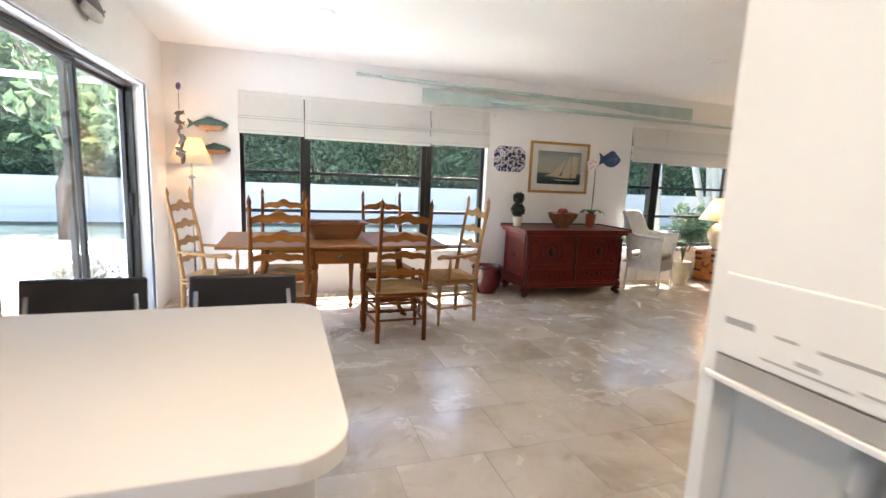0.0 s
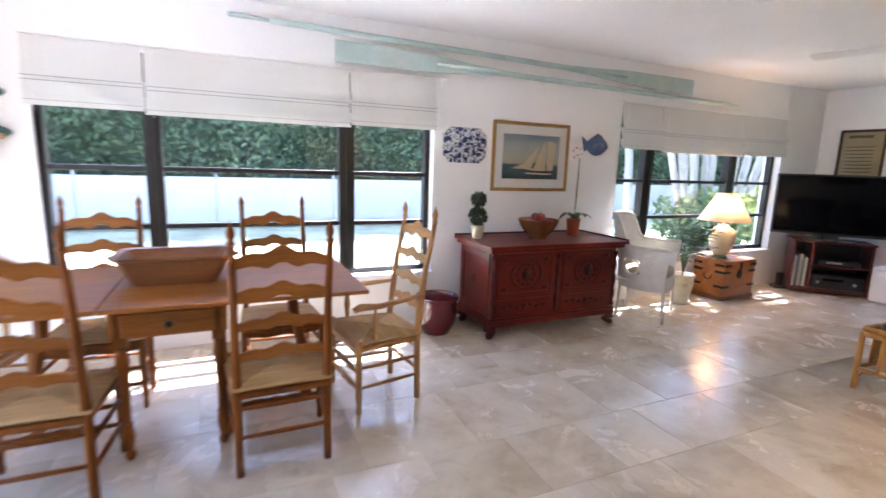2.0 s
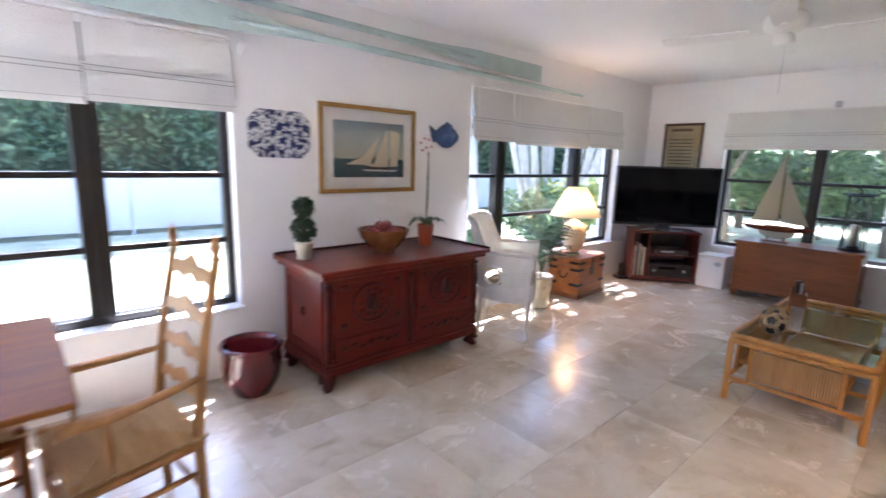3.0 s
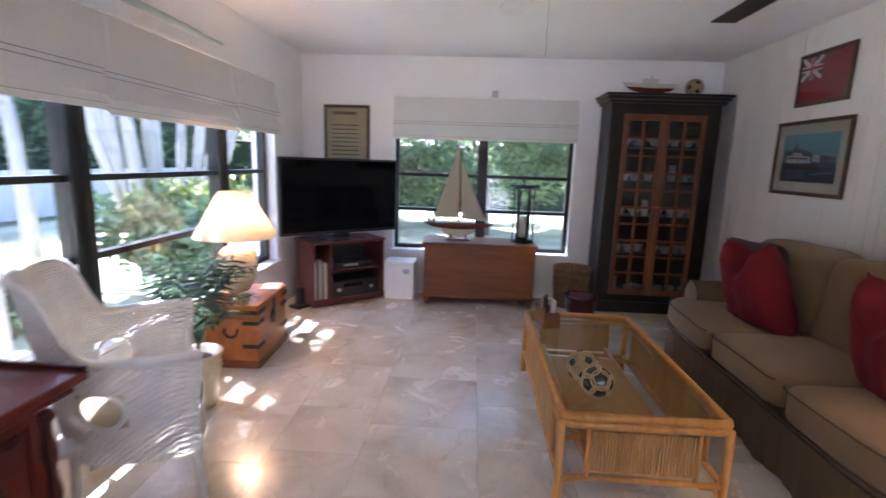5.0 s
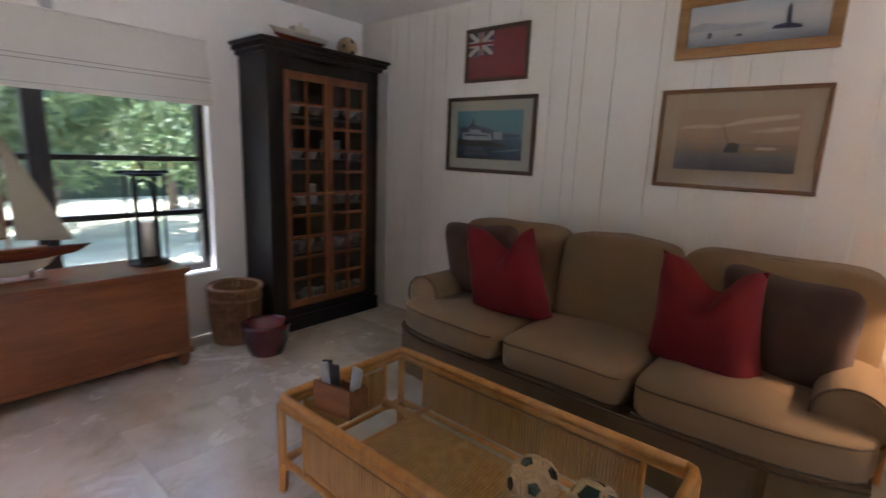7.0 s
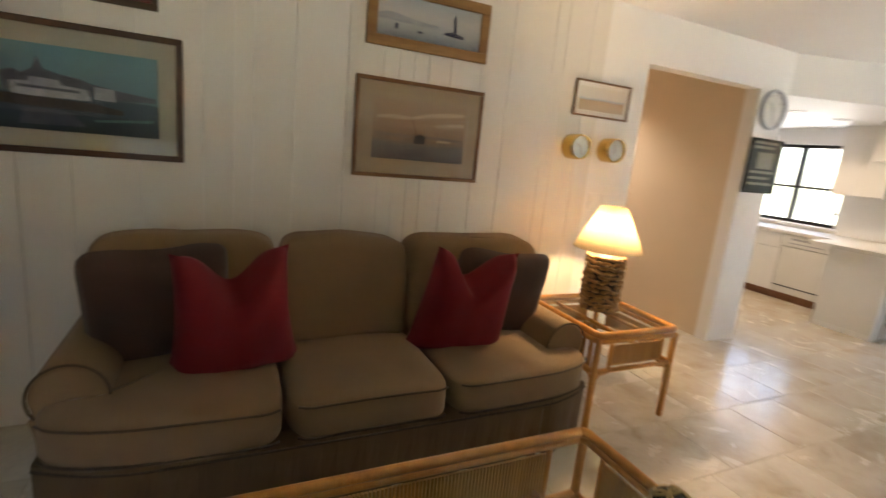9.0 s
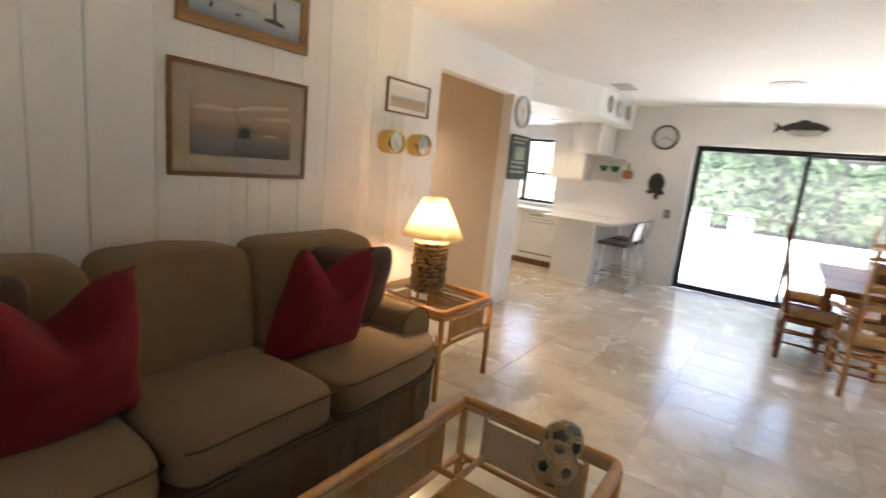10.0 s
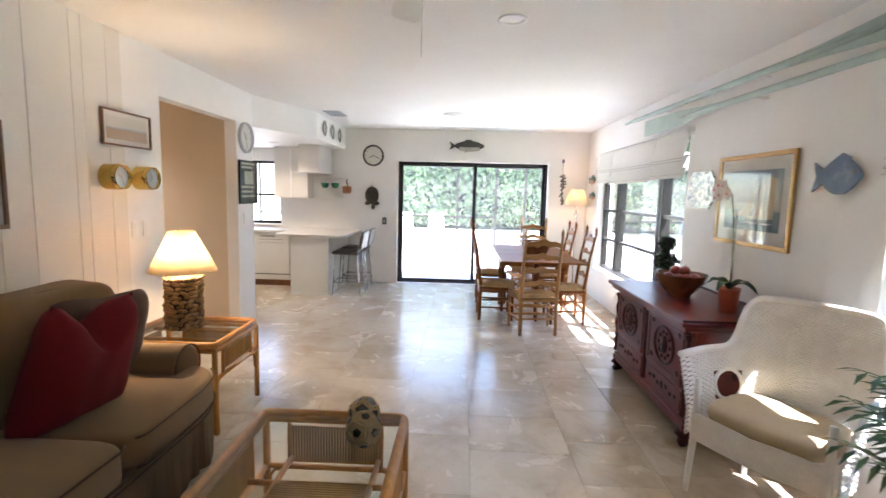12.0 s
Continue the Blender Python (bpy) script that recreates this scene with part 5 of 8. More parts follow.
M_BLUEGLAZE = mat("blue_glaze", (0.085, 0.13, 0.24), 0.25, var=0.3, scale=14, coat=0.4)
platter = thing("platter", "blue and white china platter hung on the wall", "plate", pose(3.835, D, 1.628))
oct_ = [(0.215, 0.09), (0.15, 0.157), (-0.15, 0.157), (-0.215, 0.09), (-0.215, -0.09), (-0.15, -0.157), (0.15, -0.157), (0.215, -0.09)]
part("rim", plate(bmesh.new(), oct_, 0.014, pose(0, -0.02, 0)), M_DELFT, platter)
part("well", plate(bmesh.new(), [(x * 0.68, z * 0.62) for x, z in oct_], 0.004, pose(0, -0.0245, 0)), M_DELFT, platter)


def fish_outline(l, h):
    pts = []
    for i in range(15):
        u = i / 14
        pts.append((-l * 0.28 + l * 0.78 * u, h * 0.5 * math.sin(math.pi * (0.10 + 0.88 * u)) ** 0.8))
    low = [(x, -z) for x, z in pts[::-1]]
    return pts + low + [(-l * 0.5, -h * 0.42), (-l * 0.42, 0), (-l * 0.5, h * 0.42)]


fp = thing("fish_plate", "blue glazed fish-shaped plate on the wall", "plate", pose(5.325, D, 1.69))
part("body", plate(bmesh.new(), fish_outline(0.34, 0.20), 0.016, pose(0, -0.024, 0)), M_BLUEGLAZE, fp)
bm = plate(bmesh.new(), [(-0.03, 0.09), (0.03, 0.125), (0.09, 0.10), (0.09, 0.07)], 0.008, pose(0, -0.02, 0))
part("fin", bm, M_BLUEGLAZE, fp)
part("eye", blob(bmesh.new(), 0.13, -0.026, 0.02, 0.010, 0.004, 0.010, 10, 6), M_INK, fp)


def wall_fish(m, l, h, back, belly, label, group="carved fish"):
    """A carved half-round fish with fins."""
    f = thing("wall_fish", label, "wall decoration", m, group)
    bm = bmesh.new()
    rings = []
    n = 14
    for i in range(n + 1):
        u = i / n
        r = h * 0.5 * math.sin(math.pi * (0.06 + 0.90 * u)) ** 0.75
        rings.append((-l * 0.33 + l * 0.83 * u, r))
    tube(bm, [(x, -0.03, 0) for x, r in rings], [r for x, r in rings], 14, 0.35, up=(0, 1, 0))
    body = part("body", bm, back, f, smooth=True)
    bm = bmesh.new()
    tube(bm, [(x, -0.034, -0.22 * h) for x, r in rings[2:-2]], [r * 0.62 for x, r in rings[2:-2]], 12, 0.5, up=(0, 1, 0))
    part("belly", bm, belly, f, smooth=True)
    part("tail", plate(bmesh.new(), [(-l * 0.32, 0.03 * h), (-l * 0.5, h * 0.42), (-l * 0.45, 0), (-l * 0.5, -h * 0.42), (-l * 0.32, -0.06 * h)], 0.010, pose(0, -0.035, 0)), back, f)
    part("dorsal_fin", plate(bmesh.new(), [(-l * 0.10, h * 0.40), (0, h * 0.62), (l * 0.14, h * 0.56), (l * 0.18, h * 0.42)], 0.008, pose(0, -0.034, 0)), back, f)
    part("belly_fin", plate(bmesh.new(), [(-l * 0.02, -h * 0.42), (-l * 0.05, -h * 0.70), (l * 0.05, -h * 0.45)], 0.008, pose(0, -0.036, 0)), belly, f)
    part("eye", blob(bmesh.new(), l * 0.40, -0.03 - h * 0.14, h * 0.06, 0.007, 0.004, 0.007, 10, 6), M_INK, f)


M_TEAL = mat("teal_fish_paint", (0.045, 0.11, 0.095), 0.5, var=0.35, scale=16)
M_PEACH = mat("peach_fish_paint", (0.48, 0.26, 0.15), 0.5, var=0.2, scale=12)
M_BASSBACK = mat("black_fish_paint", (0.03, 0.03, 0.028), 0.45, var=0.35, scale=16)
M_BASSBELLY = mat("silver_fish_paint", (0.42, 0.40, 0.36), 0.4, var=0.25, scale=16)
wall_fish(pose(0.40, D, 1.808), 0.38, 0.125, M_TEAL, M_PEACH, "carved teal and peach fish on the wall")
wall_fish(pose(0.445, D, 1.562), 0.33, 0.105, M_TEAL, M_PEACH, "carved teal and peach fish on the wall")
wall_fish(pose(0.0, 2.405, 2.325, 0, 0, 90), 0.57, 0.17, M_BASSBACK, M_BASSBELLY, "mounted dark striped sea bass above the sliding door")


# the two oars high on the wall
M_OAR = mat("sea_green_oar_paint", (0.42, 0.53, 0.50), 0.55, var=0.14, scale=5, bump=0.12)


def oar(label, x_tip, x_grip, z_tip, z_grip, blade, half, y):
    d = 1 if x_grip > x_tip else -1
    o = thing("oar", label, "oar", pose(x_tip, y, z_tip), "oars on the wall")
    n = x_grip - x_tip
    dz = z_grip - z_tip
    bl = d * blade
    pts = [(0, half), (bl * 0.03, half * 1.02), (bl * 0.55, half * 0.86), (bl * 0.80, half * 0.48), (bl, 0.024), (bl, -0.024), (bl * 0.80, -half * 0.48), (bl * 0.55, -half * 0.86), (bl * 0.03, -half * 1.02), (0, -half)]
    part("blade", plate(bmesh.new(), [(x, z + dz * x / n) for x, z in pts], 0.014, pose(0, -0.007, 0)), M_OAR, o)
    part("shaft", tube(bmesh.new(), [(bl * 0.55, -0.004, dz * bl * 0.55 / n), (bl, 0, dz * bl / n), (n * 0.7, 0, dz * 0.7), (n * 0.94, 0, dz * 0.94)], [0.012, 0.026, 0.024, 0.022], 12), M_OAR, o, smooth=True)
    part("grip", tube(bmesh.new(), [(n * 0.9401, 0, dz * 0.94), (n, 0, dz)], [0.014, 0.016], 10), M_OAR, o, smooth=True)
    for k in (0.42, 0.75):
        part("bracket", boxes((n * k - 0.012, 0.0, dz * k - 0.03, n * k + 0.012, D - 0.001 - y, dz * k - 0.026 + 0.004)), M_TRIM, o)


oar("long sea-green painted wooden oar high on the wall", 6.60, 1.90, 2.375, 2.452, 1.75, 0.078, D - 0.055)
oar("long sea-green painted wooden oar high on the wall", 2.65, 7.34, 2.290, 2.235, 1.55, 0.079, D - 0.09)

# lamp and hanging fish in the corner
M_SHADE = shade_mat("lamp_shade_cloth", (0.82, 0.74, 0.58), 0.55)
M_CHROME = mat("brushed_steel", (0.55, 0.55, 0.56), 0.25, metal=1.0, var=0.05)
M_BRASS = mat("polished_brass", (0.62, 0.42, 0.12), 0.16, metal=1.0, var=0.08)


def shade_mesh(r0, r1, z0, z1, seg=40):
    return lathe(bmesh.new(), [(r0, z0), (r1, z1), (r1 - 0.004, z1), (r0 - 0.004, z0), (r0, z0)], seg, cap=False)


def floor_lamp(x, y):
    t = thing("floor_lamp", "slim steel floor lamp with a cream shade, lit", "lamp", pose(x, y, 0))
    part("base", lathe(bmesh.new(), [(0.14, 0), (0.145, 0.008), (0.135, 0.022), (0.03, 0.035), (0.014, 0.05)], 32), M_CHROME, t, smooth=True)
    part("pole", lathe(bmesh.new(), [(0.011, 0.045), (0.011, 1.24), (0.03, 1.26), (0.035, 1.275), (0.012, 1.29), (0.010, 1.44)], 14), M_CHROME, t, smooth=True)
    part("shade", shade_mesh(0.20, 0.095, 1.40, 1.655), M_SHADE, t, "cream pleated cloth shade", True)
    part("bulb", blob(bmesh.new(), 0, 0, 1.50, 0.028, 0.028, 0.04, 12, 8), M_SHADE, t)
    bulb("floor_lamp_light", x, y, 1.545, 0.75, (1.0, 0.64, 0.34))


floor_lamp(0.27, 4.19)
hf = thing("fish_garland", "string of small carved fish hanging in the corner", "wall decoration", pose(0.22, 3.96, 0))
part("cord", tube(bmesh.new(), [(0, 0, 2.10), (0, 0, 1.42)], 0.0025, 6), M_INK, hf)
part("hanging_line", tube(bmesh.new(), [(0, 0, 2.572), (0, 0, 2.10)], 0.001, 5), M_TRIM, hf, "thin white nylon line")
part("knot", blob(bmesh.new(), 0, 0, 2.10, 0.022, 0.022, 0.035, 10, 6), mat("purple_ribbon", (0.10, 0.05, 0.16), 0.7), hf)
M_GREYFISH = mat("weathered_fish_wood", (0.15, 0.12, 0.10), 0.7, var=0.4, scale=14)
rng = random.Random(3)
for k in range(11):
    z = 1.86 - 0.042 * k
    a = rng.uniform(-0.8, 0.8)
    bm = plate(bmesh.new(), fish_outline(0.10, 0.042), 0.014, pose(0, -0.007, 0))
    p = part("fish", bm, M_GREYFISH, hf)
    p.matrix_basis = pose(rng.uniform(-0.02, 0.02), rng.uniform(-0.02, 0.02), z, 0, rng.uniform(-70, 70), rng.uniform(0, 360))

# ---- window-side seat, plant, trunk and lamp ----
M_WICKER = mat("white_painted_wicker", (0.74, 0.72, 0.69), 0.55, var=0.10, scale=12, fine=150, bump=0.5)
M_CUSHION = mat("tan_seat_cloth", (0.46, 0.36, 0.22), 0.85, var=0.08, scale=12, fine=220, bump=0.3, sheen=0.2)


def wicker_chair(m):
    c = thing("wicker_armchair", "white painted wicker armchair with a tan cushion", "chair", m)
    # shell: one sheet of upright canes from arm front, round the back, to the other arm
    def plan(u):
        a = math.pi * u
        c, s = math.cos(a), math.sin(a)
        return Vector((0.36 * (1 - 0.24 * s * s) * math.copysign(abs(c) ** 0.55, c), 0.27 - 0.53 * s ** 0.6, 0))
    def height(u):
        s = math.sin(math.pi * u)
        return 0.73 + 0.28 / (1 + math.exp(-22 * (s - 0.66)))
    n = 84
    bm = bmesh.new()
    for i in range(n + 1):
        u = i / n
        p = plan(u)
        out = Vector((p.x, p.y - 0.1, 0)).normalized()
        h = height(u)
        hole = 0.10 < u < 0.235 or 0.765 < u < 0.90
        segs = ((0.30, 0.45), (0.605, h)) if hole else ((0.30, h),)
        for z0, z1 in segs:
            pts = [p + out * (0.20 * max(0, z - 0.45)) + Vector((0, 0, z)) for z in np.linspace(z0, z1, 4)]
            tube(bm, pts, 0.0045, 5)
    part("cane_shell", bm, M_WICKER, c)["kind"] = "stuff"
    bm = bmesh.new()
    rows = [0.31 + 0.0125 * k for k in range(57)]
    for k, z in enumerate(rows):
        run = []
        for i in range(n + 1):
            u = i / n
            p = plan(u)
            hole = (0.10 < u < 0.235 or 0.765 < u < 0.90) and 0.45 < z < 0.61
            ok = z < height(u) - 0.01 and not hole
            out = Vector((p.x, p.y - 0.1, 0)).normalized()
            q = p + out * (0.20 * max(0, z - 0.45) + (0.0055 if (i + k) % 2 else -0.0055)) + Vector((0, 0, z))
            if ok:
                run.append(q)
            if (not ok or i == n) and len(run) > 2:
                tube(bm, run, 0.0058, 4)
            if not ok:
                run = []
    part("weave", bm, M_WICKER, c)["kind"] = "stuff"
    top = []
    for i in range(n + 1):
        u = i / n
        p = plan(u)
        out = Vector((p.x, p.y - 0.1, 0)).normalized()
        h = height(u)
        top.append(p + out * (0.20 * max(0, h - 0.45)) + Vector((0, 0, h)))
    part("rim", tube(bmesh.new(), top, 0.019, 8), M_WICKER, c, smooth=True)
    for s in (-1, 1):
        u0, u1 = (0.10, 0.235) if s > 0 else (0.765, 0.90)
        pts = []
        for i in range(25):
            a = 2 * math.pi * i / 24
            u = (u0 + u1) / 2 + (u1 - u0) / 2 * math.cos(a)
            z = 0.528 + 0.082 * math.sin(a)
            p = plan(u)
            out = Vector((p.x, p.y - 0.1, 0)).normalized()
            pts.append(p + out * (0.20 * max(0, z - 0.45)) + Vector((0, 0, z)))
        part("arm_opening", tube(bmesh.new(), pts, 0.011, 6), M_WICKER, c, smooth=True)
    bm = bmesh.new()
    for k in range(13):
        z = 0.30 + 0.011 * k
        sag = 0.03 * (1 - k / 12)
        tube(bm, [(-0.33, 0.27, z), (-0.16, 0.30, z - sag * 0.2 + 0.01), (0, 0.305, z), (0.16, 0.30, z - sag * 0.2 + 0.01), (0.33, 0.27, z)], 0.0062, 5)
    part("front_apron", bm, M_WICKER, c)["kind"] = "stuff"
    for x, y in ((-0.315, 0.26), (0.315, 0.26), (-0.24, -0.20), (0.24, -0.20)):
        part("leg", tube(bmesh.new(), [(x, y, 0.62 if y > 0 else 0.40), (x, y, 0.3), (x * 1.04, y * 1.08, 0.0)], [0.017, 0.02, 0.015], 10), M_WICKER, c, smooth=True)
    part("seat_deck", plate(bmesh.new(), [(0.31 * math.cos(a), 0.26 - 0.47 * math.sin(a) ** 0.8) for a in [math.pi * i / 16 for i in range(17)]], 0.02, pose(0, 0, 0.385, -90) @ Matrix.Diagonal((1, 1, -1, 1))), M_WICKER, c)
    bm = blob(bmesh.new(), 0, 0.035, 0.455, 0.30, 0.26, 0.055, 32, 10, 0.55)
    part("cushion", bm, M_CUSHION, c, "tan cloth seat cushion", True)


wicker_chair(pose(5.736, 3.962, 0, 0, 0, -147) @ Matrix.Diagonal((0.93, 0.90, 1.0, 1)))

pot_palm = thing("potted_palm", "green parlour palm in a cream glazed pot", "plant", pose(6.47, 4.10, 0))
part("pot", lathe(bmesh.new(), [(0.085, 0), (0.09, 0.01), (0.10, 0.10), (0.125, 0.24), (0.12, 0.29), (0.135, 0.32), (0.13, 0.335), (0.115, 0.325), (0.105, 0.30), (0.02, 0.29)], 32), M_CREAM, pot_palm, smooth=True)
part("rosette", lathe(bmesh.new(), [(0.03, 0), (0.03, 0.006), (0.012, 0.01)], 14), M_CREAM, pot_palm, smooth=True).matrix_basis = pose(-0.06, -0.105, 0.215, 85, 0, -30)
part("soil", lathe(bmesh.new(), [(0.106, 0.291), (0.03, 0.305)], 20), M_SOIL, pot_palm)
rng = random.Random(12)
for k in range(26):
    a = k * 2.399 + rng.uniform(-0.2, 0.2)
    ln, hgt = rng.uniform(0.18, 0.36), rng.uniform(0.40, 0.78)
    if math.sin(a) > 0.3 or math.cos(a) > 0.5:
        ln *= 0.5
    bm = bmesh.new()
    pts = [Vector((ln * u ** 1.4 * math.cos(a), ln * u ** 1.4 * math.sin(a), 0.30 + hgt * (1.6 * u - 0.75 * u * u))) for u in [i / 12 for i in range(13)]]
    tube(bm, pts, [0.004 - 0.0002 * i for i in range(13)], 5)
    side = Vector((-math.sin(a), math.cos(a), 0))
    fwd = Vector((math.cos(a), math.sin(a), 0.0))
    for i in range(4, 13):
        for s in (-1, 1):
            l2 = 0.17 * math.sin(math.pi * (i - 2) / 12)
            p = pts[i]
            q = p + side * s * l2 + fwd * 0.07 + Vector((0, 0, -0.03))
            mid = (p + q) / 2 + Vector((0, 0, 0.012))
            w = fwd * 0.013
            vs = [bm.verts.new(v) for v in (p, mid - w, q, mid + w)]
            bm.faces.new(vs)
    part("frond", bm, M_HOUSEPALM, pot_palm)

M_TRUNK = wood("rustic_orange_pine", (0.22, 0.062, 0.012), (0.48, 0.17, 0.042), 0.45, "X", 5, 0.15, 0.15)


def trunk(m, lx, ly, h):
    """A wooden trunk with iron straps; local corner at the south-west foot."""
    t = thing("wooden_trunk", "rustic orange pine trunk with black iron straps", "trunk", m)
    part("body", boxes((0.012, 0.012, 0.05, lx - 0.012, ly - 0.012, h - 0.10), bevel=0.005), M_TRUNK, t)
    part("plinth", boxes((0, 0, 0, lx, ly, 0.05), bevel=0.006), M_DARKPINE, t)
    part("lid", boxes((0.004, 0.004, h - 0.095, lx - 0.004, ly - 0.004, h), bevel=0.008), M_TRUNK, t)
    for z in (0.16, 0.33, h - 0.05):
        out = 0.009 if z < 0.4 else 0.001
        for yy, xx in ((0.0, 0.0), (0.0, lx), ):
            s = 1 if xx == 0 else -1
            part("strap", boxes((min(xx + s * (0.012 - 0.006), xx + s * 0.12), out - 0.003, z - 0.014, max(xx + s * 0.006, xx + s * 0.12), out + 0.0025, z + 0.014)), M_BLACKIRON, t)
        part("strap", boxes((out - 0.003, 0.008, z - 0.014, out + 0.0025, 0.12, z + 0.014)), M_BLACKIRON, t)
        part("strap", boxes((out - 0.003, ly - 0.12, z - 0.014, out + 0.0025, ly - 0.008, z + 0.014)), M_BLACKIRON, t)
    ringpts = [(0.0, ly / 2 + 0.045 * math.cos(math.pi + i * math.pi / 8), 0.27 + 0.045 * math.sin(math.pi + i * math.pi / 8)) for i in range(9)]
    part("handle", tube(bmesh.new(), [(0.012, ly / 2 - 0.045, 0.285)] + ringpts + [(0.012, ly / 2 + 0.045, 0.285)], 0.007, 8), M_BLACKIRON, t)
    part("lock_plate", plate(bmesh.new(), ring(lx / 2, h - 0.16, 0.045, 0.055, 16), 0.008, pose(0, 0.003, 0)), M_BLACKIRON, t)
    part("hasp", boxes((lx / 2 - 0.02, -0.004, h - 0.15, lx / 2 + 0.02, 0.0025, h - 0.02), bevel=0.002), M_BLACKIRON, t)


trunk(pose(6.98, 3.965, 0, 0, 0, 3), 0.60, 0.40, 0.46)
M_JAR = mat("cream_stoneware", (0.62, 0.50, 0.33), 0.3, var=0.12, scale=9, coat=0.4)
jl = thing("table_lamp", "cream stoneware jar lamp with a wide cream shade, lit", "lamp", pose(7.20, 4.21, 0.461), "table lamps")
part("foot", lathe(bmesh.new(), [(0.075, 0), (0.08, 0.008), (0.075, 0.022), (0.06, 0.028)], 24), M_DARKPINE, jl, smooth=True)
part("jar", lathe(bmesh.new(), [(0.058, 0.029), (0.075, 0.04), (0.118, 0.12), (0.142, 0.22), (0.140, 0.28), (0.118, 0.335), (0.075, 0.37), (0.055, 0.378), (0.058, 0.392), (0.05, 0.396)], 36), M_JAR, jl, smooth=True)
part("neck", lathe(bmesh.new(), [(0.018, 0.394), (0.018, 0.44), (0.012, 0.47), (0.010, 0.60)], 14), M_BRASS, jl, smooth=True)
part("shade", shade_mesh(0.285, 0.105, 0.445, 0.765), M_SHADE, jl, "wide cream cloth shade", True)
for s in (-1, 1):
    part("jar_lug", tube(bmesh.new(), [(0.10, s * 0.07, 0.315), (0.125, s * 0.085, 0.33), (0.12, s * 0.082, 0.29)], 0.009, 8), M_JAR, jl, smooth=True)
bulb("table_lamp_light", 7.20, 4.21, 1.04, 3.0, (1.0, 0.64, 0.34), 0.06)
solid("paper", boxes((0, 0, 0, 0.20, 0.14, 0.004)), M_MAT, "folded white paper lying on the trunk", "paper", m=pose(7.42, 4.0, 0.461, 0, 0, 12))
vine = thing("trailing_plant", "small trailing green plant lying on the trunk", "plant", pose(7.06, 4.12, 0.461))
for k in range(5):
    bm = bmesh.new()
    a = -3.3 + 0.55 * k
    ln = 0.12 + 0.05 * (k % 3)
    pts = [(ln * u * math.cos(a), ln * u * math.sin(a) * 0.6 + 0.02, 0.012 + 0.12 * u * (1 - u)) for u in (0, 0.25, 0.5, 0.75, 1)]
    tube(bm, pts, 0.003, 5)
    for u in (1, 2, 3, 4):
        strap_leaf(bm, pts[u], a + (0.9 if u % 2 else -0.9), 0.04, 0.014, 0.02, 0.015, 4)
    part("sprig", bm, M_HOUSEPALM, vine)

br = thing("wall_bracket", "small white metal bracket beside the window blind", "bracket", pose(3.60, D, 2.10))
part("arm", boxes((-0.008, -0.09, 0.06, 0.008, -0.001, 0.072), bevel=0.002), M_TRIM, br)
part("back_plate", boxes((-0.010, -0.008, 0.0, 0.010, -0.0005, 0.10), bevel=0.002), M_TRIM, br)
part("brace", tube(bmesh.new(), [(0, -0.08, 0.06), (0, -0.006, 0.01)], 0.004, 6), M_TRIM, br)

# ---- sofa corner ----
M_SOFA = mat("khaki_sofa_cloth", (0.205, 0.130, 0.063), 0.9, var=0.10, scale=5, fine=260, bump=0.35, sheen=0.08)
M_PIPING = mat("khaki_piping", (0.085, 0.056, 0.030), 0.9, var=0.10, scale=9, fine=200)
M_REDCLOTH = mat("crimson_cloth", (0.17, 0.004, 0.008), 0.9, var=0.14, scale=6, fine=240, bump=0.3)
M_BROWNCLOTH = mat("brown_suede", (0.068, 0.033, 0.021), 0.85, var=0.25, scale=7, fine=200, bump=0.3, sheen=0.1)


def pad(bm, x0, y0, z0, x1, y1, z1, puff, n=12, power=0.30, lumps=0.006, seed=0):
    """A stuffed cushion: a squared ellipsoid with a little sag."""
    base = len(bm.verts)
    blob(bm, (x0 + x1) / 2, (y0 + y1) / 2, (z0 + z1) / 2, (x1 - x0) / 2, (y1 - y0) / 2, (z1 - z0) / 2, 40, 18, power)
    bm.verts.ensure_lookup_table()
    cx, cy, cz = (x0 + x1) / 2, (y0 + y1) / 2, (z0 + z1) / 2
    for v in list(bm.verts)[base:]:
        u, w, t = (v.co.x - cx) / (x1 - x0) * 2, (v.co.y - cy) / (y1 - y0) * 2, (v.co.z - cz) / (z1 - z0) * 2
        v.co += Vector((0, 0, puff * t * (1 - u * u) * (1 - w * w)))
        v.co += Vector(noise.noise_vector(v.co * 5.0 + Vector((seed, seed, 0)))) * lumps
    return bm


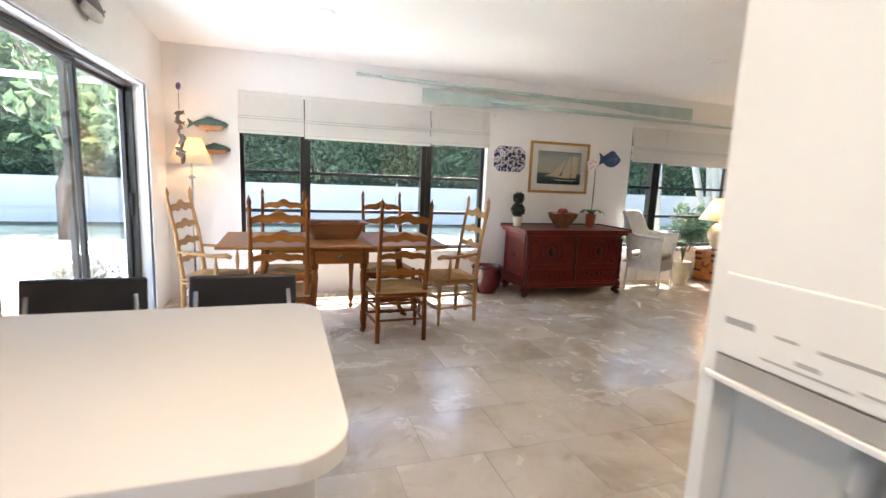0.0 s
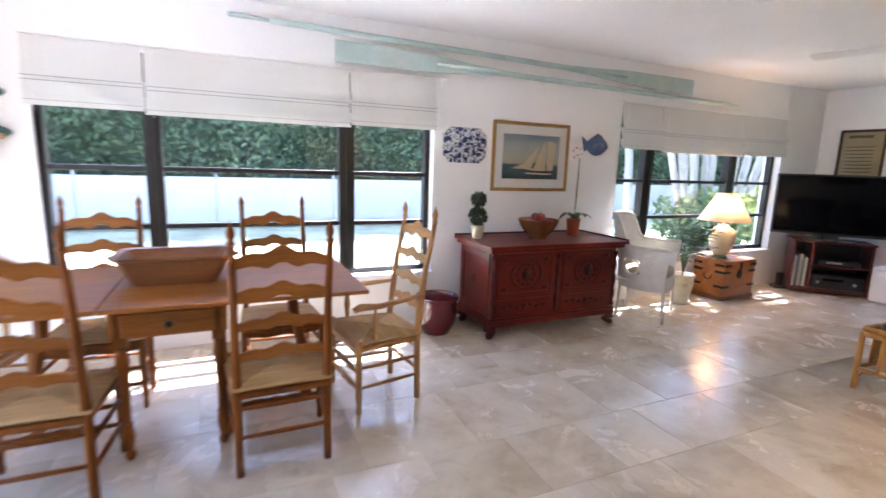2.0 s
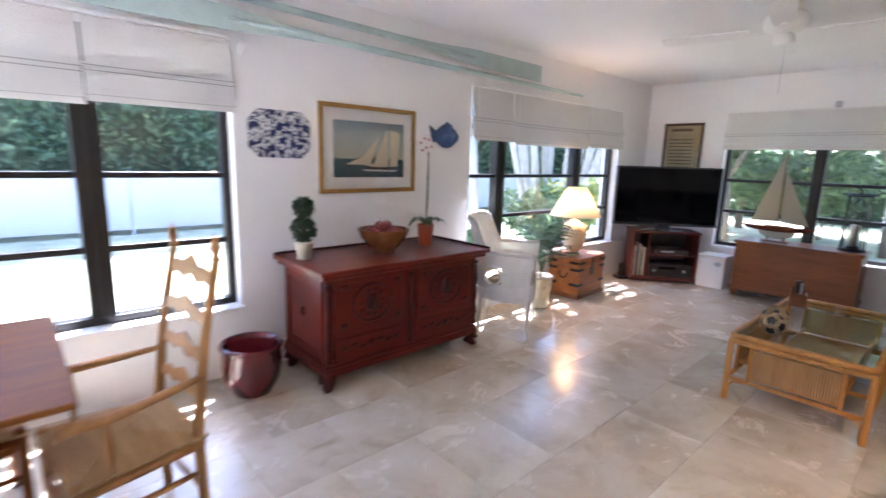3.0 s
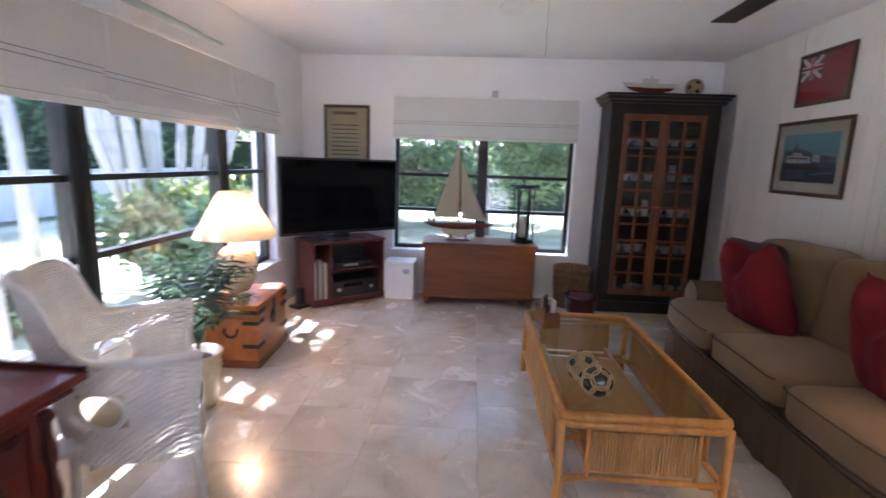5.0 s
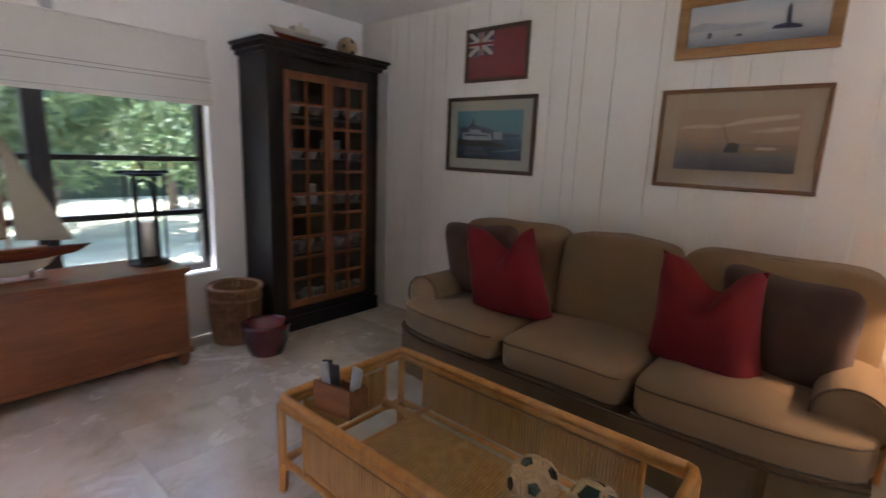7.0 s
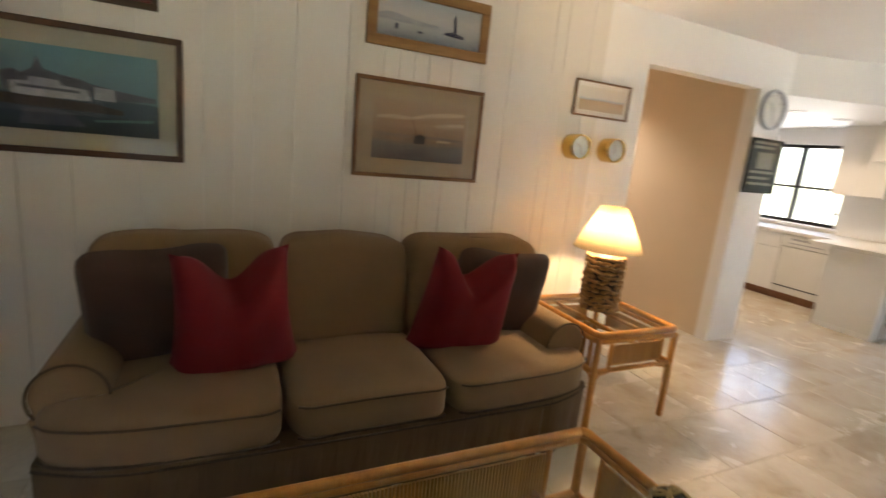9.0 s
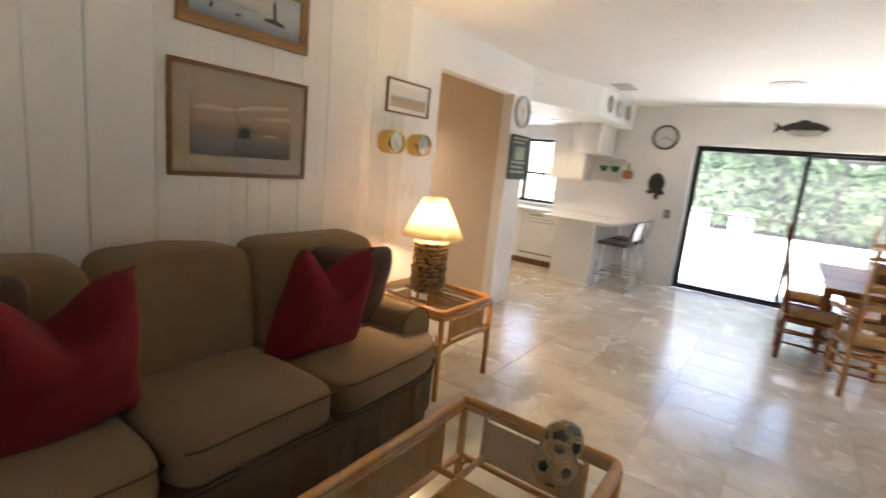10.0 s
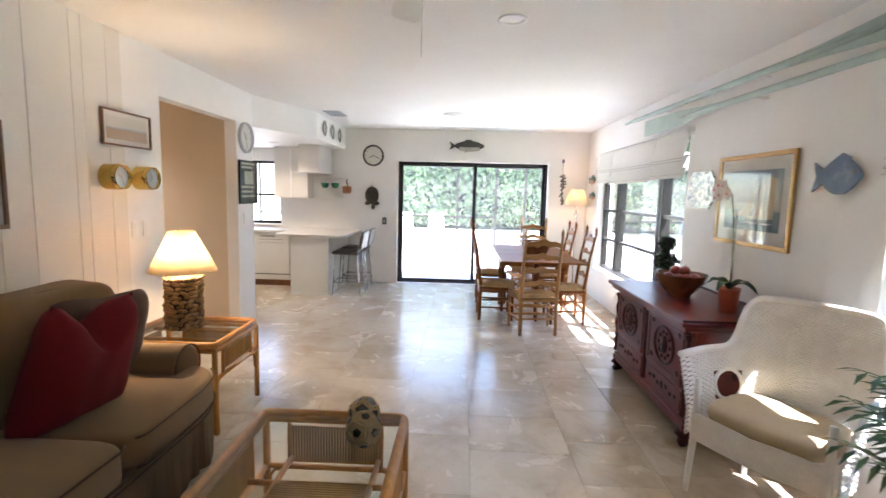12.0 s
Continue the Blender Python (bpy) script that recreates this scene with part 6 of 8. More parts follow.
def sofa():
    s = thing("sofa", "khaki three-seat rolled-arm sofa with a pleated skirt", "sofa", pose(0, 0, 0))
    x0, x1 = 5.30, 7.77
    xc = (x0 + x1) / 2

    def bow(x):
        """The front runs back in a curve towards both ends."""
        d = max(0.0, abs(x - xc) - 0.82) / ((x1 - x0) / 2 - 0.82)
        return -0.13 * d * d

    part("base", boxes((x0 + 0.06, 0.10, 0.13, x1 - 0.06, 0.82, 0.30), bevel=0.03), M_SOFA, s)
    bm = bmesh.new()
    outline = [(x0 + 0.03, 0.10), (x0 + 0.03, 0.985), (x1 - 0.03, 0.985), (x1 - 0.03, 0.10)]
    pts = []
    for (ax, ay), (bx, by) in zip(outline, outline[1:]):
        m = int(math.hypot(bx - ax, by - ay) / 0.03)
        for i in range(m):
            pts.append((ax + (bx - ax) * i / m, ay + (by - ay) * i / m))
    pts.append(outline[-1])
    rows = []
    for z, k in ((0.315, 0.0), (0.311, 0.0), (0.27, 0.002), (0.15, 0.007), (0.017, 0.013), (0.012, 0.013)):
        row = []
        for i, (x, y) in enumerate(pts):
            wob = k * math.sin(i * 0.55) + 0.4 * k * math.sin(i * 1.7)
            front = abs(y - 0.985) < 1e-6
            nx, ny = (0, 1) if front else ((-1, 0) if x < 6 else (1, 0))
            pleat = -0.02 if min(abs(x - 5.66), abs(x - 6.19), abs(x - 6.91)) < 0.012 and z < 0.28 and ny else 0
            yy = y + bow(x) * (y - 0.1) / 0.885
            row.append(bm.verts.new((x + nx * (wob + pleat), yy + ny * (wob + pleat), z)))
        rows.append(row)
    for a, b in zip(rows, rows[1:]):
        for i in range(len(pts) - 1):
            bm.faces.new((a[i], a[i + 1], b[i + 1], b[i]))
    bmesh.ops.solidify(bm, geom=bm.faces[:], thickness=0.006)
    part("skirt", bm, M_SOFA, s)
    welt = [(x0 + 0.03 + (x1 - x0 - 0.06) * i / 60, 0) for i in range(61)]
    part("skirt_welt", tube(bmesh.new(), [(x, 0.989 + bow(x), 0.298) for x, _ in welt], 0.005, 6), M_PIPING, s)
    bm = bmesh.new()
    pad(bm, x0 + 0.06, 0.06, 0.20, x1 - 0.06, 0.30, 0.84, 0.0, power=0.22)
    part("back_frame", bm, M_SOFA, s, smooth=True)
    for sx, xa in ((1, x0), (-1, x1 - 0.25)):
        bm = bmesh.new()
        cx = xa + 0.125
        prof = [(cx + 0.125 * math.cos(a), 0.51 + 0.125 * math.sin(a)) for a in [math.radians(-35 + 250 * i / 20) for i in range(21)]]
        prof = [(cx + 0.085, 0.20)] + prof + [(cx - 0.085, 0.20)]
        plate(bm, prof, 0.72, pose(0, 0.06, 0))
        bmesh.ops.bevel(bm, geom=[e for e in bm.edges if abs(e.verts[0].co.y - e.verts[1].co.y) < 1e-5], offset=0.02, segments=3, affect="EDGES", profile=0.5)
        a = part("arm", bm, M_SOFA, s, smooth=True)
        loop = [(x, 0.783, z) for x, z in prof[1:-1]]
        part("piping", tube(bmesh.new(), loop, 0.005, 6), M_PIPING, a)
    # three seat cushions, the outer two run round in front of the arms
    for k, (a, b) in enumerate(((x0 + 0.02, 6.19), (6.20, 6.905), (6.915, x1 - 0.02))):
        bm = bmesh.new()
        pad(bm, a, 0.22, 0.30, b, 1.0, 0.49, 0.025, lumps=0.012, seed=k)
        for v in bm.verts:
            w = max(0.0, (v.co.y - 0.5) / 0.5)
            if k == 0 and v.co.y < 0.80 and v.co.x < x0 + 0.24:
                v.co.x = x0 + 0.24 + (v.co.x - x0 - 0.24) * 0.1
            if k == 2 and v.co.y < 0.80 and v.co.x > x1 - 0.24:
                v.co.x = x1 - 0.24 + (v.co.x - x1 + 0.24) * 0.1
            v.co.y += bow(v.co.x) * w
        c = part("seat_cushion", bm, M_SOFA, s, smooth=True)
        for z in (0.468, 0.332):
            run = [(a + 0.03 + (b - a - 0.06) * i / 24) for i in range(25)]
            line = []
            for x in run:
                e = min(x - a, b - x)
                line.append((x, 0.999 - 0.05 * max(0.0, 1 - e / 0.09) ** 2 + bow(x), z + 0.004 * math.sin(x * 7)))
            part("piping", tube(bmesh.new(), line, 0.005, 6), M_PIPING, c, smooth=True)
    for k, (a, b) in enumerate(((x0 + 0.04, 6.205), (6.215, 6.885), (6.895, x1 - 0.08))):
        bm = bmesh.new()
        pad(bm, a, 0.14, 0.44, b, 0.42, 1.0, 0.012, power=0.30, lumps=0.014, seed=5 + k)
        for v in bm.verts:
            v.co.y -= (v.co.z - 0.45) * 0.16
        c = part("back_cushion", bm, M_SOFA, s, smooth=True)
        arc = [(a + 0.012, 0.60), (a + 0.015, 0.84), (a + 0.045, 0.95), (a + 0.11, 0.988), ((a + b) / 2, 1.002), (b - 0.11, 0.988), (b - 0.045, 0.95), (b - 0.015, 0.84), (b - 0.012, 0.60)]
        part("piping", tube(bmesh.new(), [(x, 0.345 - (z - 0.45) * 0.16, z) for x, z in arc], 0.0055, 6), M_PIPING, c, smooth=True)


sofa()


def pillow(name, label, m, wide, size, thick, material, dent=0.0, group="sofa pillows", seed=0, pinch=0.10, taper=0.0, soft_corner=0.0):
    """A square pillow with pointed corners; dent pushes in the middle of its top edge."""
    bm = bmesh.new()
    n = 18
    top, bot = {}, {}
    for i in range(n + 1):
        for j in range(n + 1):
            u, v = -1 + 2 * i / n, -1 + 2 * j / n
            pin = 1 - pinch * (1 - abs(u) ** 2) * abs(v) ** 3
            pin2 = 1 - pinch * (1 - abs(v) ** 2) * abs(u) ** 3
            x, z = u * pin2 * wide / 2, v * pin * size / 2
            d = dent * math.exp(-(u / 0.42) ** 2) * max(0.0, (v + 0.15) / 1.15) ** 1.5
            z -= d * size
            x *= 1 - taper * (v + 1) / 2
            x *= 1 - soft_corner * u ** 6 * v ** 6
            z *= 1 - soft_corner * u ** 6 * v ** 6
            t = thick / 2 * max(0.0, (1 - u ** 4) * (1 - v ** 4)) ** 0.55
            t *= 1 + 0.10 * noise.noise(Vector((u * 2.2 + seed, v * 2.2, seed)))
            top[i, j] = bm.verts.new((x, -t + 0.010 * noise.noise(Vector((u * 3, v * 3, seed + 7.0))), z))
            bot[i, j] = top[i, j] if i in (0, n) or j in (0, n) else bm.verts.new((x, t * 0.8, z))
    for i in range(n):
        for j in range(n):
            bm.faces.new((top[i, j], top[i + 1, j], top[i + 1, j + 1], top[i, j + 1]))
            bm.faces.new((bot[i, j], bot[i, j + 1], bot[i + 1, j + 1], bot[i + 1, j]))
    return solid(name, bm, material, label, "pillow", group, True, m)


# front of a pillow is its -y side, so each is turned about to face the room
pillow("throw_pillow", "crimson square throw pillow dented at the top", pose(5.985, 0.60, 0.735, 17, 3, 174), 0.56, 0.62, 0.30, M_REDCLOTH, 0.30, seed=1, taper=0.22)
pillow("throw_pillow", "crimson square throw pillow dented at the top", pose(7.10, 0.62, 0.745, 17, -4, 186), 0.56, 0.62, 0.30, M_REDCLOTH, 0.28, seed=2, taper=0.22)
pillow("throw_pillow", "dark brown suede pillow leaning on the sofa arm", pose(5.70, 0.45, 0.72, 14, 3, 168), 0.56, 0.56, 0.22, M_BROWNCLOTH, 0.03, seed=3, pinch=0.03, soft_corner=0.10)
pillow("throw_pillow", "dark brown suede pillow leaning on the sofa arm", pose(7.39, 0.45, 0.74, 14, -3, 190), 0.56, 0.56, 0.22, M_BROWNCLOTH, 0.02, seed=4, pinch=0.03, soft_corner=0.10)

M_RATTAN = wood("honey_rattan", (0.36, 0.145, 0.028), (0.60, 0.29, 0.070), 0.35, "Z", 9, 0.15)
M_REED = wood("split_reed", (0.34, 0.17, 0.055), (0.54, 0.31, 0.11), 0.42, "Z", 12, 0.2)


def reed_panel(name, parent, p0, p1, z0, z1, material=None, pitch=0.014):
    """Upright split reeds between two points in plan."""
    a, b = Vector((*p0, 0)), Vector((*p1, 0))
    ln = (b - a).length
    n = int(ln / pitch)
    bm = bmesh.new()
    for i in range(n):
        p = a + (b - a) * ((i + 0.5) / n)
        tube(bm, [(p.x, p.y, z0), (p.x, p.y, z1)], pitch * 0.47, 6)
    o = part(name, bm, material or M_REED, parent)
    o["kind"] = "stuff"
    return o


def rattan_table(name, label, x0, y0, x1, y1, h, long_panel):
    t = thing(name, label, "table", pose(0, 0, 0))
    r = 0.019
    for x, y in ((x0 + r, y0 + r), (x1 - r, y0 + r), (x0 + r, y1 - r), (x1 - r, y1 - r)):
        part("leg", lathe(bmesh.new(), [(0.017, 0), (0.020, 0.01), (0.018, 0.15), (0.020, 0.16), (0.018, 0.17), (0.018, h - 0.045)], 12, (x, y, 0)), M_RATTAN, t, smooth=True)
    for i in range(2):
        z = h - 0.02 - i * 0.034
        rr = 0.020 - 0.003 * i
        loop = [(x0 + r + 0.03, y0 + rr), (x1 - r - 0.03, y0 + rr)], [(x1 - rr, y0 + r + 0.03), (x1 - rr, y1 - r - 0.03)], [(x1 - r - 0.03, y1 - rr), (x0 + r + 0.03, y1 - rr)], [(x0 + rr, y1 - r - 0.03), (x0 + rr, y0 + r + 0.03)]
        pts = []
        for k, seg_ in enumerate(loop):
            pts += [(*seg_[0], z), (*seg_[1], z)]
            c = [(x1 - rr - 0.008, y0 + rr + 0.008), (x1 - rr - 0.008, y1 - rr - 0.008), (x0 + rr + 0.008, y1 - rr - 0.008), (x0 + rr + 0.008, y0 + rr + 0.008)][k]
            pts.append((*c, z))
        pts.append(pts[0])
        part("top_rail", tube(bmesh.new(), pts, rr, 10), M_RATTAN, t, smooth=True)
    zl = 0.15 if long_panel else 0.36
    for a, b in (((x0 + r, y0 + r), (x1 - r, y0 + r)), ((x0 + r, y1 - r), (x1 - r, y1 - r)), ((x0 + r, y0 + r), (x0 + r, y1 - r)), ((x1 - r, y0 + r), (x1 - r, y1 - r))):
        part("lower_rail", tube(bmesh.new(), [(*a, zl), (*b, zl)], 0.014, 10), M_RATTAN, t, smooth=True)
        # panel of reeds in the middle of each side, with its own uprights
        d = Vector((b[0] - a[0], b[1] - a[1], 0))
        ln = d.length
        u0, u1 = (0.17, 0.83) if ln < 1.0 else (0.12, 0.88)
        p, q = Vector((*a, 0)) + d * u0, Vector((*a, 0)) + d * u1
        for e in (p, q):
            part("upright", tube(bmesh.new(), [(e.x, e.y, zl + 0.01), (e.x, e.y, h - 0.07)], 0.012, 8), M_RATTAN, t, smooth=True)
        reed_panel("reed_panel", t, (p.x, p.y), (q.x, q.y), zl + 0.035, h - 0.085)
        part("panel_rail", tube(bmesh.new(), [(p.x, p.y, zl + 0.034), (q.x, q.y, zl + 0.034)], 0.007, 8), M_RATTAN, t)
        # bent brackets under the rail
        dn = d.normalized()
        for e, s in ((Vector((*a, 0)), 1), (Vector((*b, 0)), -1)):
            part("bracket", tube(bmesh.new(), [tuple(e + Vector((0, 0, zl - 0.13)) + dn * s * 0.016), tuple(e + dn * s * 0.018 + Vector((0, 0, zl - 0.05))), tuple(e + dn * s * 0.04 + Vector((0, 0, zl - 0.02))), tuple(e + dn * s * 0.10 + Vector((0, 0, zl - 0.013)))], 0.008, 8), M_RATTAN, t, smooth=True)
    part("glass_top", boxes((x0 + 0.030, y0 + 0.030, h - 0.012, x1 - 0.030, y1 - 0.030, h - 0.004), bevel=0.002), M_SCREENGLASS, t, "clear glass top")
    if long_panel:
        # woven shelf below the glass
        bm = bmesh.new()
        n = int((x1 - x0 - 0.50) / 0.016)
        for i in range(n):
            x = x0 + 0.25 + i * 0.016
            tube(bm, [(x, y0 + 0.16, 0.215), (x, y1 - 0.16, 0.215)], 0.0075, 6)
        sh = part("reed_shelf", bm, M_REED, t)
        sh["kind"] = "stuff"
        for y in (y0 + 0.15, y1 - 0.15):
            part("shelf_rail", tube(bmesh.new(), [(x0 + 0.02, y, 0.20), (x1 - 0.02, y, 0.20)], 0.014, 8), M_RATTAN, t, smooth=True)
        for x in (x0 + 0.24, x1 - 0.24):
            part("shelf_rail", tube(bmesh.new(), [(x, y0 + 0.02, 0.20), (x, y1 - 0.02, 0.20)], 0.014, 8), M_RATTAN, t, smooth=True)
    else:
        for x in (x0 + (x1 - x0) * k for k in (0.33, 0.66)):
            part("top_slat", tube(bmesh.new(), [(x, y0 + 0.04, h - 0.05), (x, y1 - 0.04, h - 0.05)], 0.012, 8), M_RATTAN, t, smooth=True)
    return t


rattan_table("coffee_table", "honey rattan coffee table with a glass top", 5.785, 1.38, 7.235, 2.12, 0.455, True)
rattan_table("end_table", "honey rattan end table with a glass top", 4.64, 0.17, 5.275, 0.87, 0.595, False)

M_CHIP = wood("driftwood_chips", (0.12, 0.065, 0.028), (0.40, 0.25, 0.12), 0.6, "Z", 10, 0.0, 0.3)
dl = thing("table_lamp", "lamp of stacked driftwood chips with a cream shade, lit", "lamp", pose(4.95, 0.49, 0.596), "table lamps")
rng = random.Random(21)
# Core coloured dark so the gaps between chips look shaded.
part("core", lathe(bmesh.new(), [(0.098, 0), (0.10, 0.02), (0.10, 0.345), (0.07, 0.36)], 24), M_HULLGAPDARK, dl)
bm = bmesh.new()
for rrow in range(12):
    z = 0.016 + rrow * 0.0295
    m_ = 13
    for k in range(m_):
        a = (k + 0.5 * (rrow % 2) + rng.uniform(-0.2, 0.2)) * 2 * math.pi / m_
        rad = 0.108 + rng.uniform(-0.005, 0.008)
        tmp = bmesh.new()
        blob(tmp, 0, 0, 0, 0.029 * rng.uniform(0.8, 1.15), 0.014, 0.0125, 8, 6, 0.75)
        tmp.transform(pose(rad * math.cos(a), rad * math.sin(a), z, rng.uniform(-14, 14), rng.uniform(-26, 26), math.degrees(a) + 90 + rng.uniform(-20, 20)))
        me_ = bpy.data.meshes.new("chip_tmp")
        tmp.to_mesh(me_)
        tmp.free()
        bm.from_mesh(me_)
        bpy.data.meshes.remove(me_)
o = part("driftwood_base", bm, M_CHIP, dl, "stacked brown driftwood chips")
o["kind"] = "stuff"
part("neck", lathe(bmesh.new(), [(0.015, 0.36), (0.015, 0.39), (0.009, 0.41), (0.009, 0.60)], 12), M_BRASS, dl, smooth=True)
part("shade", shade_mesh(0.212, 0.08, 0.39, 0.655), M_SHADE, dl, "cream cloth shade", True)
for k in range(4):
    a = math.pi / 4 + k * math.pi / 2
    part("shade_rib", tube(bmesh.new(), [(0.207 * math.cos(a), 0.207 * math.sin(a), 0.392), (0.0755 * math.cos(a), 0.0755 * math.sin(a), 0.653)], 0.003, 5), M_BRASS, dl)
bulb("end_lamp_light", 4.95, 0.49, 1.12, 4.0, (1.0, 0.70, 0.36), 0.035)

# things on the coffee table
M_FLOATGLASS = mat("green_float_glass", (0.010, 0.028, 0.018), 0.08, var=0.3, scale=8, coat=0.5, bump=0.0)
M_ROPE = mat("hemp_net", (0.40, 0.28, 0.15), 0.85, var=0.2, scale=30, fine=150, bump=0.5)


def net_ball(name, label, m, r, plates):
    b = thing(name, label, "ornament", m, "net balls")
    part("core", blob(bmesh.new(), 0, 0, 0, r, r, r, 28, 16), M_ROPE if plates else M_FLOATGLASS, b, smooth=True)
    phi = (1 + 5 ** 0.5) / 2
    dirs = [Vector(v).normalized() for v in ((0, 1, phi), (0, 1, -phi), (0, -1, phi), (0, -1, -phi), (1, phi, 0), (1, -phi, 0), (-1, phi, 0), (-1, -phi, 0), (phi, 0, 1), (phi, 0, -1), (-phi, 0, 1), (-phi, 0, -1))]
    for d in dirs:
        if plates:
            q = d.to_track_quat("Z", "Y").to_matrix().to_4x4()
            p = part("green_patch", lathe(bmesh.new(), [(0.020, 0), (0.019, 0.004), (0.010, 0.006)], 5), M_FLOATGLASS, b)
            p.matrix_basis = Matrix.Translation(d * (r - 0.0005)) @ q
        s = d.orthogonal().normalized()
        c = d.cross(s)
        pts = [tuple(d * r * 0.80 + (s * math.cos(i * math.pi / 8) + c * math.sin(i * math.pi / 8)) * r * 0.63) for i in range(17)]
        part("net_ring", tube(bmesh.new(), pts, 0.0055, 6), M_ROPE, b)


CT = 0.4515
net_ball("net_ball", "woven hemp ball with dark green patches on the glass table", pose(6.12, 1.955, CT + 0.077, 20, 15, 0), 0.072, True)
net_ball("glass_float", "green glass float in a hemp net on the glass table", pose(5.955, 1.925, CT + 0.075), 0.068, False)
cad = thing("remote_caddy", "small brown wooden box holding remote controls", "box", pose(6.95, 2.00, CT, 0, 0, 12))
part("box", boxes((-0.09, -0.055, 0, 0.09, -0.045, 0.09), (-0.09, 0.045, 0, 0.09, 0.055, 0.12), (-0.09, -0.0449, 0, -0.08, 0.0449, 0.105), (0.08, -0.0449, 0, 0.09, 0.0449, 0.105), (-0.0799, -0.0449, 0, 0.0799, 0.0449, 0.008), bevel=0.002), M_DARKPINE, cad)
M_BLACKPLASTIC = mat("black_plastic", (0.018, 0.018, 0.02), 0.35, var=0.15)
M_SILVERPLASTIC = mat("silver_plastic", (0.42, 0.44, 0.47), 0.35, var=0.08)
for k, (x, a, mm) in enumerate(((-0.045, -18, M_SILVERPLASTIC), (0.0, 14, M_BLACKPLASTIC), (0.045, 24, M_BLACKPLASTIC), (0.03, 30, M_SILVERPLASTIC))):
    rc = thing("remote_control", "slim remote control standing in a wooden box", "remote control", pose(6.95 + x * 0.98, 2.00 + x * 0.2 + (0.012 if k % 2 else -0.012), CT + 0.010, 0, a * 0.5, 12), "remote controls")
    part("body", boxes((-0.022, -0.008, 0, 0.022, 0.008, 0.175), bevel=0.005), mm, rc)
    for q in range(4):
        part("button_row", boxes((-0.014, -0.0095, 0.10 + 0.016 * q, 0.014, -0.0082, 0.108 + 0.016 * q)), M_BLACKPLASTIC if mm is M_SILVERPLASTIC else M_SILVERPLASTIC, rc)

# ---- television corner ----
M_SCREEN = mat("black_screen", (0.004, 0.004, 0.005), 0.06, var=0.1, bump=0.0, rough_var=0.02)
M_SCREEN.node_tree.nodes["Principled BSDF"].inputs["Specular IOR Level"].default_value = 0.2
M_REDBROWN = wood("red_brown_stand", (0.055, 0.012, 0.010), (0.13, 0.030, 0.020), 0.35, "Z", 5, 0.3)
ANG = math.degrees(math.atan2(-0.756, 0.655))
tvm = pose(8.78, 3.885, 0, 0, 0, ANG)
stand = thing("tv_stand", "dark red-brown wooden media stand across the corner", "tv stand", tvm)
w2, dep, hh = 0.40, 0.21, 0.64
part("side_panel", boxes((-w2, -dep, 0.02, -w2 + 0.022, dep, hh), bevel=0.003), M_REDBROWN, stand)
part("side_panel", boxes((w2 - 0.022, -dep, 0.02, w2, dep, hh), bevel=0.003), M_REDBROWN, stand)
part("divider", boxes((-0.205, -dep + 0.01, 0.075, -0.185, dep - 0.02, hh - 0.001)), M_REDBROWN, stand)
part("top", boxes((-w2 - 0.015, -dep - 0.015, hh + 0.001, w2 + 0.015, dep + 0.01, hh + 0.026), bevel=0.005), M_REDBROWN, stand)
part("bottom", boxes((-w2 + 0.023, -dep + 0.005, 0.03, w2 - 0.023, dep - 0.02, 0.07)), M_REDBROWN, stand)
part("back_panel", boxes((-w2 + 0.023, dep - 0.018, 0.03, w2 - 0.023, dep - 0.008, hh)), M_BLACKPLASTIC, stand)
part("shelf", boxes((-0.184, -dep + 0.02, 0.345, w2 - 0.023, dep - 0.02, 0.363)), M_REDBROWN, stand)


def on_stand(name, label, cat, x0, y0, z0, x1, y1, z1, material, bevel=0.004):
    o = solid(name, boxes((x0, y0, z0, x1, y1, z1), bevel=bevel), material, label, cat, m=tvm)
    return o


rec = on_stand("av_receiver", "black audio receiver in the media stand", "receiver", -0.16, -0.17, 0.071, 0.36, 0.15, 0.235, M_BLACKPLASTIC)
part("display", boxes((-0.05, -0.174, 0.17, 0.16, -0.1705, 0.205)), M_SCREEN, rec)
for x in (-0.10, 0.27):
    part("knob", lathe(bmesh.new(), [(0.02, 0), (0.018, 0.014)], 16), M_SILVERPLASTIC, rec).matrix_basis = pose(x, -0.1705, 0.15, 90)
ply = on_stand("disc_player", "black disc player on the media stand's shelf", "player", -0.12, -0.16, 0.364, 0.30, 0.14, 0.425, M_BLACKPLASTIC)
part("tray", boxes((-0.04, -0.1635, 0.39, 0.12, -0.1605, 0.412)), M_SILVERPLASTIC, ply)
rng = random.Random(5)
x = -0.372
BOOKM = [mat("book_cover", c, 0.6, var=0.1) for c in ((0.5, 0.5, 0.48), (0.08, 0.1, 0.12), (0.35, 0.34, 0.3), (0.05, 0.12, 0.1), (0.45, 0.42, 0.36))]
for k in range(5):
    w = rng.uniform(0.02, 0.032)
    h = rng.uniform(0.28, 0.42)
    o = on_stand("book", "tall thin book standing in the media stand", "book", x, -0.16, 0.071, x + w, 0.08, 0.071 + h, BOOKM[k], 0.002)
    o["group"] = "books in the stand"
    x += w + 0.002
tv = thing("television", "large black flat television, switched off", "television", tvm @ pose(-0.02, -0.07, hh + 0.0265))
part("stand_base", plate(bmesh.new(), ring(0, 0, 0.27, 0.13, 28), 0.014, pose(0, 0, 0.0, 90) @ Matrix.Diagonal((1, -1, 1, 1))), M_SCREEN, tv)
part("neck", boxes((-0.08, -0.02, 0.012, 0.08, 0.03, 0.09), bevel=0.006), M_BLACKPLASTIC, tv)
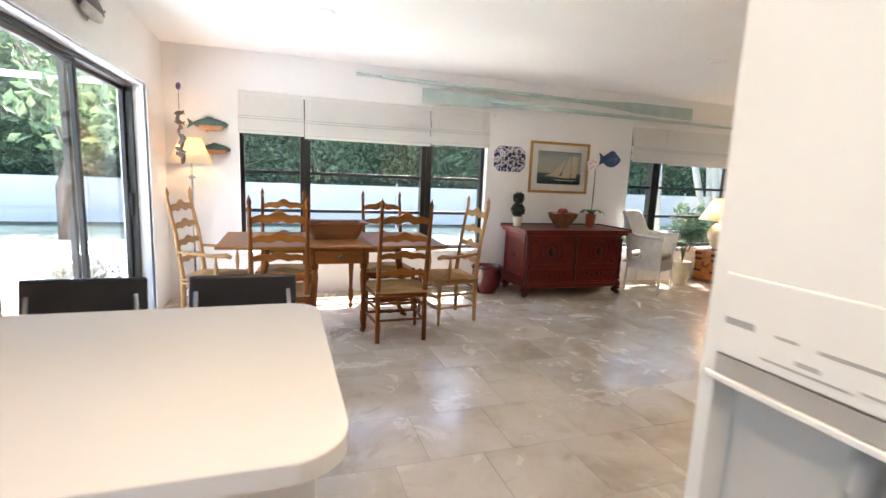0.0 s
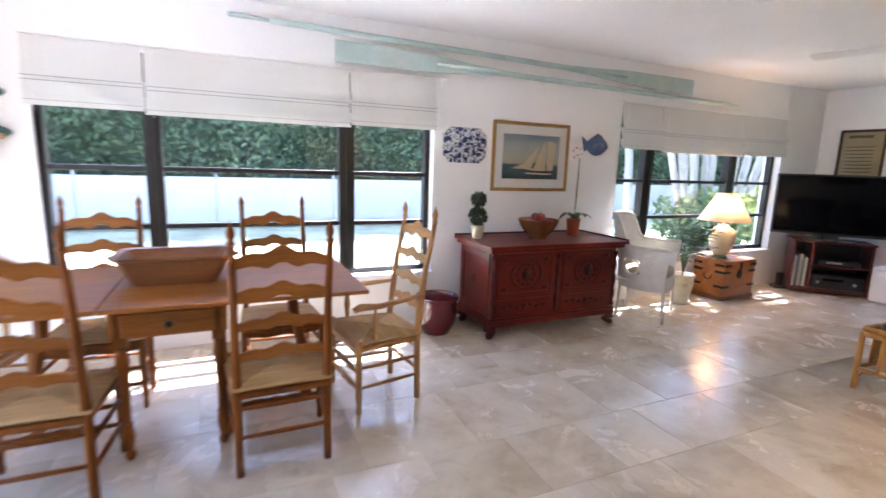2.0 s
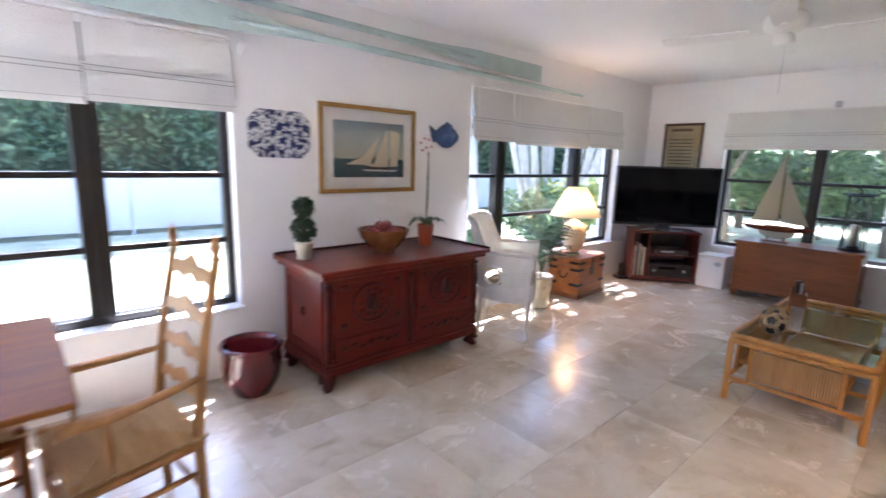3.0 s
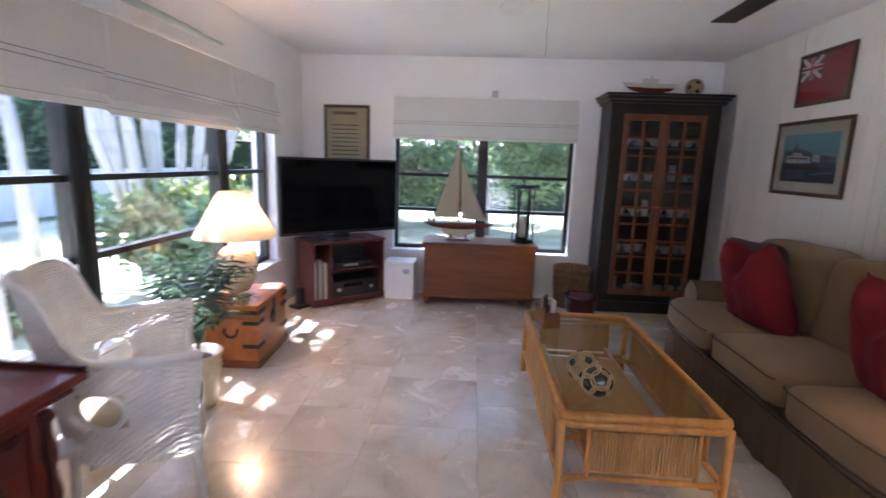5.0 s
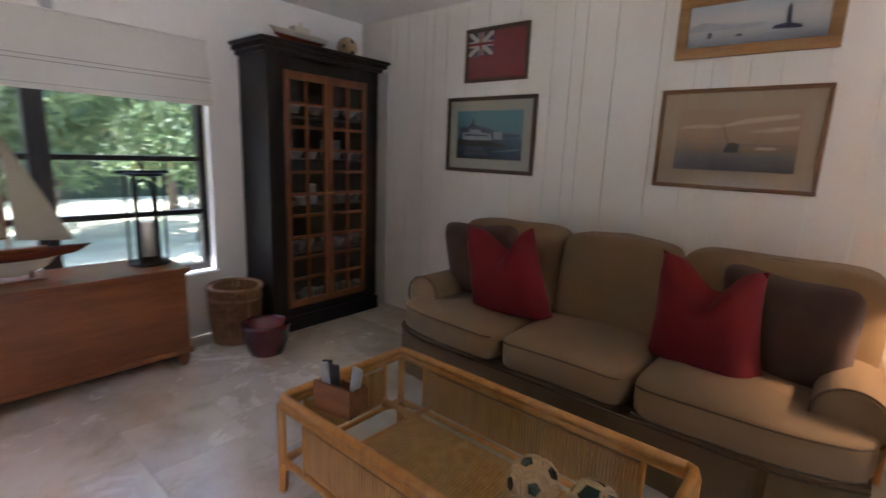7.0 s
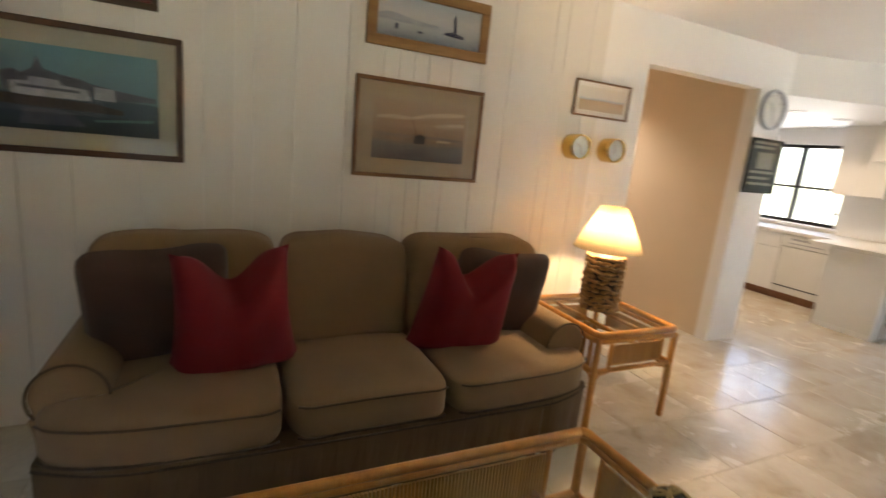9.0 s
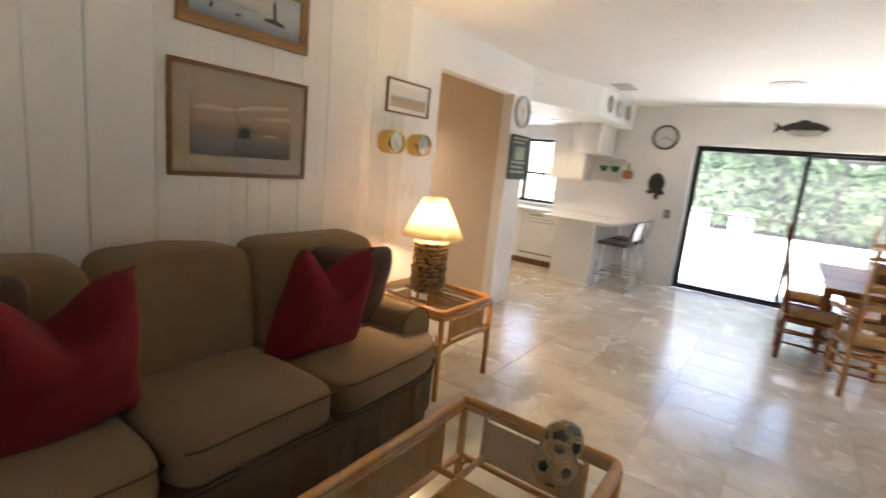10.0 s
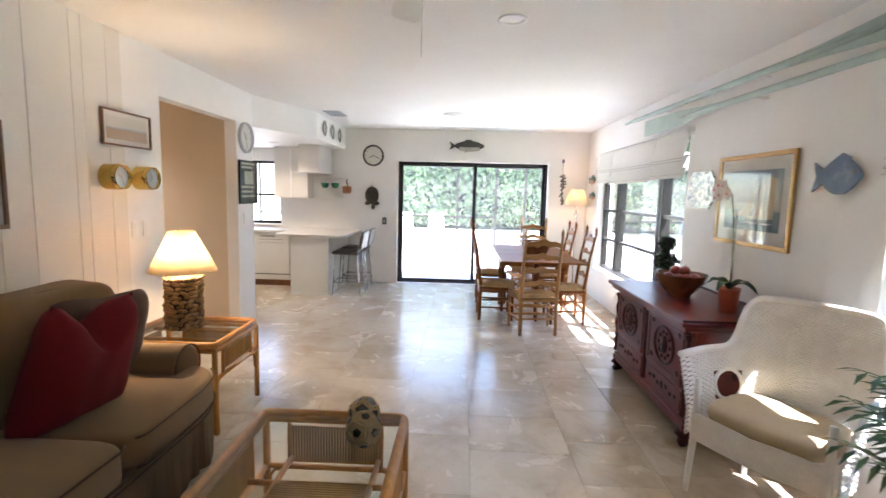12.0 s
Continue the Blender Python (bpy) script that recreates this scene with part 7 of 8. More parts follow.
part("bezel", boxes((-0.645, -0.025, 0.06, 0.645, 0.035, 0.815), bevel=0.008), M_BLACKPLASTIC, tv)
part("screen", boxes((-0.622, -0.0275, 0.093, 0.622, -0.0256, 0.792)), M_SCREEN, tv, "glossy black screen")
spk = thing("cordless_base", "small black device on the floor beside the media stand", "device", pose(8.43, 4.20, 0, 0, 0, -30))
part("base", boxes((-0.09, -0.07, 0, 0.09, 0.07, 0.03), bevel=0.008), M_BLACKPLASTIC, spk)
part("tower", boxes((-0.035, -0.02, 0.0305, 0.035, 0.05, 0.20), bevel=0.012), M_BLACKPLASTIC, spk)
pur = thing("white_bin", "white plastic box with a round vent on the floor", "bin", pose(8.87, 3.12, 0) @ Matrix.Diagonal((1.25, 1.3, 1.0, 1)))
part("body", boxes((0, 0, 0, 0.22, 0.24, 0.385), bevel=0.008), M_WHITE, pur)
part("lid", boxes((-0.006, -0.006, 0.386, 0.226, 0.246, 0.412), bevel=0.006), M_WHITE, pur)
part("vent", lathe(bmesh.new(), [(0.03, 0), (0.03, 0.004), (0.02, 0.006)], 18), M_SILVERPLASTIC, pur).matrix_basis = pose(-0.0005, 0.06, 0.31, 0, -90, 0)

# ---- low chest under the east window, with model yacht and lantern ----
M_CHERRY = wood("cherry_chest", (0.14, 0.044, 0.014), (0.27, 0.10, 0.034), 0.35, "Y", 4, 0.1)
hc = thing("blanket_chest", "plain cherry-brown wooden blanket chest on bracket feet", "chest", pose(8.72, 1.84, 0))
HW, HD, HT = 1.17, 0.45, 0.67
part("body", boxes((0.01, 0.015, 0.12, HD, HW - 0.015, HT - 0.035), bevel=0.004), M_CHERRY, hc)
part("lid", boxes((-0.015, -0.005, HT - 0.034, HD, HW + 0.005, HT), bevel=0.006), M_CHERRY, hc)
part("base_moulding", boxes((-0.004, 0.0, 0.09, HD, HW, 0.125), bevel=0.006), M_CHERRY, hc)
for y in (0.05, HW - 0.05):
    for x in (0.045, HD - 0.05):
        part("foot", lathe(bmesh.new(), [(0.022, 0), (0.03, 0.02), (0.042, 0.06), (0.036, 0.091)], 12, (x, y, 0)), M_CHERRY, hc, smooth=True)

M_HULL = mat("varnished_hull", (0.16, 0.035, 0.018), 0.2, var=0.15, coat=0.5)
M_HULLWHITE = mat("ivory_hull_paint", (0.62, 0.58, 0.48), 0.3, var=0.06, coat=0.3)
M_SAILCLOTH = shade_mat("model_sail_cloth", (0.38, 0.31, 0.22), 0.35)


def hull_mesh(l, b, d, z0, z1, n=20):
    """A boat's skin between two levels of its depth (0 keel, 1 deck)."""
    bm = bmesh.new()
    rows = []
    for j in range(6):
        t = z0 + (z1 - z0) * j / 5
        row = []
        for s in (1, -1):
            rng_ = range(n + 1) if s == 1 else range(n - 1, 0, -1)
            for i in rng_:
                u = -1 + 2 * i / n
                half = b / 2 * max(0.0, 1 - abs(u) ** 2.3) * (t ** 0.55 if t > 0 else 0.02)
                lift = 0.25 * d * u * u * (1 - t * 0.4)
                row.append(bm.verts.new((s * half, u * l / 2 * (0.55 + 0.45 * t ** 0.5), t * d + lift)))
        rows.append(row)
    m = len(rows[0])
    for a, c in zip(rows, rows[1:]):
        for i in range(m):
            bm.faces.new((a[i], a[(i + 1) % m], c[(i + 1) % m], c[i]))
    bm.faces.new(rows[0][::-1])
    bm.faces.new(rows[-1])
    return bm


yt = thing("model_yacht", "model pond yacht with cream sails on a stand", "model boat", pose(8.93, 2.66, HT + 0.001))
part("stand", boxes((-0.05, -0.13, 0, 0.05, 0.13, 0.014), (-0.01, -0.09, 0.0145, 0.01, -0.07, 0.06), (-0.01, 0.07, 0.0145, 0.01, 0.09, 0.06), bevel=0.002), M_DARKPINE, yt)
part("keel", hull_mesh(0.40, 0.05, 0.10, 0.0, 1.0), M_HULLWHITE, yt, "ivory keel", True).matrix_basis = pose(0, 0, 0.03)
part("hull", hull_mesh(0.74, 0.15, 0.07, 0.25, 1.0), M_HULL, yt, "varnished red-brown hull", True).matrix_basis = pose(0, 0, 0.10)
part("deck", boxes((-0.03, -0.16, 0.172, 0.03, 0.12, 0.186), bevel=0.004), M_PINE, yt)
part("mast", tube(bmesh.new(), [(0, 0.0, 0.165), (0, 0.0, 1.06)], [0.008, 0.004], 8), M_PINEZ, yt)
part("boom", tube(bmesh.new(), [(0, 0.01, 0.245), (0, 0.27, 0.232)], 0.005, 6), M_PINEZ, yt)
for nm, tri, bul in (("mainsail", [(0.005, 0.25), (0.26, 0.24), (0.01, 1.0)], 0.03), ("jib", [(-0.29, 0.205), (-0.03, 0.23), (-0.012, 0.82)], 0.02)):
    bm = bmesh.new()
    a, b, c = [Vector((0, y, z)) for y, z in tri]
    g = {}
    for i in range(9):
        for j in range(9 - i):
            u, v = i / 8, j / 8
            p = a + (b - a) * u + (c - a) * v
            g[i, j] = bm.verts.new(p + Vector((-bul * 4 * (u + 0.15) * (1 - u - v) * (v + 0.2), 0, 0)))
    for i in range(8):
        for j in range(8 - i):
            bm.faces.new((g[i, j], g[i + 1, j], g[i, j + 1]))
            if i + j < 7:
                bm.faces.new((g[i + 1, j], g[i + 1, j + 1], g[i, j + 1]))
    bmesh.ops.solidify(bm, geom=bm.faces[:], thickness=0.0015)
    part(nm, bm, M_SAILCLOTH, yt, smooth=True)
for y, z in ((-0.34, 0.19), (0.34, 0.19)):
    part("stay", tube(bmesh.new(), [(0, y, z), (0, 0, 1.03)], 0.0012, 4), M_INK, yt)

M_LANTERNGLASS = glass("lantern_glass", (0.97, 0.98, 0.98), 0.25)
ln_ = thing("candle_lantern", "tall black iron candle lantern with a white candle", "lantern", pose(8.97, 1.98, HT + 0.001))
part("base", lathe(bmesh.new(), [(0.115, 0), (0.12, 0.006), (0.115, 0.018), (0.06, 0.022), (0.05, 0.05)], 28), M_BLACKIRON, ln_, smooth=True)
part("candle", lathe(bmesh.new(), [(0.042, 0.05), (0.042, 0.27), (0.036, 0.275), (0.01, 0.268)], 20), mat("white_wax", (0.78, 0.74, 0.66), 0.5, var=0.04), ln_, smooth=True)
part("wick", tube(bmesh.new(), [(0, 0, 0.266), (0.002, 0, 0.29)], 0.0015, 5), M_INK, ln_)
for k in range(6):
    a = k * math.pi / 3 + 0.3
    part("bar", tube(bmesh.new(), [(0.105 * math.cos(a), 0.105 * math.sin(a), 0.012), (0.105 * math.cos(a), 0.105 * math.sin(a), 0.575)], 0.008, 8), M_BLACKIRON, ln_)
part("inner_loop", tube(bmesh.new(), [(0, -0.055, 0.03), (0, -0.055, 0.45), (0, -0.035, 0.52), (0, 0, 0.545), (0, 0.035, 0.52), (0, 0.055, 0.45), (0, 0.055, 0.03)], 0.008, 8), M_BLACKIRON, ln_, smooth=True)
part("glass_chimney", lathe(bmesh.new(), [(0.085, 0.02), (0.09, 0.3), (0.085, 0.57), (0.0835, 0.57), (0.0885, 0.3), (0.0835, 0.02), (0.085, 0.02)], 28, cap=False), M_LANTERNGLASS, ln_, smooth=True)
part("top_ring", tube(bmesh.new(), [(0.108 * math.cos(i * math.pi / 12), 0.108 * math.sin(i * math.pi / 12), 0.578) for i in range(25)], 0.010, 8), M_BLACKIRON, ln_)
part("crossbar", tube(bmesh.new(), [(0, -0.15, 0.59), (0, 0.15, 0.59)], 0.010, 8), M_BLACKIRON, ln_)
part("hook", tube(bmesh.new(), [(0, 0, 0.586), (0, 0, 0.63), (0, 0.03, 0.655), (0, 0, 0.69), (0, -0.025, 0.67)], 0.010, 8), M_BLACKIRON, ln_)
solid("motion_sensor", boxes((0, -0.03, 0, -0.04, 0.03, 0.07), bevel=0.008), M_SILVERPLASTIC, "small grey sensor box high on the wall", "sensor", m=pose(L - 0.001, 2.33, 2.165))

# ---- tall display cabinet ----
M_EBONY = wood("black_stained_wood", (0.007, 0.005, 0.004), (0.018, 0.012, 0.009), 0.5, "Z", 5, 0.05)
M_TEAK = wood("teak_door", (0.10, 0.030, 0.010), (0.20, 0.07, 0.024), 0.35, "Z", 6, 0.25)
M_CHINA = mat("white_china", (0.28, 0.28, 0.27), 0.2, var=0.06, coat=0.3)
cb = thing("display_cabinet", "tall black cabinet with glazed teak lattice doors", "cabinet", pose(8.80, 0.17, 0))
CW, CD, CH = 1.04, 0.39, 2.10
part("side_panel", boxes((0.0, 0, 0.06, CD, 0.03, CH)), M_EBONY, cb)
part("side_panel", boxes((0.0, CW - 0.03, 0.06, CD, CW, CH)), M_EBONY, cb)
part("back_panel", boxes((CD - 0.015, 0.031, 0.06, CD - 0.001, CW - 0.031, CH)), M_EBONY, cb)
part("plinth", boxes((-0.015, -0.015, 0, CD, CW + 0.015, 0.12), bevel=0.006), M_EBONY, cb)
part("face_frame", boxes((0.0, 0.031, 0.121, 0.022, 0.13, CH - 0.001), (0.0, CW - 0.13, 0.121, 0.022, CW - 0.031, CH - 0.001), (0.0, 0.131, 0.121, 0.022, CW - 0.131, 0.19), (0.0, 0.131, 2.0, 0.022, CW - 0.131, CH - 0.001)), M_EBONY, cb)
part("cornice", boxes((-0.03, -0.03, CH, CD, CW + 0.03, CH + 0.03), (-0.055, -0.055, CH + 0.031, CD, CW + 0.055, CH + 0.065), (-0.075, -0.075, CH + 0.066, CD, CW + 0.075, CH + 0.09), bevel=0.004), M_EBONY, cb)
part("cabinet_top", boxes((0.0, 0.031, CH - 0.02, CD - 0.016, CW - 0.031, CH - 0.001)), M_EBONY, cb)
SHZ = [0.19, 0.62, 1.0, 1.36, 1.70]
for z in SHZ:
    part("shelf", boxes((0.03, 0.032, z - 0.015, CD - 0.016, CW - 0.032, z)), M_EBONY, cb)
dw_ = (CW - 0.262) / 2
for k in (0, 1):
    y0 = 0.131 + k * dw_
    d = part("door", boxes((-0.008, y0 + 0.002, 0.192, 0.014, y0 + 0.045, 1.998), (-0.008, y0 + dw_ - 0.045, 0.192, 0.014, y0 + dw_ - 0.002, 1.998), (-0.008, y0 + 0.0455, 0.192, 0.014, y0 + dw_ - 0.0455, 0.25), (-0.008, y0 + 0.0455, 1.94, 0.014, y0 + dw_ - 0.0455, 1.998), bevel=0.002), M_TEAK, cb)
    inner0, inner1 = y0 + 0.046, y0 + dw_ - 0.046
    for c in range(1, 3):
        y = inner0 + (inner1 - inner0) * c / 2 if c == 1 else None
        if y:
            part("muntin", boxes((-0.006, y - 0.012, 0.2505, 0.012, y + 0.012, 1.9395)), M_TEAK, d)
    for r_ in range(1, 10):
        z = 0.25 + 1.69 * r_ / 10
        mid = (inner0 + inner1) / 2
        part("muntin", boxes((-0.005, inner0, z - 0.011, 0.011, mid - 0.0125, z + 0.011)), M_TEAK, d)
        part("muntin", boxes((-0.005, mid + 0.0125, z - 0.011, 0.011, inner1, z + 0.011)), M_TEAK, d)
    part("pane", boxes((0.0125, inner0, 0.252, 0.0155, inner1, 1.938)), M_PICGLASS, d)
    part("door_knob", lathe(bmesh.new(), [(0.006, 0), (0.012, 0.012), (0.004, 0.02)], 12), M_BRASS, d).matrix_basis = pose(-0.0085, y0 + (dw_ - 0.02 if k == 0 else 0.02), 1.1, 0, -90, 0)
rng = random.Random(9)
for z in SHZ:
    for k in range(7):
        y = 0.17 + 0.10 + k * 0.12 + rng.uniform(-0.02, 0.02)
        kind = rng.random()
        if kind < 0.35:
            prof, nm, lb = [(0.025, 0), (0.03, 0.01), (0.045, 0.05), (0.05, 0.075), (0.047, 0.075), (0.03, 0.015)], "cup", "white china cup in a glazed cabinet"
        elif kind < 0.7:
            prof, nm, lb = [(0.03, 0), (0.028, 0.01), (0.06, 0.05), (0.075, 0.07), (0.072, 0.07), (0.03, 0.02)], "china_bowl", "white china bowl in a glazed cabinet"
        else:
            prof, nm, lb = [(0.03, 0), (0.04, 0.05), (0.03, 0.14), (0.035, 0.16), (0.032, 0.16), (0.02, 0.1)], "vase", "small white vase in a glazed cabinet"
        solid(nm, lathe(bmesh.new(), prof, 16), M_CHINA, lb, nm.replace("china_", ""), "china in the cabinet", True, pose(8.80 + rng.uniform(0.10, 0.2), y, z + 0.0005))

bt = thing("model_boat", "white and red model boat on top of the cabinet", "model boat", pose(8.99, 0.80, CH + 0.091, 0, 0, 6))
part("keel_block", boxes((-0.03, -0.16, 0, 0.03, 0.16, 0.03)), M_DARKPINE, bt)
part("lower_hull", hull_mesh(0.56, 0.13, 0.075, 0.05, 0.6), M_HULL, bt, "red lower hull", True).matrix_basis = pose(0, 0, 0.028)
part("upper_hull", hull_mesh(0.575, 0.136, 0.085, 0.55, 1.0), M_HULLWHITE, bt, "white upper hull", True).matrix_basis = pose(0, 0, 0.030)
part("cabin", boxes((-0.035, -0.06, 0.122, 0.035, 0.08, 0.165), bevel=0.004), M_HULLWHITE, bt)
part("funnel", lathe(bmesh.new(), [(0.014, 0.166), (0.014, 0.20), (0.012, 0.2)], 12), M_HULLWHITE, bt)
net_ball("net_ball", "brown woven hemp ball on top of the cabinet", pose(8.93, 0.40, CH + 0.091 + 0.083), 0.078, True)
M_BASKET = wood("wicker_brown", (0.13, 0.06, 0.028), (0.30, 0.16, 0.075), 0.6, "X", 14, 0.1, 0.5)
bk = thing("basket", "round brown wooden banded basket on the floor", "basket", pose(8.96, 1.43, 0))
for k in range(26):
    a = k * 2 * math.pi / 26
    bm = tube(bmesh.new(), [(0.145 * math.cos(a), 0.145 * math.sin(a), 0.0), (0.168 * math.cos(a), 0.168 * math.sin(a), 0.22), (0.175 * math.cos(a), 0.175 * math.sin(a), 0.42)], 0.0205, 6)
    part("stave", bm, M_BASKET, bk)
for z in (0.05, 0.20, 0.34, 0.415):
    part("band", lathe(bmesh.new(), [(0.168 + 0.06 * z, z - 0.016), (0.174 + 0.06 * z, z - 0.008), (0.174 + 0.06 * z, z + 0.008), (0.168 + 0.06 * z, z + 0.016), (0.16 + 0.06 * z, z)], 32, cap=False), M_BASKET, bk, smooth=True)
part("bottom", lathe(bmesh.new(), [(0.14, 0.01), (0.14, 0.03)], 24), M_BASKET, bk)
solid("flower_pot", lathe(bmesh.new(), [(0.115, 0), (0.12, 0.01), (0.155, 0.11), (0.16, 0.19), (0.17, 0.20), (0.17, 0.222), (0.158, 0.226), (0.148, 0.20), (0.10, 0.03)], 32), M_OXBLOOD, "glossy dark red empty flower pot on the floor", "planter", smooth=True, m=pose(8.58, 1.40, 0))

# ---- ceiling fan, ceiling fittings ----
M_FANWHITE = mat("white_fan_enamel", (0.74, 0.73, 0.70), 0.35, var=0.04)
fan = thing("ceiling_fan", "white ceiling fan with four blades, at rest", "ceiling fan", pose(6.33, 2.20, 0))
part("canopy", lathe(bmesh.new(), [(0.06, 2.508), (0.07, 2.53), (0.078, 2.573)], 24), M_FANWHITE, fan, smooth=True)
part("motor", lathe(bmesh.new(), [(0.04, 2.37), (0.09, 2.38), (0.125, 2.41), (0.13, 2.46), (0.10, 2.495), (0.05, 2.51)], 30), M_FANWHITE, fan, smooth=True)
part("switch_housing", lathe(bmesh.new(), [(0.03, 2.295), (0.055, 2.305), (0.06, 2.35), (0.045, 2.369)], 24), M_FANWHITE, fan, smooth=True)
part("pull_chain", tube(bmesh.new(), [(0.05, 0.0, 2.31), (0.052, 0.0, 2.0)], 0.0018, 5), M_SILVERPLASTIC, fan)
for k in range(4):
    a = -78 + 90 * k
    bl = part("blade", plate(bmesh.new(), [(0.20, -0.05), (0.26, -0.062), (0.71, -0.072), (0.745, -0.05), (0.75, 0.0), (0.745, 0.05), (0.71, 0.072), (0.26, 0.062), (0.20, 0.05)], 0.007, pose(0, 0, 0, 90)), M_FANWHITE, fan)
    bl.matrix_basis = pose(0, 0, 2.385, 0, 0, a) @ pose(0, 0, 0, 10)
    ir = part("blade_iron", boxes((0.11, -0.018, -0.006, 0.24, 0.018, -0.0005), bevel=0.002), M_FANWHITE, fan)
    ir.matrix_basis = pose(0, 0, 2.385, 0, 0, a) @ pose(0, 0, 0, 10)


def recessed(x, y, z=H, group="recessed lights"):
    r = thing("recessed_light", "small round white recessed ceiling light", "ceiling light", pose(x, y, z), group)
    part("trim_ring", lathe(bmesh.new(), [(0.085, 0.0), (0.088, -0.008), (0.07, -0.01), (0.06, -0.001)], 28, cap=False), M_TRIM, r, smooth=True)
    part("lens", lathe(bmesh.new(), [(0.061, -0.002), (0.02, -0.004)], 20), M_TRIM, r)


recessed(1.43, 2.81)
recessed(5.09, 2.62)
rd = thing("round_diffuser", "round white ceiling air diffuser", "vent", pose(1.63, 2.23, H))
for r_, z_ in ((0.155, -0.004), (0.115, -0.016), (0.075, -0.026)):
    part("cone", lathe(bmesh.new(), [(r_, 0.0 if r_ > 0.15 else z_ + 0.008), (r_ + 0.004, z_), (r_ - 0.035, z_ - 0.010), (r_ - 0.038, z_ - 0.004)], 30, cap=False), M_TRIM, rd, smooth=True)
M_GRILLE = mat("dark_bronze_grille", (0.06, 0.05, 0.045), 0.5, metal=0.2, var=0.2)
vt = thing("ceiling_vent", "grey louvred ceiling vent by the kitchen soffit", "vent", pose(1.55, 0.62, H))
part("frame", boxes((-0.20, -0.11, -0.012, -0.17, 0.11, -0.001), (0.17, -0.11, -0.012, 0.20, 0.11, -0.001), (-0.17, -0.11, -0.012, 0.17, -0.085, -0.001), (-0.17, 0.085, -0.012, 0.17, 0.11, -0.001), bevel=0.002), M_SILVERPLASTIC, vt)
for k in range(7):
    part("slat", boxes((-0.168, -0.075 + 0.0235 * k, -0.010, 0.168, -0.067 + 0.0235 * k, -0.003)), M_SILVERPLASTIC, vt)
part("backing", boxes((-0.17, -0.085, -0.0025, 0.17, 0.085, -0.0008)), M_BLACKPLASTIC, vt)

rv = thing("ceiling_vent", "dark louvred return air grille in the ceiling", "vent", pose(7.51, 0.72, H))
part("frame", boxes((-0.31, -0.09, -0.010, -0.29, 0.09, -0.001), (0.29, -0.09, -0.010, 0.31, 0.09, -0.001), (-0.29, -0.09, -0.010, 0.29, -0.072, -0.001), (-0.29, 0.072, -0.010, 0.29, 0.09, -0.001), bevel=0.002), M_GRILLE, rv)
for k in range(8):
    part("slat", boxes((-0.288, -0.064 + 0.017 * k, -0.009, 0.288, -0.057 + 0.017 * k, -0.003)), M_GRILLE, rv)
part("backing", boxes((-0.29, -0.072, -0.0025, 0.29, 0.072, -0.0008)), M_BLACKPLASTIC, rv)

# ---- small things on the south and west walls ----
M_STEELDIAL = mat("silvered_dial", (0.62, 0.63, 0.60), 0.25, metal=0.7, var=0.06)
M_DIAL = mat("white_dial", (0.70, 0.69, 0.65), 0.5, var=0.03)


def round_clock(name, label, m, r, rim, face, hands_at=(300, 60), cat="clock", depth=0.04, lift=0.0):
    """A wall dial; local z out of the wall, y up."""
    c = thing(name, label, cat, m)
    part("rim", lathe(bmesh.new(), [(r, 0.001), (r, depth * 0.7), (r * 0.94, depth), (r * 0.86, depth * 0.8), (r * 0.85, 0.006)], 40, cap=False), rim, c, smooth=True)
    part("face", lathe(bmesh.new(), [(r * 0.86, 0.004), (r * 0.86, 0.010 + lift), (0.001, 0.0105 + lift)], 36), face, c)
    for k in range(12):
        p = part("hour_mark", boxes((-0.0035, r * 0.68, 0.0106 + lift, 0.0035, r * 0.78, 0.0116 + lift)), M_INK, c)
        p.matrix_basis = pose(0, 0, 0, 0, 0, 30 * k)
    for k, (a, ln2) in enumerate(zip(hands_at, (r * 0.45, r * 0.66))):
        p = part("pointer", boxes((-0.004, -r * 0.08, lift + 0.012 + 0.001 * k, 0.004, ln2, lift + 0.013 + 0.001 * k)), M_INK, c)
        p.matrix_basis = pose(0, 0, 0, 0, 0, a)
    part("dial_glass", lathe(bmesh.new(), [(r * 0.85, depth * 0.75), (0.001, depth * 0.8)], 30, cap=False), M_PICGLASS, c, smooth=True)
    return c


def on_west(y, z):
    return pose(0.0005, y, z) @ Matrix(((0, 0, 1, 0), (1, 0, 0, 0), (0, 1, 0, 0), (0, 0, 0, 1)))


def on_south(x, z, y=0.0005):
    return pose(x, y, z) @ Matrix(((-1, 0, 0, 0), (0, 0, 1, 0), (0, 1, 0, 0), (0, 0, 0, 1)))


round_clock("wall_clock", "round black-rimmed wall clock with a white dial", on_west(0.855, 2.14), 0.175, M_BLACKPLASTIC, M_DIAL, (120, 245))
round_clock("wall_clock", "round silver wall clock with a pale face", on_south(2.90, 2.085), 0.165, M_SILVERPLASTIC, M_DIAL, (40, 190), depth=0.035)
round_clock("ship_clock", "round polished brass ship clock on the wall", on_south(4.965, 1.60, 0.0125), 0.084, M_BRASS, M_STEELDIAL, (60, 200), depth=0.115, lift=0.085)
round_clock("barometer", "round polished brass barometer on the wall", on_south(4.655, 1.60, 0.0125), 0.084, M_BRASS, M_STEELDIAL, (130, 20), "barometer", depth=0.115, lift=0.085)
hcr = thing("wall_turtle", "dark carved sea turtle hanging on the wall", "wall decoration", on_west(0.84, 1.48))
M_SHELLD = mat("dark_shell", (0.05, 0.042, 0.034), 0.4, var=0.35, scale=14)
part("shell", blob(bmesh.new(), 0, 0, 0.03, 0.115, 0.15, 0.035, 20, 10), M_SHELLD, hcr, smooth=True)
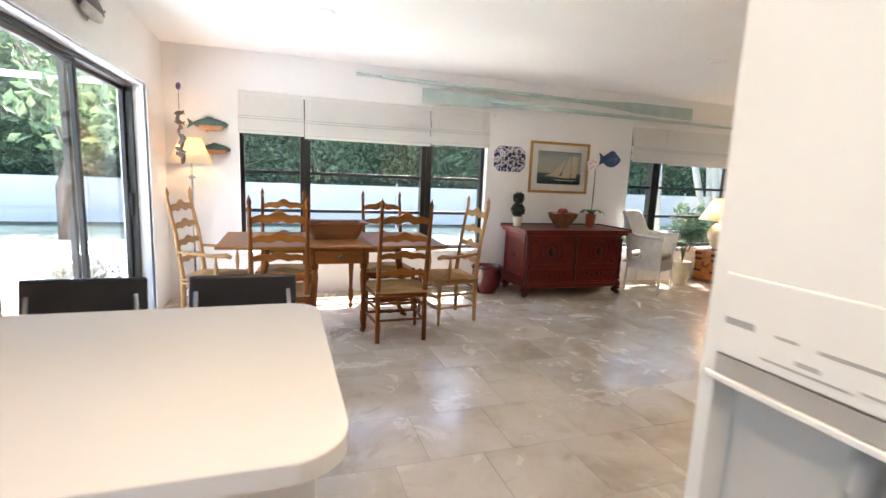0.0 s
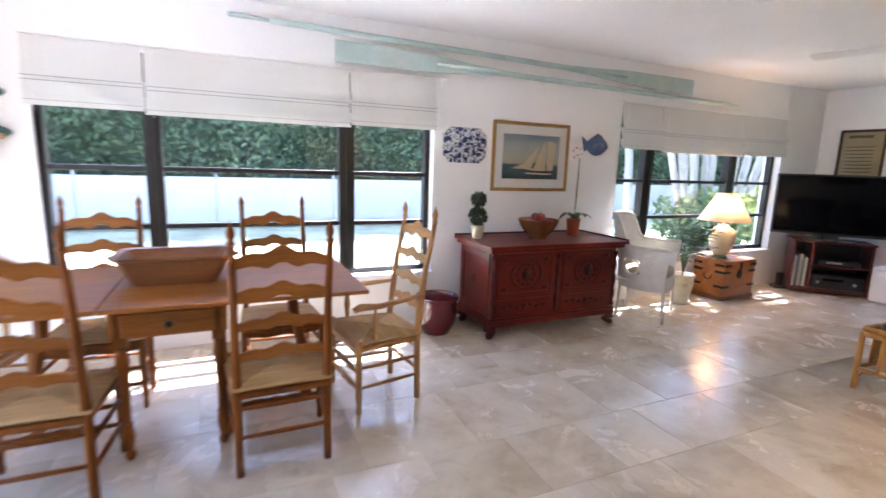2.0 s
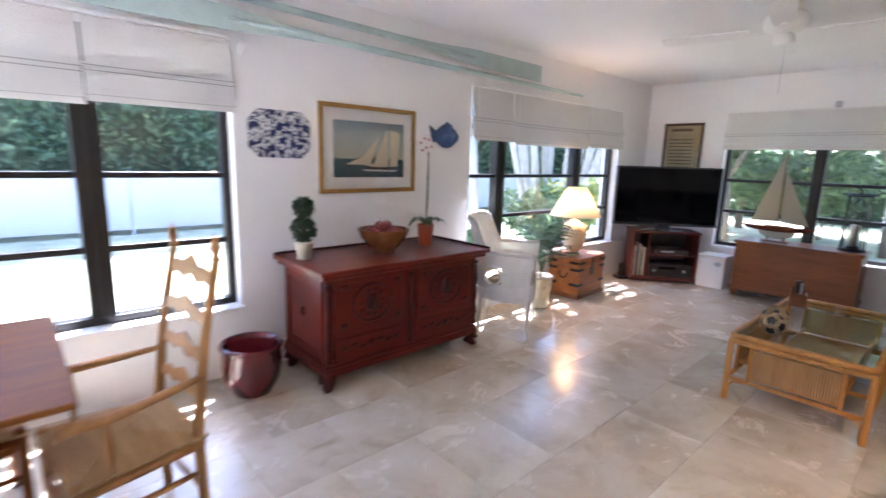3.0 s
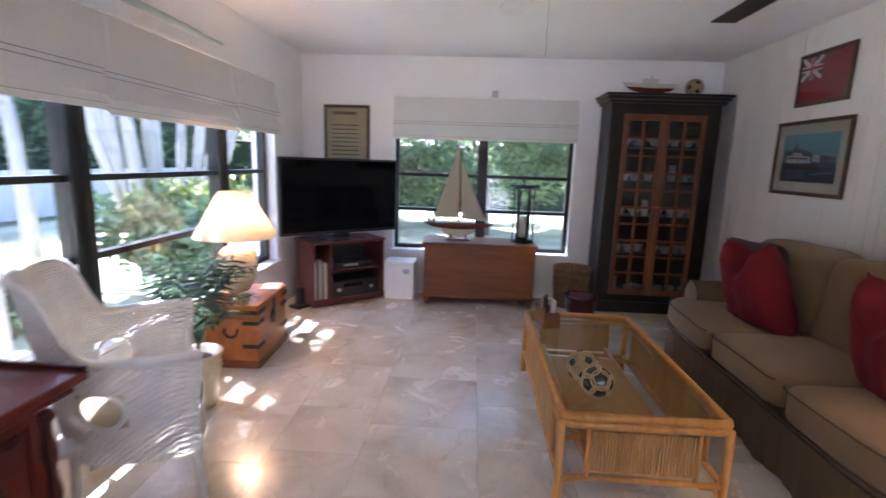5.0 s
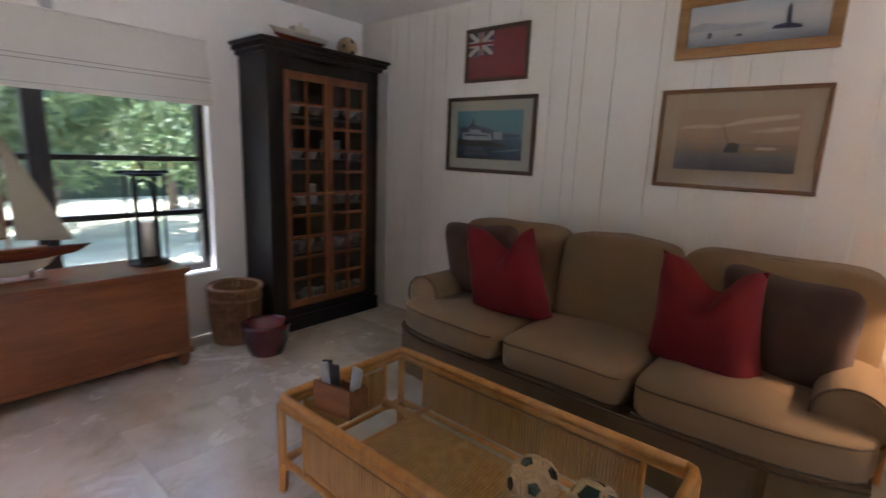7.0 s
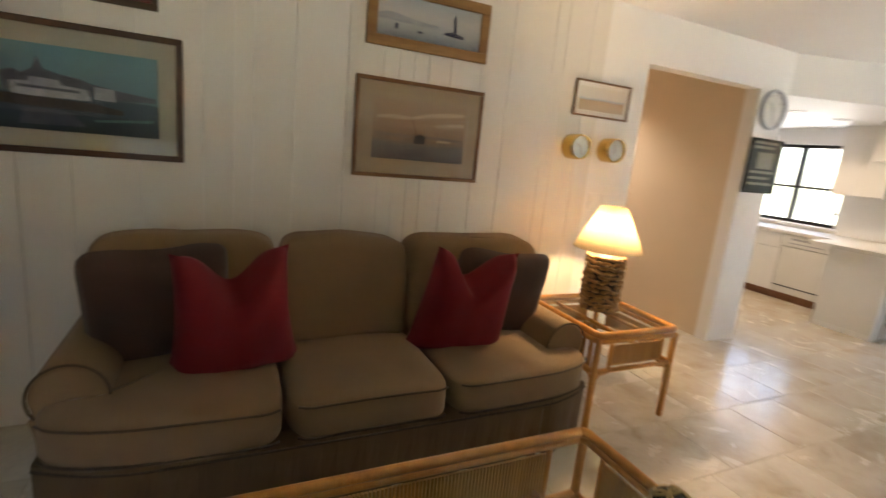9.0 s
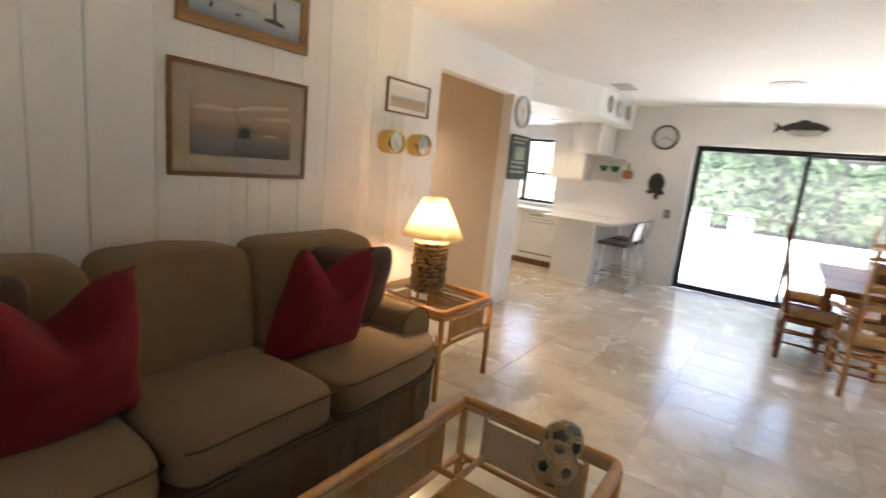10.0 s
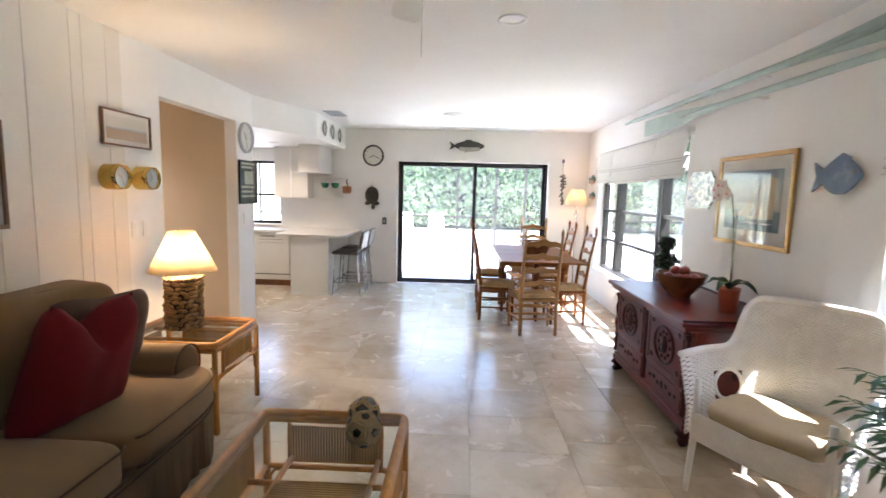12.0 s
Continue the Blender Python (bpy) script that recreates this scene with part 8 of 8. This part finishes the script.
part("head", blob(bmesh.new(), 0.02, -0.19, 0.025, 0.035, 0.05, 0.022, 12, 8), M_SHELLD, hcr, smooth=True)
for s in (-1, 1):
    part("flipper", blob(bmesh.new(), s * 0.075, -0.13, 0.02, 0.05, 0.035, 0.010, 12, 6), M_SHELLD, hcr, smooth=True)
part("cord", tube(bmesh.new(), [(0, 0.14, 0.02), (0, 0.23, 0.006)], 0.003, 5), M_INK, hcr)


def switch_plate(m, n=1, label="white light switch plate on the wall", dark=False):
    s = thing("switch_plate", label, "switch", m, "switches")
    w = 0.072 * n
    part("plate", boxes((-w / 2, -0.058, 0.0005, w / 2, 0.058, 0.007), bevel=0.003), M_BLACKPLASTIC if dark else M_TRIM, s)
    for k in range(n):
        x = -w / 2 + 0.036 + 0.072 * k
        part("rocker", boxes((x - 0.016, -0.033, 0.0072, x + 0.016, 0.033, 0.011), bevel=0.002), M_SILVERPLASTIC if dark else M_TRIM, s)


switch_plate(on_south(4.705, 1.235))
switch_plate(on_south(4.585, 1.235))
switch_plate(on_south(2.945, 1.225))
switch_plate(on_west(1.05, 1.055), 1, "dark control panel on the wall by the sliding door", True)
switch_plate(on_west(0.36, 1.17), 1, "grey socket plate on the kitchen wall")

# ---- kitchen corner ----
M_LAMINATE = mat("white_laminate", (0.64, 0.62, 0.57), 0.55, var=0.02, scale=2, bump=0.02)
M_CABWHITE = mat("white_cabinet_enamel", (0.76, 0.745, 0.71), 0.35, var=0.03, scale=2, bump=0.03)
M_APPLIANCE = mat("white_appliance_enamel", (0.66, 0.645, 0.60), 0.22, var=0.02, scale=3, bump=0.04)
M_GREYPLASTIC = mat("grey_plastic", (0.30, 0.30, 0.29), 0.45, var=0.06)
M_WARMGREY = mat("warm_grey_plastic", (0.34, 0.325, 0.295), 0.5, var=0.06)
M_PALEGREY = mat("pale_grey_plastic", (0.46, 0.445, 0.405), 0.5, var=0.05)
M_BLACKSEAT = mat("black_vinyl", (0.016, 0.015, 0.015), 0.35, var=0.2, scale=12, bump=0.15)
M_COPPER = mat("terracotta_ware", (0.42, 0.17, 0.075), 0.4, var=0.15)
M_GREENGLAZE = mat("green_glaze", (0.01, 0.16, 0.07), 0.2, var=0.15, coat=0.4)


def round_slab(bm, x0, y0, x1, y1, z0, z1, r0, r1):
    """A worktop with its two east corners rounded (r0 south, r1 north)."""
    pts = [(x0, y0)]
    for k in range(9):
        a = math.radians(-90 + 90 * k / 8)
        pts.append((x1 - r0 + r0 * math.cos(a), y0 + r0 + r0 * math.sin(a)))
    for k in range(9):
        a = math.radians(90 * k / 8)
        pts.append((x1 - r1 + r1 * math.cos(a), y1 - r1 + r1 * math.sin(a)))
    pts.append((x0, y1))
    lo = [bm.verts.new((x, y, z0)) for x, y in pts]
    hi = [bm.verts.new((x, y, z1)) for x, y in pts]
    n = len(pts)
    bm.faces.new(lo[::-1])
    top = bm.faces.new(hi)
    for i in range(n):
        bm.faces.new((lo[i], lo[(i + 1) % n], hi[(i + 1) % n], hi[i]))
    bmesh.ops.bevel(bm, geom=list(top.edges), offset=0.004, segments=2, affect="EDGES", profile=0.5)
    return bm


CTZ = 0.90
solid("peninsula_worktop", round_slab(bmesh.new(), 0.001, -0.37, 1.245, 0.66, CTZ - 0.04, CTZ, 0.12, 0.10), M_LAMINATE, "white laminate breakfast counter with rounded corners", "worktop")
pn = thing("counter_cabinet", "plain white cabinet base of the breakfast counter", "cabinet", pose(0, 0, 0))
part("body", boxes((0.001, -0.30, 0.0, 0.60, 0.42, CTZ - 0.041), (0.601, -0.14, 0.0, 1.19, 0.42, CTZ - 0.041), bevel=0.003), M_CABWHITE, pn)
part("kick_strip", boxes((0.62, -0.134, 0.0, 1.196, -0.1405, 0.05), (1.1905, -0.134, 0.0, 1.196, 0.414, 0.05)), M_TRIM, pn)
solid("side_worktop", boxes((0.001, -3.19, CTZ - 0.04, 0.64, -0.3615, CTZ), bevel=0.003), M_LAMINATE, "white laminate kitchen worktop", "worktop")


def base_unit(y0, y1, drawer=True):
    u = thing("base_cabinet", "white kitchen base cabinet with a drawer", "cabinet", pose(0, 0, 0), "base cabinets")
    part("carcass", boxes((0.001, y0 + 0.001, 0.10, 0.575, y1 - 0.001, CTZ - 0.041)), M_CABWHITE, u)
    part("kickboard", boxes((0.001, y0 + 0.001, 0.0, 0.53, y1 - 0.001, 0.099)), M_DARKPINE, u)
    d = part("door", boxes((0.5755, y0 + 0.004, 0.11, 0.595, y1 - 0.004, 0.66), bevel=0.003), M_CABWHITE, u)
    part("door_pull", boxes((0.5955, y0 + 0.03, 0.60, 0.61, y0 + 0.045, 0.65), bevel=0.002), M_TRIM, d)
    part("drawer", boxes((0.5755, y0 + 0.004, 0.67, 0.595, y1 - 0.004, CTZ - 0.05), bevel=0.003), M_CABWHITE, u)


dwm = thing("dishwasher", "white built-in dishwasher under the worktop", "dishwasher", pose(0, 0, 0))
part("body", boxes((0.001, -0.96, 0.10, 0.575, -0.365, CTZ - 0.041)), M_APPLIANCE, dwm)
part("door", boxes((0.5755, -0.955, 0.20, 0.605, -0.37, 0.70), bevel=0.006), M_APPLIANCE, dwm)
cp = part("control_panel", boxes((0.5755, -0.955, 0.705, 0.612, -0.37, CTZ - 0.045), bevel=0.006), M_APPLIANCE, dwm)
part("vent_slot", boxes((0.6122, -0.86, 0.745, 0.614, -0.47, 0.757)), M_GREYPLASTIC, cp)
part("button_row", boxes((0.6122, -0.84, 0.79, 0.614, -0.60, 0.815)), M_GREYPLASTIC, cp)
part("kick_panel", boxes((0.5755, -0.955, 0.11, 0.598, -0.37, 0.185), bevel=0.003), M_APPLIANCE, dwm)
part("seam_strip", boxes((0.5757, -0.955, 0.186, 0.600, -0.37, 0.199)), M_BLACKPLASTIC, dwm)
part("kickboard", boxes((0.001, -0.96, 0.0, 0.53, -0.365, 0.099)), M_DARKPINE, dwm)
for a, b in ((-1.46, -0.965), (-1.96, -1.465), (-2.56, -1.965), (-3.19, -2.565)):
    base_unit(a, b)


def wall_unit(m, w, d, z0, z1, label, doors=1, face="x"):
    u = thing("wall_cabinet", label, "cabinet", m, "wall cabinets")
    part("carcass", boxes((0, 0, z0, d - 0.02, w, z1)), M_CABWHITE, u)
    for k in range(doors):
        part("door", boxes((d - 0.0195, w * k / doors + 0.002, z0 + 0.002, d, w * (k + 1) / doors - 0.002, z1 - 0.002), bevel=0.003), M_CABWHITE, u)


wall_unit(pose(0.001, -0.70, 0), 0.545, 0.33, 1.41, 2.229, "white kitchen wall cabinet beside the window", 2)
wall_unit(pose(0.001, -3.19, 0), 1.2, 0.33, 1.41, 2.229, "white kitchen wall cabinet", 3)
hangc = thing("hanging_cabinet", "white cabinet hung from the soffit over the counter", "cabinet", pose(0, 0, 0))
part("carcass", boxes((0.02, -0.15, 1.81, 0.75, 0.145, 2.229)), M_CABWHITE, hangc)
for k in range(2):
    part("door", boxes((0.022 + 0.365 * k, 0.1455, 1.812, 0.383 + 0.365 * k, 0.162, 2.227), bevel=0.003), M_CABWHITE, hangc)
gs = thing("wall_shelf", "small white wall shelf holding green bowls", "shelf", pose(0, 0, 0))
part("back", boxes((0.001, -0.02, 1.42, 0.012, 0.345, 1.78)), M_CABWHITE, gs)
part("board", boxes((0.0125, -0.02, 1.42, 0.26, 0.345, 1.435), bevel=0.002), M_CABWHITE, gs)
part("board", boxes((0.0125, -0.02, 1.765, 0.26, 0.345, 1.78), bevel=0.002), M_CABWHITE, gs)
part("board", boxes((0.0125, -0.02, 1.575, 0.26, 0.345, 1.583)), M_SCREENGLASS, gs, "clear glass shelf")
for k in range(2):
    solid("green_bowl", lathe(bmesh.new(), [(0.035, 0), (0.04, 0.01), (0.065, 0.05), (0.07, 0.085), (0.066, 0.085), (0.04, 0.02)], 20), M_GREENGLAZE, "bright green glazed bowl upon a glass shelf", "bowl", "green bowls", True, pose(0.15, 0.08 + 0.17 * k, 1.584))
pt = thing("hanging_pot", "brown clay pot hanging on the kitchen wall", "pot", pose(0.09, 0.43, 1.50))
part("pot", lathe(bmesh.new(), [(0.05, 0), (0.075, 0.02), (0.08, 0.10), (0.07, 0.12), (0.066, 0.12), (0.07, 0.03)], 20), M_COPPER, pt, smooth=True)
part("handle", tube(bmesh.new(), [(-0.06, 0, 0.11), (-0.075, -0.02, 0.19), (-0.088, -0.02, 0.24)], 0.010, 8), M_DARKPINE, pt)
for k in range(3):
    rp = thing("china_plate", "white decorative plate upon the soffit face", "plate", pose(1.30 - 0.41 * k, 0.391, 2.405) @ Matrix(((-1, 0, 0, 0), (0, 0, 1, 0), (0, 1, 0, 0), (0, 0, 0, 1))), "plates on the soffit")
    part("rim", lathe(bmesh.new(), [(0.03, 0.002), (0.07, 0.006), (0.105, 0.022), (0.108, 0.022), (0.075, 0.012), (0.03, 0.008)], 30), M_CHINA, rp, smooth=True)
    part("motif", lathe(bmesh.new(), [(0.05, 0.0125), (0.01, 0.0135)], 14), M_SAGEMAT, rp)
recessed(3.85, -1.75)
recessed(0.95, -0.45, 2.23)
recessed(1.7, -0.5, 2.23)
recessed(1.3, -1.7, 2.23)


def spot(name, x, y, z, watts, colour):
    d = bpy.data.lights.new(name, "SPOT")
    d.energy, d.color, d.spot_size, d.spot_blend, d.shadow_soft_size = watts, colour, radians(130), 0.6, 0.05
    o = new(name, d)
    o.matrix_world = look((x, y, z), (x, y, 0.0))


for x, y in ((0.95, -0.45), (1.7, -0.5), (1.3, -1.7)):
    spot("kitchen_light", x, y, 2.21, 3.5, (1.0, 0.80, 0.55))


spot("hall_light", 3.85, -1.75, H - 0.03, 9, (1.0, 0.92, 0.80))


def bar_stool(m):
    s = thing("bar_stool", "black vinyl bar stool on a steel frame", "stool", m, "bar stools")
    for x in (-0.18, 0.18):
        part("leg", tube(bmesh.new(), [(x, 0.0, 0.0), (x, 0.02, 0.30), (x, 0.04, 0.60)], 0.011, 10), M_CHROME, s, smooth=True)
        part("leg", tube(bmesh.new(), [(x, 0.42, 0.0), (x, 0.385, 0.35), (x, 0.36, 0.62)], 0.013, 10), M_CHROME, s, smooth=True)
        part("footrest", tube(bmesh.new(), [(x, 0.012, 0.20), (x, 0.40, 0.20)], 0.009, 8), M_CHROME, s, smooth=True)
        part("back_post", tube(bmesh.new(), [(x, 0.362, 0.625), (x * 0.98, 0.40, 0.78), (x * 0.95, 0.425, 0.90)], 0.011, 8), M_CHROME, s, smooth=True)
    part("footrest", tube(bmesh.new(), [(-0.18, 0.012, 0.205), (0.18, 0.012, 0.205)], 0.011, 8), M_CHROME, s, smooth=True)
    part("seat", boxes((-0.21, -0.005, 0.61, 0.21, 0.39, 0.66), bevel=0.02), M_BLACKSEAT, s, "black vinyl seat pad")
    bm = boxes((-0.205, -0.014, 0, 0.205, 0.014, 0.26), bevel=0.012)
    b = part("backrest", bm, M_BLACKSEAT, s, "black vinyl backrest")
    b.matrix_basis = pose(0, 0.418, 0.70, -9)
    sh = part("back_shell", boxes((-0.20, 0.0145, 0.01, 0.20, 0.022, 0.25), bevel=0.003), M_CHROME, s, "brushed steel back shell")
    sh.matrix_basis = pose(0, 0.418, 0.70, -9)


bar_stool(pose(0.97, 0.47, 0, 0, 0, 0))
bar_stool(pose(0.42, 0.47, 0, 0, 0, 0))


def fridge():
    f = thing("refrigerator", "white side-by-side refrigerator with a door dispenser", "refrigerator", pose(0, 0, 0))
    x0, y0, y1, zt = 1.80, -1.52, -0.605, 1.76
    part("body", boxes((x0, y0, 0.03, 2.58, y1, zt), bevel=0.008), M_APPLIANCE, f)
    part("grille", boxes((x0 + 0.01, y0 + 0.01, 0.0, x0 + 0.06, y1 - 0.01, 0.029)), M_BLACKPLASTIC, f)
    # freezer door nearest the dining end: opening for the dispenser
    ya, yb, za, zb = -0.95, -0.628, 0.82, 1.115
    d = part("door", boxes((x0 - 0.055, ya - 0.04, 0.06, x0 - 0.003, ya, zt - 0.005), (x0 - 0.055, yb, 0.06, x0 - 0.003, y1 + 0.002, zt - 0.005), (x0 - 0.055, ya, 0.06, x0 - 0.003, yb, za), (x0 - 0.055, ya, 1.272, x0 - 0.003, yb, zt - 0.005)), M_APPLIANCE, f)
    d2 = part("door", boxes((x0 - 0.055, y0 + 0.002, 0.06, x0 - 0.003, ya - 0.048, zt - 0.005), bevel=0.01), M_APPLIANCE, f)
    part("door_handle", boxes((x0 - 0.095, ya - 0.10, 0.6, x0 - 0.0555, ya - 0.07, 1.5), bevel=0.01), M_APPLIANCE, d2)
    part("control_panel", boxes((x0 - 0.058, ya + 0.0003, zb + 0.034, x0 - 0.004, yb - 0.0003, 1.2713), bevel=0.003), M_APPLIANCE, d)
    part("recess_lip", boxes((x0 - 0.064, ya - 0.012, zb - 0.008, x0 - 0.050, yb + 0.012, zb + 0.002), bevel=0.002), M_APPLIANCE, d)
    part("recess_strip", boxes((x0 - 0.0585, ya + 0.001, zb + 0.003, x0 - 0.01, yb - 0.001, zb + 0.032)), M_WARMGREY, d)
    part("recess", boxes((x0 - 0.009, ya + 0.001, za + 0.001, x0 - 0.004, yb - 0.001, zb + 0.002)), M_PALEGREY, d)
    part("paddle", tube(bmesh.new(), [(x0 - 0.012, -0.82, zb - 0.02), (x0 - 0.03, -0.82, zb - 0.07), (x0 - 0.022, -0.82, zb - 0.12)], 0.016, 10, 1.6), M_GREYPLASTIC, d)
    part("display_mark", boxes((x0 - 0.0600, yb - 0.055, 1.197, x0 - 0.0583, yb - 0.010, 1.207)), M_GREYPLASTIC, d)
    for a, b, z, h in ((0.085, 0.115, 1.198, 0.004), (0.14, 0.235, 1.196, 0.005), (0.07, 0.18, 1.163, 0.003), (0.115, 0.145, 1.172, 0.006), (0.19, 0.22, 1.168, 0.003)):
        part("legend_bar", boxes((x0 - 0.0595, yb - b, z, x0 - 0.0583, yb - a, z + h)), M_WARMGREY, d)


fridge()

# ---- floor of stone tiles ----
floor = structure("floor", boxes((-0.1, -3.2, -0.12, L, D, -0.004)), M_GROUT, "polished beige travertine tile floor")
rng = random.Random(11)
tile_mesh = {}
y, row = -3.2, 0
while y < D - 0.01:
    h = min((0.457, 0.610, 0.457, 0.457, 0.610)[row % 5], D - y)
    x = -0.0 - rng.choice((0.0, 0.2, 0.33))
    while x < L:
        w = rng.choice((0.457, 0.457, 0.610, 0.457))
        a, b = max(x, 0.0), min(x + w, L)
        x += w
        if b - a < 0.03 or (y < -0.15 and a > 4.36):
            continue
        if y < -0.15:
            b = min(b, 4.36)
        key = (round(b - a, 3), round(h, 3))
        if key not in tile_mesh:
            bm = boxes((0.0009, 0.0009, -0.02, key[0] - 0.0009, key[1] - 0.0009, 0.0), bevel=0.001)
            t = part("tile", bm, M_FLOOR, floor)
            tile_mesh[key] = t
            t.matrix_basis = pose(a, y, 0)
        else:
            share(tile_mesh[key], pose(a, y, rng.uniform(-0.0006, 0.0)), floor)
    y += h
    row += 1
